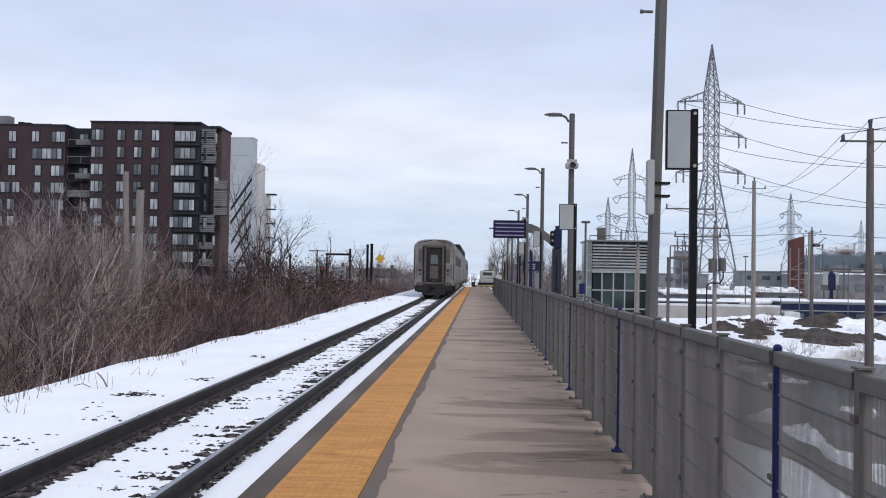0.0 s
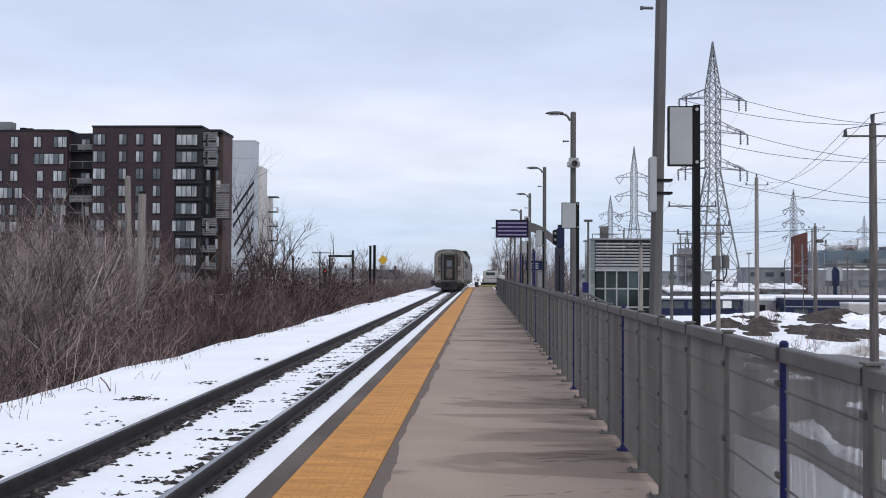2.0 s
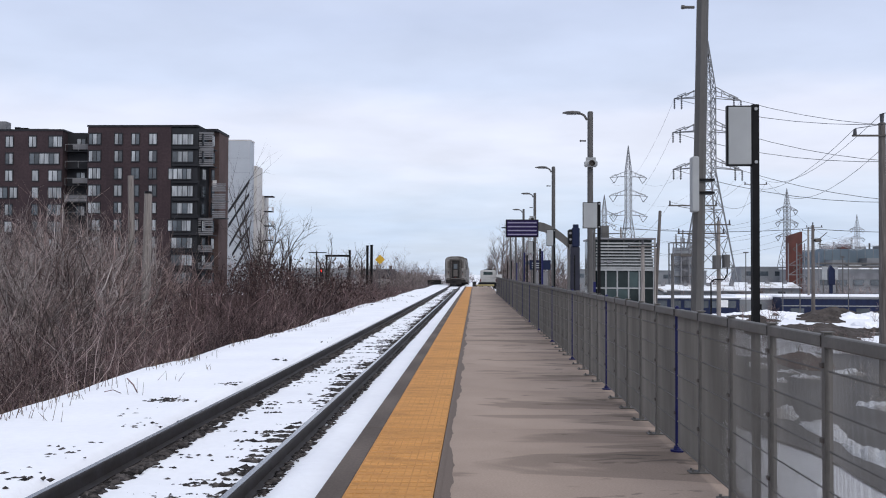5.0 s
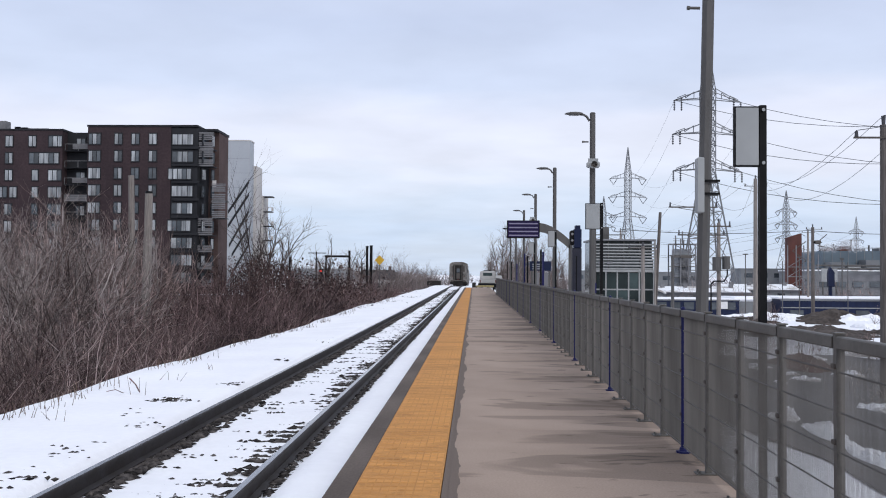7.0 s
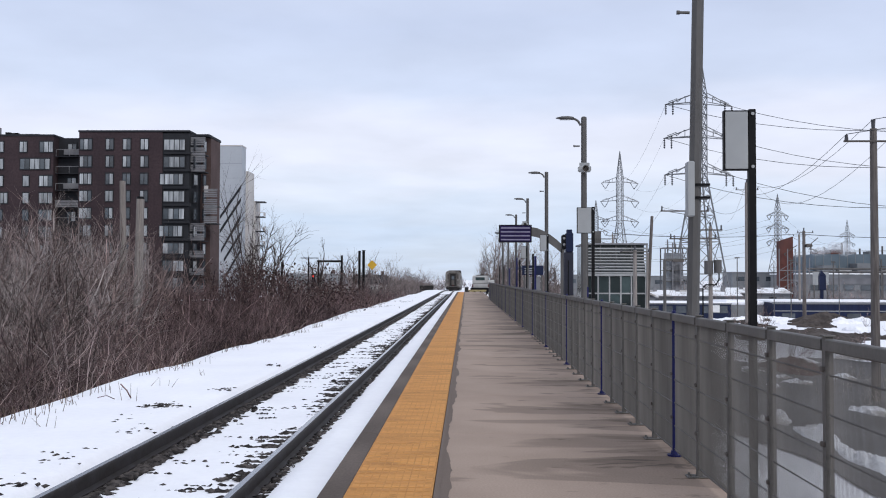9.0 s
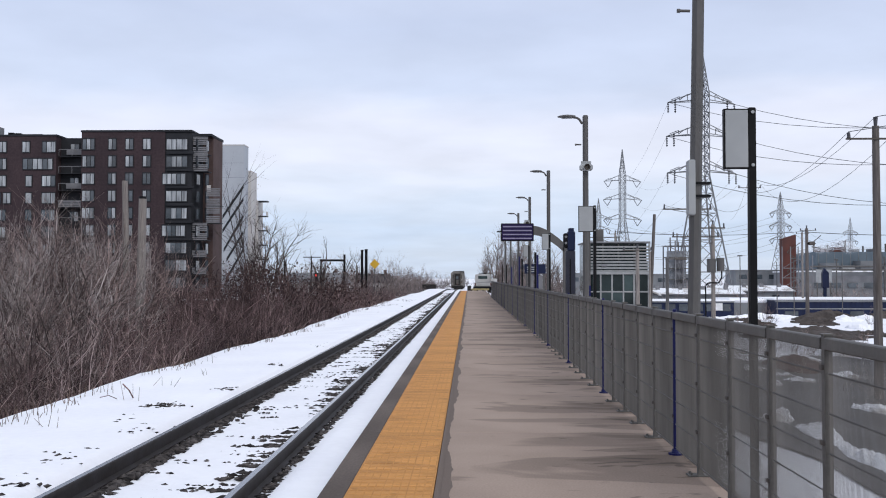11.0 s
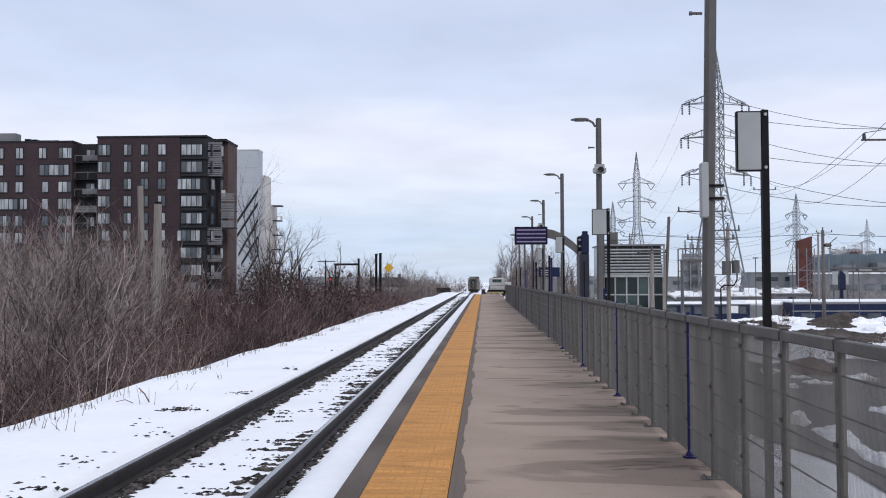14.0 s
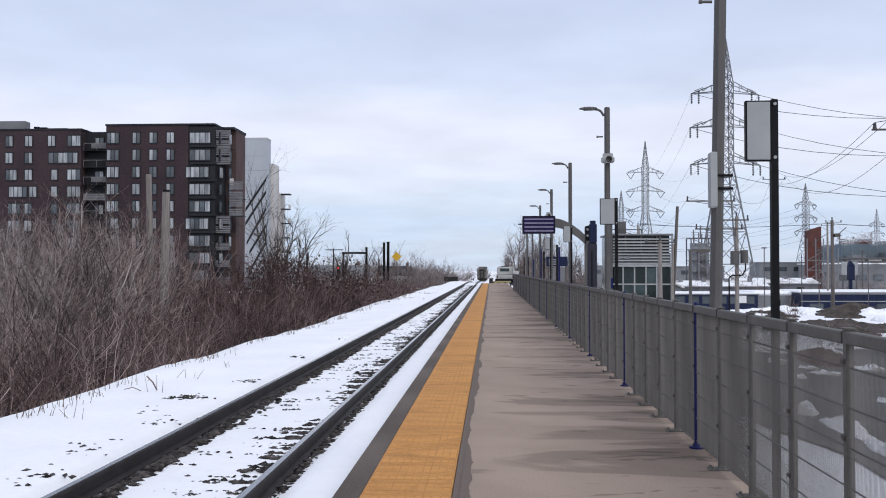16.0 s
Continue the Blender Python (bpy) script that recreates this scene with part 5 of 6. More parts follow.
# ---- end of the platform ----
def pickup():
    v = thing("service_truck", "dull grey white service pickup parked beyond the platform end", "truck", 1.2, 116, gz(1.2, 116) + 0.02)
    part("body", Mb().box(-1.05, 1.05, 0, 5.2, 0.75, 1.25, bev=0.06), TRUCKGREY, v)
    part("chassis", Mb().box(-0.95, 0.95, 0.05, 5.1, 0.42, 0.75, bev=0.03), BLACK, v)
    part("cab", Mb().box(-0.98, 0.98, 1.2, 3.6, 1.2, 2.30, bev=0.12), TRUCKGREY, v)
    part("side_box", Mb().box(1.0, 1.75, 0.6, 3.4, 0.75, 1.75, bev=0.08), TRUCKGREY, v)
    part("plough", Mb().box(-1.25, 0.9, -0.65, -0.25, 0.30, 0.78, bev=0.06).box(-0.3, 0.3, -0.3, 0.1, 0.45, 0.62), BLACK, v)
    part("light_bar", Mb().box(-0.5, 0.5, 2.0, 2.3, 2.30, 2.40, bev=0.03), BLACK, v)
    part("rear_window", Mb().box(-0.60, 0.55, 1.17, 1.22, 1.70, 2.08, bev=0.015), SHGLASS, v)
    part("bumper", Mb().box(-1.05, 1.05, -0.15, 0.02, 0.5, 0.72, bev=0.03), BLACK, v)
    part("tailgate", Mb().box(-0.9, 0.9, -0.05, 0.01, 0.78, 1.22, bev=0.02), TRUCKGREY, v)
    for s in (-1, 1):
        for yy in (1.0, 4.2):
            part("wheel", Mb().rod((s * 0.98 - 0.12, yy, 0.38), (s * 0.98 + 0.12, yy, 0.38), 0.38, n=16), BLACK, v)
        part("tail_light", Mb().box(s * 0.97 - 0.07, s * 0.97 + 0.07, -0.06, 0.02, 0.85, 1.2), REDTOWER, v)


pickup()
eb = thing("end_barrier", "dull straw coloured end barrier of the platform on dark feet", "barrier", 0.55, 109.3, -0.1)
part("beam", Mb().box(-0.9, 1.25, -0.1, 0.1, 0.12, 0.36, bev=0.03), STRAWPAINT, eb)
for k in range(4):
    part("foot", Mb().box(-0.9 + k * 0.68, -0.75 + k * 0.68, -0.15, 0.15, -0.6, 0.2), BLACK, eb)
bl = thing("equipment_box", "low dark lineside equipment box in the snow", "box", -7.0, 150, gz(-7.0, 150))
part("body", Mb().box(-1.1, 1.1, 0, 1.2, 0.25, 0.95, bev=0.05), TRAINDARK, bl)
part("lid", Mb().box(-1.15, 1.15, -0.06, 1.26, 0.95, 1.02), TRAINTRIM, bl)
part("leg", Mb().box(-1.0, -0.85, 0.1, 1.1, -0.2, 0.25), TRAINDARK, bl)
part("leg", Mb().box(0.85, 1.0, 0.1, 1.1, -0.2, 0.25), TRAINDARK, bl)
for x, y, w, h in ((-0.55, 113, 0.22, 0.8), (3.1, 112, 1.0, 1.0)):
    c = thing("lineside_cabinet", "small lineside cabinet past the platform end", "cabinet", x, y, gz(x, y), "lineside cabinets")
    part("body", Mb().box(-w, w, 0, 0.6, 0.05, h, bev=0.03), TRUCKGREY if w > 0.9 else TRAINDARK, c)
    part("lid", Mb().box(-w - 0.05, w + 0.05, -0.05, 0.65, h, h + 0.06), GALV, c)
    part("plinth", Mb().box(-w, w, 0, 0.6, -0.4, 0.05), KERB, c)


# ---- low ground right of the platform ----
def sheet(name, x0, x1, y0, y1, nx, ny, lift, material, label, category, edge=0.6, seed=1.0, reach=0.0, ragged=0.0):
    """A paved sheet lying on the ground, with ragged edges."""
    xs, ys = np.linspace(x0, x1, nx), np.linspace(y0, y1, ny)
    X, Y = np.meshgrid(xs, ys)
    wob = vnoise(X, Y, 0.22, seed) * edge
    X = X + np.where((X == x0) | (X == x1), wob, 0) - reach * smooth(18.5, 24.5, Y) * (x1 - X) / (x1 - x0)
    Y = Y + np.where(Y == y1, vnoise(X, Y, 0.5, seed + 4) * ragged, 0)
    Z = ground_height(X, Y) + lift
    V = np.stack([X, Y, Z], -1).reshape(-1, 3)
    i = (np.arange(ny - 1)[:, None] * nx + np.arange(nx - 1)[None, :]).ravel()
    F = np.stack([i, i + 1, i + 1 + nx, i + nx], -1)
    return tagged(soup(name, V, F, material, True), label, category, kind="structure")


sheet("yard", 6.70, 22, -20, 43, 40, 140, 0.05, ASPHALT, "dark wet asphalt yard below the platform", "yard", 0.14, reach=0.85, ragged=6.0)
sheet("road", 12, 320, 102, 109, 40, 6, 0.03, ASPHALT, "dark wet road crossing below the yard", "road", 0.0)


def mound(name, x, y, rx, ry, h, material, label, category, seed, group):
    n, m = 34, 13
    vs, fs = [], []
    r = random.Random(seed)
    for j in range(m + 1):
        q = j / m
        for k in range(n):
            a = 2 * math.pi * k / n
            w = 1 + 0.38 * noise.noise(Vector((math.cos(a) * 1.9 + seed, math.sin(a) * 1.9, q * 2)))
            px, py = math.cos(a) * rx * q * w, math.sin(a) * ry * q * w
            hz = h * (1 - q) ** 0.8 * (1 + 0.5 * noise.noise(Vector((px * 0.9 + seed * 3, py * 0.9, seed)))) + 0.14 * noise.noise(Vector((px * 2.6, py * 2.6, seed))) + 0.07 * noise.noise(Vector((px * 6.0, py * 6.0, seed)))
            vs.append((px, py, hz if j < m else -0.25))
    for j in range(m):
        for k in range(n):
            fs.append((j * n + k, j * n + (k + 1) % n, (j + 1) * n + (k + 1) % n, (j + 1) * n + k)[::-1])
    ob = new(name, Mb().add(vs, fs).mesh(name, material))
    ob.matrix_basis = pose(x, y, gz(x, y))
    return tagged(ob, label, category, group)


for k, (x, y, rx, ry, h) in enumerate(((22.6, 62, 2.8, 5.0, 0.55), (34.0, 90, 3.0, 2.0, 0.95), (39.8, 90, 3.2, 2.0, 0.95), (19.5, 66, 1.4, 2.4, 0.45), (45.0, 86, 3.4, 2.4, 0.9), (18.2, 70, 1.7, 2.4, 0.65), (30.8, 84, 2.2, 2.0, 0.8), (27.4, 75, 1.6, 1.5, 0.5), (20.8, 56, 1.3, 2.0, 0.35), (17.6, 60, 0.9, 1.6, 0.35))):
    mound("dirt_mound", x, y, rx, ry, h, DIRT, "bare brown dirt mound in the snowy yard", "dirt mound", k + 2, "dirt mounds")
for k, (x, y, rx, ry, h) in enumerate(((37.0, 89, 1.3, 1.6, 0.35), (27.5, 89, 5.0, 2.4, 0.45), (20.0, 78, 3.0, 3.0, 0.4), (52, 88, 4, 3, 0.7), (18.0, 46, 2.0, 1.5, 0.5))):
    mound("snow_mound", x, y, rx, ry, h, DIRTY_SNOW if y < 60 else SNOW, "ploughed snow pile with grey dirt" if y < 60 else "white snow pile in the yard", "snow pile", k + 40, "snow piles")


def snow_ridge(x, y0, y1, w, h, seed, label):
    """A long bank of ploughed, lumpy snow lying on the yard."""
    nx, ny = 21, int((y1 - y0) / 0.075)
    U, Y = np.meshgrid(np.linspace(-1, 1, nx), np.linspace(y0, y1, ny))
    mid = x + 0.22 * vnoise(Y * 0, Y, 0.5, seed)
    wide = w * np.clip(0.75 + 0.9 * vnoise(Y * 0, Y, 0.6, seed + 3), 0.12, 1.4)
    X = mid + U * wide + 0.05 * vnoise(U * 3, Y, 2.4, seed + 6)
    lump = np.abs(vnoise(X, Y, 2.6, seed + 1)) + 0.6 * np.abs(vnoise(X, Y, 7.0, seed + 2))
    body = np.clip(1 - U * U, 0, 1) ** 0.7
    Z = ground_height(X, Y) + 0.02 + h * body * np.clip(0.45 + 0.9 * vnoise(Y * 0, Y, 0.6, seed + 3), 0.1, 1.2) * (0.30 + 2.0 * lump) - 0.06 * (np.abs(U) == 1)
    i = (np.arange(ny - 1)[:, None] * nx + np.arange(nx - 1)[None, :]).ravel()
    return tagged(soup("snow_ridge", np.stack([X, Y, Z], -1).reshape(-1, 3), np.stack([i, i + 1, i + 1 + nx, i + nx], -1), DIRTY_SNOW), label, "snow pile", "snow piles")


snow_ridge(7.8, 9.0, 25.5, 0.50, 0.34, 4.0, "ragged bank of ploughed snow on the asphalt yard")
ry_ = random.Random(23)
for k in range(9):
    mound("snow_mound", ry_.uniform(9.0, 15.0), ry_.uniform(25, 43), ry_.uniform(0.25, 0.8), ry_.uniform(0.5, 1.4), ry_.uniform(0.08, 0.24), DIRTY_SNOW, "small dirty remnant of snow on the yard", "snow pile", k + 200, "snow piles")
mound("dirt_mound", 13.2, 39.5, 1.2, 2.4, 0.55, REDSOIL, "dull red brown soil heap beside the yard", "dirt mound", 77, "dirt mounds")
rk = random.Random(61)
for k in range(42):
    x, y = rk.uniform(17, 52), rk.uniform(56, 89)
    if x > y * 0.62:
        continue
    if k % 3:
        mound("dirt_mound", x, y, rk.uniform(0.5, 1.6), rk.uniform(0.8, 2.2), rk.uniform(0.12, 0.4), DIRT, "low bare brown dirt mound in the snowy yard", "dirt mound", k + 100, "dirt mounds")
    else:
        mound("snow_mound", x, y, rk.uniform(0.8, 2.0), rk.uniform(0.8, 2.0), rk.uniform(0.3, 0.7), SNOW, "white snow heap in the yard", "snow pile", k + 100, "snow piles")


def station_building():
    b = thing("station_building", "glazed station building with white louvres on top", "building", 0, 66, 0)
    X0, X1, T = 7.62, 12.28, 4.12
    G = gz(10, 66)
    # core coloured dark so that the gaps between the louvres look dark
    part("core", Mb().box(X0 + 0.25, X1 - 0.2, 0.45, 5, G, T - 0.15), SHGLASS, b, "dark inner wall behind the louvres and panes")
    part("roof", Mb().box(X0 + 0.12, X1, 0.0, 5.0, T - 0.12, T + 0.0, bev=0.02), BALC, b)
    part("corner_wall", Mb().box(X0 + 0.04, X0 + 0.42, 0.1, 0.4, G, T - 0.12), SHPALE, b, "pale green glazed corner")
    for z in (3.0, 1.9, 0.7, -0.6):
        part("corner_transom", Mb().box(X0 + 0.03, X0 + 0.43, 0.06, 0.12, z, z + 0.07), LOUVRE, b)
    part("corner_post", Mb().box(X0, X0 + 0.10, 0, 0.14, G, T - 0.12), LOUVRE, b)
    part("corner_post", Mb().box(X1 - 0.12, X1, 0, 0.14, G, T - 0.12), LOUVRE, b)
    # pale backing stands in for light seen through glass between the lower louvres
    part("clerestory", Mb().box(X0 + 0.46, X1 - 0.14, 0.30, 0.40, 1.95, 2.75), SHPALE, b, "pale backing for light seen through the lower louvres")
    z = T - 0.42
    k = 0
    while z > 1.95:
        part("louvre", Mb().box(X0 + 0.46, X1 - 0.14, 0.02, 0.16, z - 0.02, z + 0.088, bev=0.01), LOUVRE, b)
        z -= 0.215
    for x in (X0 + 1.3, X0 + 2.4, X0 + 3.5):
        part("louvre_post", Mb().box(x, x + 0.07, 0.16, 0.24, 1.9, T - 0.12), GALV, b)
    part("sill", Mb().box(X0 + 0.42, X1, -0.03, 0.16, 1.78, 1.95), LOUVRE, b)
    rng = random.Random(3)
    xs = [X0 + 0.46, X0 + 1.15, X0 + 1.95, X0 + 2.75, X0 + 3.5, X1 - 0.14]
    zs = [1.78, 0.55, -0.75, -2.1, G + 0.1]
    for a, c in zip(xs, xs[1:]):
        for u, v in zip(zs, zs[1:]):
            part("pane", Mb().box(a + 0.05, c - 0.05, 0.10, 0.14, v + 0.05, u - 0.05), SHGLASS, b)
        part("mullion", Mb().box(c - 0.05, c + 0.05, 0.04, 0.2, G, 1.78), LOUVRE, b)
    for u in zs[1:-1]:
        part("transom", Mb().box(X0 + 0.46, X1 - 0.14, 0.045, 0.2, u - 0.05, u + 0.05), LOUVRE, b)
    # plain grey panels without glow
    part("lit_sign", Mb().box(X0 + 0.6, X0 + 1.0, -0.05, 0.01, 2.34, 2.52), BALC, b)
    part("lit_sign", Mb().box(X0 + 1.2, X0 + 1.6, -0.05, 0.01, 2.34, 2.52), BALC, b)
    part("roof_unit", Mb().box(X0 + 1.0, X0 + 1.5, 1, 2, T, T + 0.9).box(X0 + 0.5, X0 + 2.2, 1, 1.1, T + 0.3, T + 0.36), GALV, b)
    part("roof_rail", Mb().box(X0 + 0.3, X0 + 2.6, 0.6, 0.65, T + 0.3, T + 0.35).box(X0 + 0.3, X0 + 0.35, 0.6, 0.65, T, T + 0.35).box(X0 + 2.5, X0 + 2.55, 0.6, 0.65, T, T + 0.35), GALV, b)


station_building()


def stair_rail():
    s = thing("stair_railing", "grey steel handrail of the stairs down from the platform", "railing", 3.0, 30, 0)
    for dz in (0.0, 0.35):
        part("handrail", Mb().path([(0.0, 0, 0.93 - dz), (0.5, 0, 0.88 - dz), (1.6, 0, 0.36 - dz), (3.0, 0, -0.5 - dz)], 0.035), GALV, s)
    for x, z in ((0.0, 0.9), (0.55, 0.85), (1.6, 0.33), (2.9, -0.45)):
        part("baluster", Mb().rod((x, 0, z), (x, 0, -1.6 if x < 2 else -2.4), 0.03), GALV, s)


stair_rail()


def thin_pole(x, y, top, r, m=None, lean=0.0, label="slim grey metal pole", kindname="pole"):
    g = gz(x, y)
    p = thing(kindname, label, "pole", x, y, g - 0.1, "yard poles")
    part("shaft", Mb().rod((0, 0, 0), (lean, 0, top - g + 0.1), r, r * 0.8, 8), m or GALV, p)
    part("cap", Mb().rod((lean, 0, top - g + 0.1), (lean, 0, top - g + 0.16), r * 0.9, r * 0.5, 8), m or GALV, p)
    return p


thin_pole(12.9, 69.9, 6.25, 0.14, UTILWOOD, 0.45, "leaning weathered wooden pole")
lp = thing("yard_lamp", "dark yard lamp with a square arm", "lamp", 12.6, 62, gz(12.6, 62))
part("pole", Mb().rod((0, 0, 0), (0, 0, 2.85 - gz(12.6, 62)), 0.11), GALV, lp)
part("arm", Mb().box(-0.1, 1.1, -0.08, 0.08, 2.75 - gz(12.6, 62), 2.88 - gz(12.6, 62)), GALV, lp)
part("lamp_head", Mb().box(0.5, 1.25, -0.16, 0.16, 2.72 - gz(12.6, 62), 2.9 - gz(12.6, 62), bev=0.03), TRAINTRIM, lp)
thin_pole(4.35, 38, 3.7, 0.055, GALV, 0, "slim grey yard lamp pole beside the stairs")
yl = thing("yard_floodlight", "flat topped yard floodlight on a pole", "lamp", 4.35, 38.0, 3.7)
part("lamp_head", Mb().box(-0.17, 0.17, -0.12, 0.12, 0.0, 0.09, bev=0.02), GALV, yl)
part("neck", Mb().rod((0, 0, -0.06), (0, 0, 0.01), 0.04), GALV, yl)
for x, y, top, r in ((29.0, 90, 3.0, 0.05), (41, 120, 3.9, 0.07), (62, 160, 4.6, 0.08), (66, 170, 4.6, 0.08), (33.6, 118, 4.2, 0.07), (58, 130, 2.2, 0.06), (47.5, 121, 3.4, 0.06)):
    thin_pole(x, y, top, r)
    if r > 0.065:
        h = thing("yard_floodlight", "flat topped yard floodlight on a pole", "lamp", x, y, top + 0.05)
        part("lamp_head", Mb().box(-0.28, 0.28, -0.2, 0.2, 0.0, 0.14, bev=0.04), GALV, h)
        part("neck", Mb().rod((0, 0, -0.1), (0, 0, 0.02), 0.06), GALV, h)


def utility_pole(x, y, top, r, arms, label, rz=0, wood=WOODPOLE):
    """A wooden pole with crossarms given as (height, half length, offset)."""
    g = gz(x, y)
    p = thing("utility_pole", label, "utility pole", x, y, g - 0.1, "utility poles", rz=rz)
    H = top - g + 0.1
    m = Mb()
    for k in range(4):
        m.rod((0, 0, H * k / 4), (0, 0, H * (k + 1) / 4), r * (1.2 - 0.08 * k), r * (1.12 - 0.08 * k), 12, caps=(k in (0, 3)))
    part("shaft", m, wood, p)
    for z, hl, off in arms:
        zz = z - g + 0.1
        a = part("crossarm", Mb().box(off - hl, off + hl, -0.14, -0.06, zz - (0.026 if hl < 1 else 0.045), zz + (0.026 if hl < 1 else 0.045)), TRAINTRIM, p)
        for s in (-1, 1):
            part("insulator", Mb().rod((off + s * (hl - 0.08), -0.1, zz + 0.02), (off + s * (hl - 0.08), -0.1, zz + (0.20 if hl < 1 else 0.34)), 0.06, 0.045, 8), INSUL, a)
            if hl > 1.5:
                part("brace", Mb().rod((0, -0.1, zz - 0.5), (off + s * hl * 0.6, -0.1, zz - 0.06), 0.02, n=4), GALV, a)
    part("top_insulator", Mb().rod((0, 0, H), (0, 0, H + 0.28), 0.05, 0.07, 8), INSUL, p)
    return p


utility_pole(12.07, 29.0, 6.27, 0.118, ((5.86, 0.80, -0.15),), "tall weathered wooden utility pole with one crossarm", wood=UTILWOOD)
utility_pole(23.45, 80.0, 9.9, 0.17, ((9.25, 0.98, 0.0),), "wooden utility pole standing in the snow with insulators", 0)
utility_pole(16.15, 64.0, 5.2, 0.13, ((6.2 - 1.25, 1.1, -0.3), (6.25, 1.65, -1.75), (4.35, 1.6, -1.2)), "wooden service pole with two crossarms and a transformer")
tb = thing("transformer", "grey pole mounted transformer box", "transformer", 15.95, 63.7, 1.9)
part("tank", Mb().rod((0, 0, 0), (0, 0, 0.95), 0.30, n=14), GALV, tb)
part("tank", Mb().rod((0.62, 0, 0.1), (0.62, 0, 1.0), 0.26, n=14), GALV, tb)
part("cable_bend", Mb().path([(-0.4, 0, -3.5), (-0.4, 0, -0.9), (-0.2, 0, -0.7), (0.5, 0, -0.7), (0.7, 0, -0.3), (0.7, 0, 0.1)], 0.05), BLACK, tb)
utility_pole(9.55, 56.0, 3.3, 0.12, ((3.2, 0.9, 0.0),), "weathered wooden pole in front of the station building")
thin_pole(10.4, 57.0, 3.1, 0.07, WOODPOLE, 0.12, "thin weathered wooden pole by the station building")
utility_pole(32.6, 92.0, 6.4, 0.16, ((6.2, 0.8, 0.1),), "dark utility pole with equipment in the yard", wood=UTILWOOD)
pe = thing("pole_equipment", "dark switch gear mounted on a utility pole", "switch gear", 33.2, 91.8, 4.9)
part("switch", Mb().box(-0.45, 0.05, -0.2, 0.2, -0.15, 0.2, bev=0.05).rod((0.0, 0, 0.2), (0.7, 0, 0.8), 0.04).rod((-0.2, 0, -0.3), (0.6, 0, -0.45), 0.04), TRAINTRIM, pe)
part("bracket", Mb().rod((-0.6, 0, 0), (0.2, 0, 0), 0.05), BLACK, pe)


def arm_levels(H):
    return (H * 0.522, H * 0.660, H * 0.788)


def pylon(x, y, H, base, rz, label, near=False):
    g = gz(x, y)
    p = thing("pylon", label, "pylon", x, y, g, "power pylons", rz=rz)
    waist, wtop = H * 0.50, base * 0.24
    r = base * 0.0125

    def half(z):
        if z < waist:
            return base / 2 + (wtop / 2 - base / 2) * z / waist
        if z < H * 0.81:
            return wtop / 2
        return wtop / 2 * (1 - (z - H * 0.81) / (H * 0.19)) + 0.05
    legs = Mb()
    lv = [0, waist * 0.28, waist * 0.52, waist * 0.72, waist * 0.87, waist] + [waist + (H * 0.81 - waist) * k / 8 for k in range(1, 9)] + [H * 0.85, H * 0.89, H * 0.93, H * 0.97, H]
    cor = ((-1, -1), (1, -1), (1, 1), (-1, 1))
    for sx, sy in cor:
        for a, b in zip(lv, lv[1:]):
            legs.rod((sx * half(a), sy * half(a), a), (sx * half(b), sy * half(b), b), r * (1.5 if a < waist else 1.0), n=4, caps=False)
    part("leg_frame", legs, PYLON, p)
    br = Mb()
    for a, b in zip(lv, lv[1:]):
        for k in range(4):
            (x0, y0), (x1, y1) = cor[k], cor[(k + 1) % 4]
            br.rod((x0 * half(a), y0 * half(a), a), (x1 * half(b), y1 * half(b), b), r * 0.75, n=3, caps=False)
            br.rod((x1 * half(a), y1 * half(a), a), (x0 * half(b), y0 * half(b), b), r * 0.75, n=3, caps=False)
            br.rod((x0 * half(b), y0 * half(b), b), (x1 * half(b), y1 * half(b), b), r * 0.75, n=3, caps=False)
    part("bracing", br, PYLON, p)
    tips = []
    for k, z in enumerate(arm_levels(H)):
        ln = H * (0.136, 0.138, 0.132)[k]
        for s in (-1, 1):
            w, h = half(z), H * 0.034
            a = Mb()
            tip = (s * ln, 0, z - 0.01 * H)
            for sy in (-1, 1):
                a.rod((s * w, sy * w, z), tip, r, n=3, caps=False)
                a.rod((s * w, sy * w, z + h), tip, r, n=3, caps=False)
            for q in (0.3, 0.6):
                px = s * (w + (ln - w) * q)
                a.rod((px, 0, z), (px, 0, z + h * (1 - q)), r * 0.7, n=3, caps=False)
                a.rod((px, 0, z + h * (1 - q)), (s * (w + (ln - w) * (q + 0.3)), 0, z), r * 0.7, n=3, caps=False)
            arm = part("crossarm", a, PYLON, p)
            ins = Mb()
            foot = (s * (ln - 0.014 * H), 0, tip[2] - H * 0.040)
            for top in (tip, (s * (ln - (0.028 if near else 0.060) * H), 0, z)):
                low_ = (top[0], 0, foot[2]) if near else (s * (ln - 0.030 * H), 0, foot[2])
                t_, l_ = Vector(top), Vector(low_)
                for q in range(6):
                    ins.rod(t_.lerp(l_, q / 6), t_.lerp(l_, (q + 0.55) / 6), base * 0.020, n=6)
                ins.rod(t_, l_, r * 0.6, n=3)
            part("insulator_string", ins, INSUL, arm)
            tips.append(p.matrix_basis @ Vector(tip if near else foot))
    tips.append(p.matrix_basis @ Vector((0, 0, H)))
    return tips


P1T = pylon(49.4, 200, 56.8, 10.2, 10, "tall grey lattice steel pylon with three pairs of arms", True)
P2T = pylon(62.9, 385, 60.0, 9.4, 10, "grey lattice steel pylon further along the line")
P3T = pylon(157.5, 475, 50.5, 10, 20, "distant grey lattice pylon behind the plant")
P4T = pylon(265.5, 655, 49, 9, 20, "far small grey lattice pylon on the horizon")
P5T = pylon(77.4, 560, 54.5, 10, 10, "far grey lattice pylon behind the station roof")


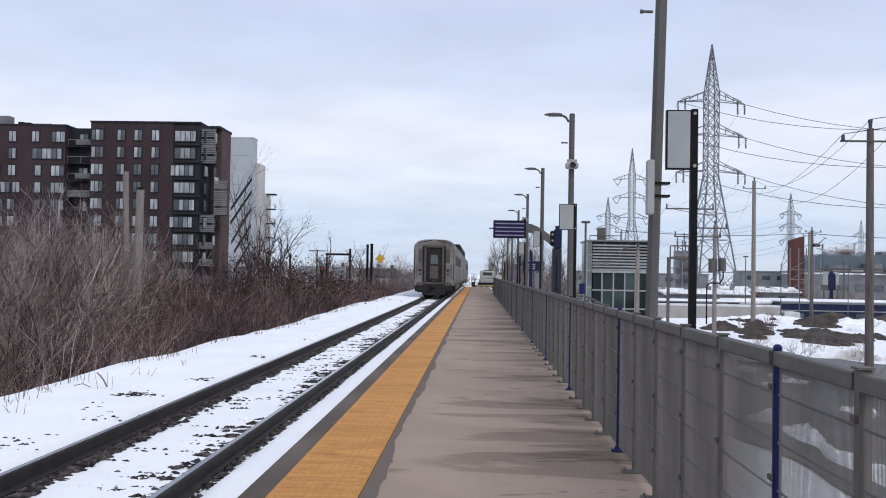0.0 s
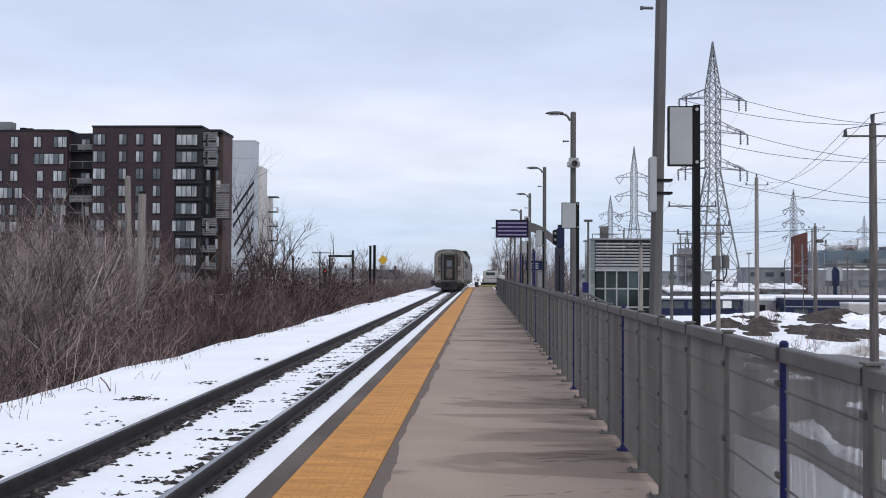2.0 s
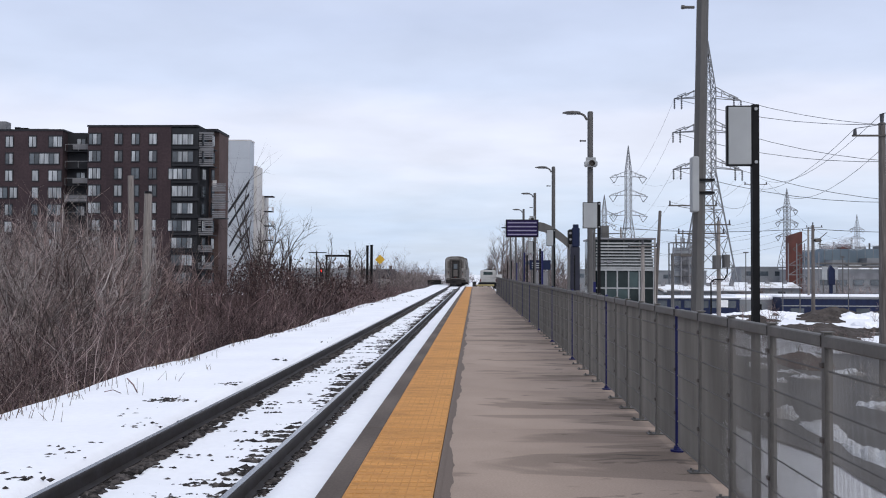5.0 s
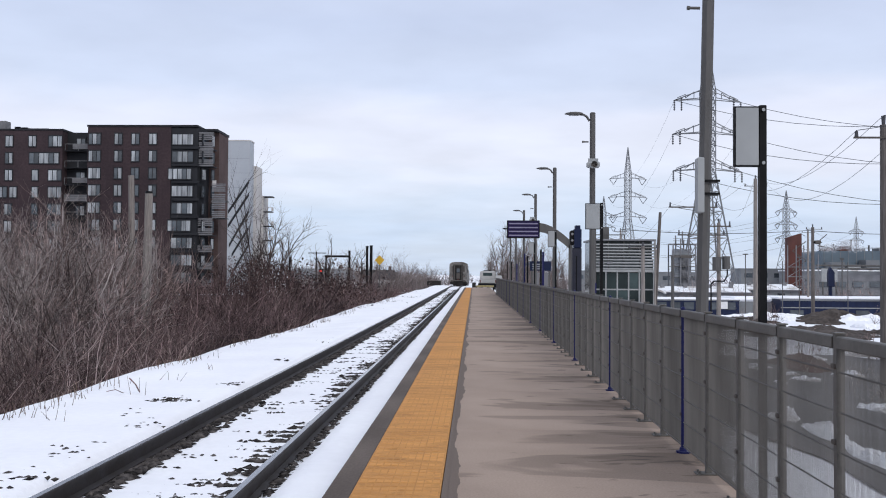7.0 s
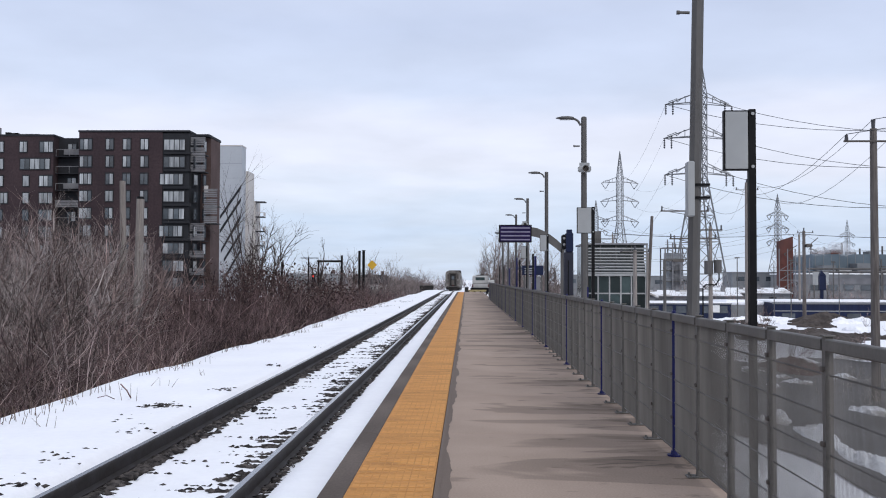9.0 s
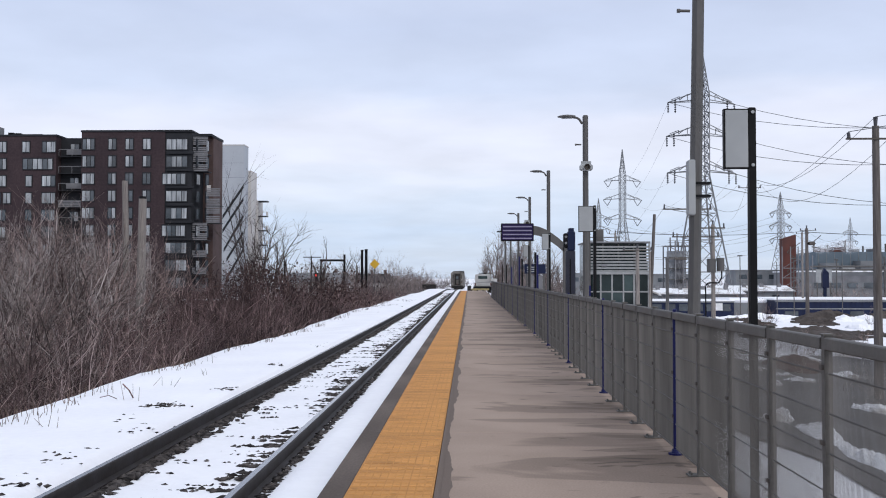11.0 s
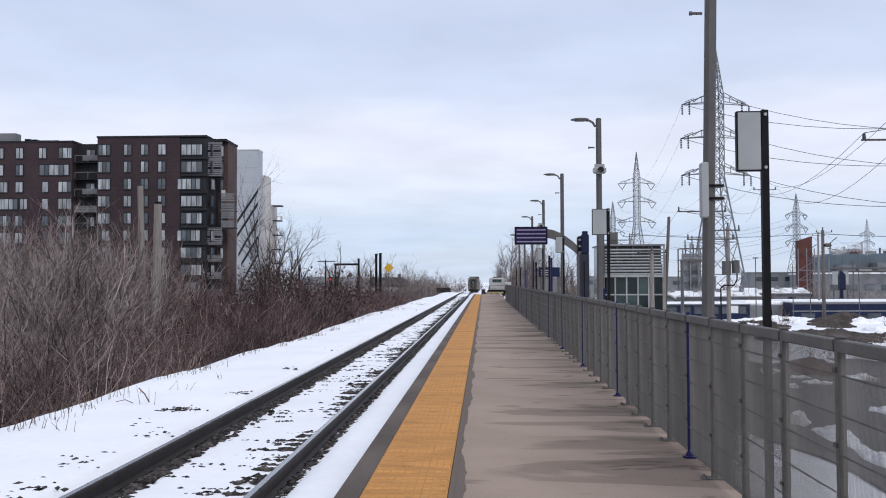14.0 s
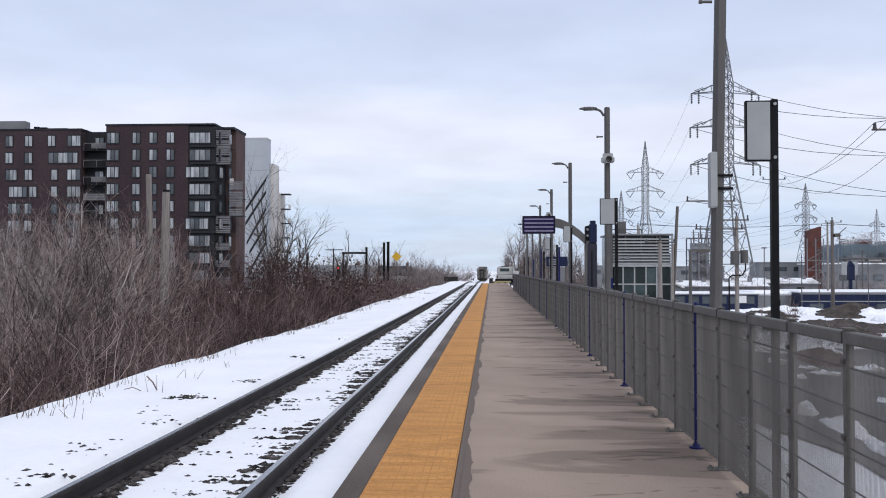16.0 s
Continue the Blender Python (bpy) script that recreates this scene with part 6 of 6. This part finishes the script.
def cable_thing(name, label, spans, r):
    """Sagging wires as one thing; spans are (start, end, sag)."""
    c = thing(name, label, "cable")
    for a, b, sag in spans:
        a, b = Vector(a), Vector(b)
        pts = [a.lerp(b, k / 14) - Vector((0, 0, 4 * sag * (k / 14) * (1 - k / 14))) for k in range(15)]
        side = (b - a).cross(Vector((0, 0, 1))).normalized() * r
        ring = [side, Vector((0, 0, r)), -side, Vector((0, 0, -r))]
        vs = [tuple(p + o) for p in pts for o in ring]
        fs = [(4 * k + j, 4 * k + (j + 1) % 4, 4 * k + 4 + (j + 1) % 4, 4 * k + 4 + j) for k in range(14) for j in range(4)]
        part("wire", Mb().add(vs, fs), CABLE, c)


# span end and sag shaped to fit the camera's view, no pylon there
SPAN_END = [v + Vector((77, -36, -2)) for v in P1T]
cable_thing("power_line", "sagging high voltage wires from the pylon, ending in mid air", [(a, b, 7.4) for a, b in zip(P1T[:6], SPAN_END)], 0.055)
cable_thing("power_line", "sagging high voltage wires to the far pylon", [(a, b, 7.0) for a, b in zip(P1T[:6], P2T)], 0.022)
cable_thing("power_line", "far sagging wires behind the plant", [(a, b, 8.0) for a, b in zip(P3T[:6], P4T)] + [(a, b, 8.0) for a, b in zip(P3T[:6], P5T)], 0.05)
cable_thing("service_wires", "sagging service wires between wooden poles",
            [((11.2, 28.9, 6.08), (22.5, 79.9, 9.5), 1.2), ((12.07, 29.0, 6.56), (23.45, 80, 10.1), 1.3), ((12.65, 28.9, 6.08), (24.4, 79.9, 9.5), 1.8),
             ((11.2, 28.9, 6.08), (14.0, -6, 6.6), 0.9), ((12.07, 29.0, 6.56), (14.8, -6, 6.8), 0.9), ((12.65, 28.9, 6.08), (15.6, -6, 6.6), 0.9),
             ((22.5, 79.9, 9.5), (12.9, 64.0, 6.5), 0.9), ((24.4, 79.9, 9.5), (16.0, 64.0, 6.5), 1.2), ((23.45, 80, 10.1), (33.0, 120, 9.0), 0.8),
             ((12.9, 63.9, 6.5), (9.0, 56.0, 3.5), 0.3)], 0.011)
for x in (20.0, 46.0, 72.0):
    utility_pole(x, 131, 7.9, 0.14, ((7.7, 0.9, 0.0),), "slim wooden utility pole behind the depot")
cable_thing("street_wires", "thin level wires strung between poles behind the yard", [((a, 130.9 + d, 8.0), (a + 26, 130.9 + d, 8.0), 0.5) for a in (20.0, 46.0) for d in (0.0, 0.4)], 0.03)


def navy_building():
    b = thing("navy_depot", "long low navy blue depot with snow on its roof", "building", 0, 128, 0)
    G = gz(40, 128)
    part("wall", Mb().box(41.3, 60, 0, 12, G, -1.55), NAVY, b)
    part("wall", Mb().box(24.0, 36.2, 2, 12, G, -1.75), NAVY, b)
    part("link_wall", Mb().box(36.2, 41.3, 4, 12, G, -2.0), GREYWALL, b)
    part("doorway", Mb().box(38.7, 39.8, 3.9, 4.02, G, -2.6), BLACK, b)
    part("roof_snow", Mb().box(41.2, 60, 0.6, 12.2, -1.55, -1.3, bev=0.08), SNOW, b)
    part("roof_snow", Mb().box(23.9, 36.3, 1.9, 12.2, -1.75, -1.62, bev=0.04), SNOW, b)
    part("roof_snow", Mb().box(36.0, 41.4, 3.8, 12.2, -2.0, -1.4, bev=0.2), SNOW, b)
    part("eave", Mb().box(41.2, 60.1, -0.12, 0.0, -1.75, -1.5), GREYWALL, b)
    part("eave", Mb().box(23.9, 36.3, 1.88, 2.0, -1.9, -1.72), GREYWALL, b)
    part("stripe", Mb().box(41.3, 60, -0.04, 0.0, -2.75, -2.62), LOUVRE, b)
    for k in range(6):
        part("window", Mb().box(24.8 + k * 1.9, 26.2 + k * 1.9, 1.93, 2.01, -3.1, -2.1), GLASS, b)
    # plain white panel without glow
    part("lit_window", Mb().box(33.4, 34.6, 1.92, 2.0, -3.0, -2.0), WHITE, b)
    for k in range(4):
        part("window", Mb().box(42.5 + k * 4.4, 44.3 + k * 4.4, -0.06, 0.01, -3.7, -3.0), GLASS, b)


navy_building()


def snow_roof_house(x0, x1, y, ridge, eave, label):
    b = thing("warehouse", label, "building", 0, y, 0, "snowy warehouses")
    G = gz((x0 + x1) / 2, y)
    part("wall", Mb().box(x0, x1, 0, 9, G, eave), GREYWALL, b)
    xm = (x0 + x1) / 2
    if x1 - x0 > 11:        # ridge along the yard
        part("roof", Mb().add([(x0 - 0.4, -0.4, eave), (x1 + 0.4, -0.4, eave), (x1 + 0.4, 9.4, eave), (x0 - 0.4, 9.4, eave), (x0 - 0.4, 4.5, ridge), (x1 + 0.4, 4.5, ridge)],
                              [(0, 1, 5, 4), (3, 4, 5, 2), (0, 4, 3), (1, 2, 5), (3, 2, 1, 0)]), DIRTY_SNOW, b)
        part("gutter", Mb().box(x0 - 0.4, x1 + 0.4, -0.5, -0.4, eave - 0.14, eave + 0.02), BALC, b)
        for k in range(4):
            xv = x0 + 1.5 + k * (x1 - x0) / 4
            part("roof_vent", Mb().box(xv, xv + 0.6, 3.2, 3.8, eave + 0.4, ridge + 0.35), BALC, b)
    else:
        part("gable", Mb().add([(x0, 0, eave), (x1, 0, eave), (xm, 0, ridge - 0.1), (x0, 0.3, eave), (x1, 0.3, eave), (xm, 0.3, ridge - 0.1)],
                               [(0, 1, 2), (5, 4, 3), (0, 3, 4, 1), (1, 4, 5, 2), (2, 5, 3, 0)]), GREYWALL, b)
        for s in (-1, 1):
            xe = xm + s * ((x1 - x0) / 2 + 0.4)
            part("roof_slope", Mb().add([(xe, -0.4, eave - 0.1), (xm, -0.4, ridge), (xm, 9.4, ridge), (xe, 9.4, eave - 0.1), (xe, -0.4, eave + 0.15), (xm, -0.4, ridge + 0.25), (xm, 9.4, ridge + 0.25), (xe, 9.4, eave + 0.15)],
                                        [(0, 1, 2, 3), (7, 6, 5, 4), (0, 4, 5, 1), (1, 5, 6, 2), (2, 6, 7, 3), (3, 7, 4, 0)]), DIRTY_SNOW, b)
    for k in range(3):
        part("window", Mb().box(x0 + 1 + k * (x1 - x0) / 3.2, x0 + 2.2 + k * (x1 - x0) / 3.2, -0.05, 0.02, eave - 1.6, eave - 0.6), GLASS, b)


snow_roof_house(29, 44, 152, -0.2, -1.1, "low grey warehouse with a snowy gabled roof")
snow_roof_house(42, 54, 158, 0.2, -0.7, "small grey warehouse under thick roof snow")
snow_roof_house(20, 29, 146, 0.6, -1.2, "grey shed with a snowy gabled roof")


def process_tower():
    s = thing("process_tower", "grey brown open steel process tower with braced floors", "tower", 39.0, 178, gz(40, 178))
    H = 7.6 - gz(40, 178)
    W = 2.1
    part("core", Mb().box(-1.6, 1.5, -0.6, 1.5, 0, H - 1.0), PALE, s)
    part("vessel", Mb().rod((0.2, -0.9, 0.4), (0.2, -0.9, H - 2.2), 0.8, 0.8, 14), BALC, s)
    for x in (-W, -0.7, 0.8, W):
        for y in (-W, W):
            part("column", Mb().box(x - 0.11, x + 0.11, y - 0.11, y + 0.11, -0.2, H + (0.9 if abs(x) < 1 else 0)), BALC, s)
    n = 6
    for k in range(1, n + 1):
        z = H * k / n
        part("floor_deck", Mb().box(-W - 0.1, W + 0.1, -W - 0.1, W + 0.1, z - 0.14, z), GALV, s)
        part("guard_rail", Mb().box(-W, W, -W - 0.05, -W + 0.02, z + 0.5, z + 0.57).box(-W, W, -W - 0.05, -W + 0.02, z + 0.95, z + 1.02), BALC, s)
        sg = 1 if k % 2 else -1
        part("brace", Mb().rod((-W * sg, -W, z - H / n), (W * sg, -W, z - 0.1), 0.07, n=5), BALC, s)
    for x, h in ((-1.2, 1.6), (0.1, 2.4), (1.4, 1.2)):
        part("vent_pipe", Mb().rod((x, 0, H), (x, 0, H + h), 0.13, n=8), BALC, s)


process_tower()


def plant():
    b = thing("industrial_plant", "blue grey industrial plant with white lower halls", "building", 0, 230, 0)
    G = gz(90, 230)
    part("hall", Mb().box(84.5, 112, 0, 20, 3.4, 7.9), BLUEGREY, b)
    part("lower_hall", Mb().box(80, 118, -6, 18, G, 2.9), GREYWALL, b)
    part("band", Mb().box(80, 118, -6.15, -6.0, 0.6, 2.0), BALC, b)
    part("band", Mb().box(80, 118, -6.15, -6.0, -2.8, -1.4), BALC, b)
    part("roof", Mb().box(79.8, 118.2, -6.2, 18.2, 2.9, 3.25), DIRTY_SNOW, b)
    for x, w, h in ((87, 1.8, 0.9), (90.5, 2.6, 1.3), (95.5, 1.2, 0.7), (100, 1.6, 0.9)):
        part("roof_unit", Mb().box(x, x + w, 4, 8, 7.9, 7.9 + h), REDTOWER if x < 94 else GREYWALL, b)
    for k in range(9):
        part("window", Mb().box(81.5 + k * 4, 84 + k * 4, -6.2, -6.1, -0.9, 0.3), GLASS, b)
    for x, z0, z1, m_ in ((85.2, 3.4, 5.1, GREYWALL), (89.0, 3.4, 4.5, LOUVRE), (93.4, 3.4, 5.6, GREYWALL), (99.0, 3.4, 4.4, BALC), (103.5, 3.4, 5.0, LOUVRE)):
        part("annexe", Mb().box(x, x + 3.1, -4.5, 0, z0, z1), m_, b)
    for k in range(14):
        part("cladding_rib", Mb().box(85 + k * 1.95, 85.12 + k * 1.95, -0.08, 0.0, 3.4, 7.9), GREYWALL, b)
    for x, h in ((86.2, 2.6), (89.6, 1.9), (94.0, 3.0), (98.4, 1.6), (104, 2.2)):
        part("stack", Mb().rod((x, 6, 7.9), (x, 6, 7.9 + h), 0.22, n=10), GALV, b)
    part("roof_rail", Mb().box(84.5, 112, 0.1, 0.16, 8.5, 8.56).box(84.5, 112, 0.1, 0.16, 8.8, 8.86), BALC, b)
    part("pipe_run", Mb().rod((80, -8.6, 4.2), (110, -8.6, 4.2), 0.25, n=8).rod((80, -8.9, 3.5), (110, -8.9, 3.5), 0.16, n=8), GALV, b)
    for x in (97, 101.5, 106):
        part("ladder", Mb().box(x + 1.2, x + 1.7, -6.4, -6.2, G, 3.4), GALV, b)
        part("pipe_frame", Mb().box(x, x + 0.3, -9, -8.7, G, 6.5).box(x - 2, x + 3.0, -9, -8.7, 4.6, 4.9), GALV, b)


plant()


def far_hall(x0, x1, y, top, m, label):
    b = thing("far_hall", label, "building", 0, y, 0, "far halls")
    G = gz((x0 + x1) / 2, y)
    part("wall", Mb().box(x0, x1, 0, 10, G, top), m, b)
    part("parapet", Mb().box(x0 - 0.2, x1 + 0.2, -0.2, 10.2, top, top + 0.3), GREYWALL, b)
    for k in range(int((x1 - x0) / 4)):
        part("window", Mb().box(x0 + 1 + k * 4, x0 + 3.2 + k * 4, -0.06, 0.01, top - 2.2, top - 1.0), GLASS, b)


# halls added to fill the hazy horizon band, haze put into their grey
far_hall(72, 86, 255, 3.4, GREYWALL, "long plain haze-grey hall behind the yard")
far_hall(28, 46, 270, 2.6, GREYWALL, "long low haze-grey hall behind the pylon")
far_hall(48, 70, 285, 2.4, GREYWALL, "low haze-grey hall beyond the warehouses")


def red_tower():
    t = thing("red_tower", "rust red steel tower with a slanted top", "tower", 72.5, 215, gz(73.4, 215))
    g = gz(73.4, 215)
    h0, h1 = 10.4 - g, 11.4 - g
    part("shaft", Mb().add([(-1.5, -1, 0), (1.6, -1, 0), (1.6, 1, 0), (-1.5, 1, 0), (-1.5, -1, h0), (1.6, -1, h1), (1.6, 1, h1), (-1.5, 1, h0)],
                           [(3, 2, 1, 0), (4, 5, 6, 7), (0, 1, 5, 4), (1, 2, 6, 5), (2, 3, 7, 6), (3, 0, 4, 7)]), REDTOWER, t)
    for k in range(6):
        sg = 1 if k % 2 else -1
        part("stair_flight", Mb().rod((-1.5 * sg + 0.9, -1.5, 1.6 + k * 2.2), (1.5 * sg + 0.9, -1.5, 3.7 + k * 2.2), 0.09, n=5), TRAINTRIM, t)
        part("rib", Mb().box(-1.56, 1.66, -1.07, -1.0, 1.5 + k * 2.2, 1.7 + k * 2.2), REDTOWER, t)

    frame_ = Mb()
    for x in (-2.2, -0.3, 1.4, 3.2, 4.6):
        frame_.box(x - 0.09, x + 0.09, -3.0, -2.8, 0, 8.6 - g if x < 2 else 6.6 - g)
    for z in (2.2, 4.4, 6.6, 8.8):
        frame_.box(-2.2, 4.6, -3.05, -2.95, z, z + 0.16)
        frame_.rod((-2.2, -2.9, z), (1.4, -2.9, z + 2.2), 0.07, n=4).rod((4.6, -2.9, z), (1.4, -2.9, z + 2.2), 0.07, n=4)
    part("service_frame", frame_, BALC, t, "grey braced steel service frame")


red_tower()
bs = thing("blue_sign", "dark blue roadside pylon sign with a white panel", "sign", 53.6, 143, gz(53.6, 143))
g_ = gz(53.6, 143)
part("post", Mb().box(-0.22, 0.22, -0.2, 0.2, 0, 0.2 - g_), NAVY, bs)
part("sign_head", Mb().box(-0.4, 0.55, -0.3, 0.3, 0.0 - g_, 2.3 - g_, bev=0.08), NAVY, bs)
part("pointed_top", Mb().add([(-0.4, -0.3, 2.3 - g_), (0.55, -0.3, 2.3 - g_), (0.55, 0.3, 2.3 - g_), (-0.4, 0.3, 2.3 - g_), (-0.1, -0.3, 3.0 - g_), (-0.1, 0.3, 3.0 - g_)], [(0, 1, 4), (2, 3, 5), (1, 2, 5, 4), (3, 0, 4, 5), (3, 2, 1, 0)]), NAVY, bs)
wp = thing("white_hoarding", "white blank hoarding behind the blue sign", "hoarding", 55.9, 150, gz(55.9, 150))
part("board", Mb().box(-1.0, 1.5, 0, 0.15, 5.8, 7.9), SIGNGREY, wp)
part("leg", Mb().box(-0.9, -0.7, 0.02, 0.14, 0, 5.8), GALV, wp)
part("leg", Mb().box(1.2, 1.4, 0.02, 0.14, 0, 5.8), GALV, wp)


# steam over the plant in a few soft rigid puffs
def steam():
    r = random.Random(12)
    puff = []
    s = thing("steam", "white steam drifting from the plant roof", "steam", 78, 222, 9.0)
    for k in range(16):
        m = bmesh.new()
        bmesh.ops.create_icosphere(m, subdivisions=2, radius=1.0)
        for v in m.verts:
            v.co *= 1 + 0.35 * noise.noise(v.co * 1.6 + Vector((k, 0, 0)))
        me = bpy.data.meshes.new("puff")
        m.to_mesh(me)
        m.free()
        me.polygons.foreach_set("use_smooth", [True] * len(me.polygons))
        me.materials.append(STEAM)
        o = new("puff", me)
        o.parent = s
        q = k / 16
        o.matrix_basis = Matrix.LocRotScale((q * 13 + r.gauss(0, 0.6) - 1, r.gauss(0, 0.8), q * 2.2 + r.gauss(0, 0.5) - 1.5), None, (1.0 + q * 1.1, 1.0, 0.6 + 0.5 * q))


STEAM.node_tree.nodes["Principled BSDF"].inputs["Alpha"].default_value = 0.13
steam()

spots = []
rs = random.Random(99)
for k in range(90):                # woods behind the plant
    yy = rs.uniform(330, 620)
    x = rs.uniform(60, 340)
    spots.append((rs.randrange(3), x, yy, gz(x, yy) - 0.2, rs.uniform(1.5, 2.6), rs.uniform(0, 6.28)))
thicket("far_woods", fat, spots, FARBARK, "distant leafless grey woods behind the plant", "woods")
spots = []
for k in range(70):                 # scrub between yard and plant
    yy = rs.uniform(140, 212)
    x = yy * rs.uniform(0.17, 0.46)
    spots.append((rs.randrange(3), x, yy, gz(x, yy), rs.uniform(0.9, 1.7), rs.uniform(0, 6.28)))
for x, yy, s in ((20.5, 66, 0.55), (21.5, 69, 0.5), (19.0, 68, 0.5), (30, 72, 0.4), (27, 60, 0.35), (16, 46, 0.4), (18, 44, 0.35)):
    spots.append((rs.randrange(3), x, yy, gz(x, yy), s, rs.uniform(0, 6.28)))
for k in range(34):                 # weeds on the snow past the yard
    yy = rs.uniform(44.5, 56)
    x = yy * rs.uniform(0.27, 0.42)
    spots.append((rs.randrange(3), x, yy, gz(x, yy), rs.uniform(0.12, 0.26), rs.uniform(0, 6.28)))
thicket("scrub", far_, spots, TWIG, "leafless brown scrub around the yard", "shrubs")


# pale dry weeds at the back of the asphalt yard
spots = []
for k in range(26):
    x, yy = rs.uniform(11.2, 15.5), rs.uniform(26.5, 37)
    spots.append((rs.randrange(6), x, yy, gz(x, yy), rs.uniform(0.45, 0.95), rs.uniform(0, 6.28)))
thicket("weeds", low, spots, PALEWEED, "pale dry weeds and saplings at the back of the yard", "weeds")


# ---- passing semi-trailer on the road ----
def semi_trailer():
    v = thing("semi_trailer", "long light grey semi-trailer passing on the road", "truck", 19, 105.4, gz(40, 105) + 0.05)
    part("box", Mb().box(0, 13.4, -1.28, 1.28, 1.15, 3.42, bev=0.05), TRAILER, v)
    part("top_rail", Mb().box(-0.02, 13.42, -1.31, 1.31, 3.36, 3.56, bev=0.02), WHITE, v)
    part("chassis", Mb().box(0.2, 13.2, -0.5, 0.5, 0.8, 1.15), TRAINDARK, v)
    cab = part("cab", Mb().box(13.9, 15.6, -1.2, 1.2, 0.7, 2.9, bev=0.15).box(15.5, 17.0, -1.0, 1.0, 0.7, 1.8, bev=0.12), CAR, v)
    part("windscreen", Mb().box(15.55, 15.62, -1.0, 1.0, 1.9, 2.7), BLACK, cab)
    for x in (1.6, 2.9, 12.0, 14.3, 16.2):
        for s in (-1, 1):
            part("wheel", Mb().rod((x, s * 1.05 - 0.14, 0.5), (x, s * 1.05 + 0.14, 0.5), 0.5, n=16), BLACK, v)
    return v


SEMI = semi_trailer()


# ---- what moves ----
def motions():
    for car, back in TRAIN_CARS:
        rows = []
        for k in range(17):
            y = train_y(float(k)) + back
            rows.append((float(k), pose(TRACK, y, RAIL_Z + float(drop(y + 8)))))
        walk(car, rows)
    z = SEMI.location.z
    walk(SEMI, [(0.0, pose(20.1, 105.4, z)), (8.0, pose(20.1 + 81.6, 105.4, z)), (16.0, pose(20.1 + 163.2, 105.4, z))])


motions()
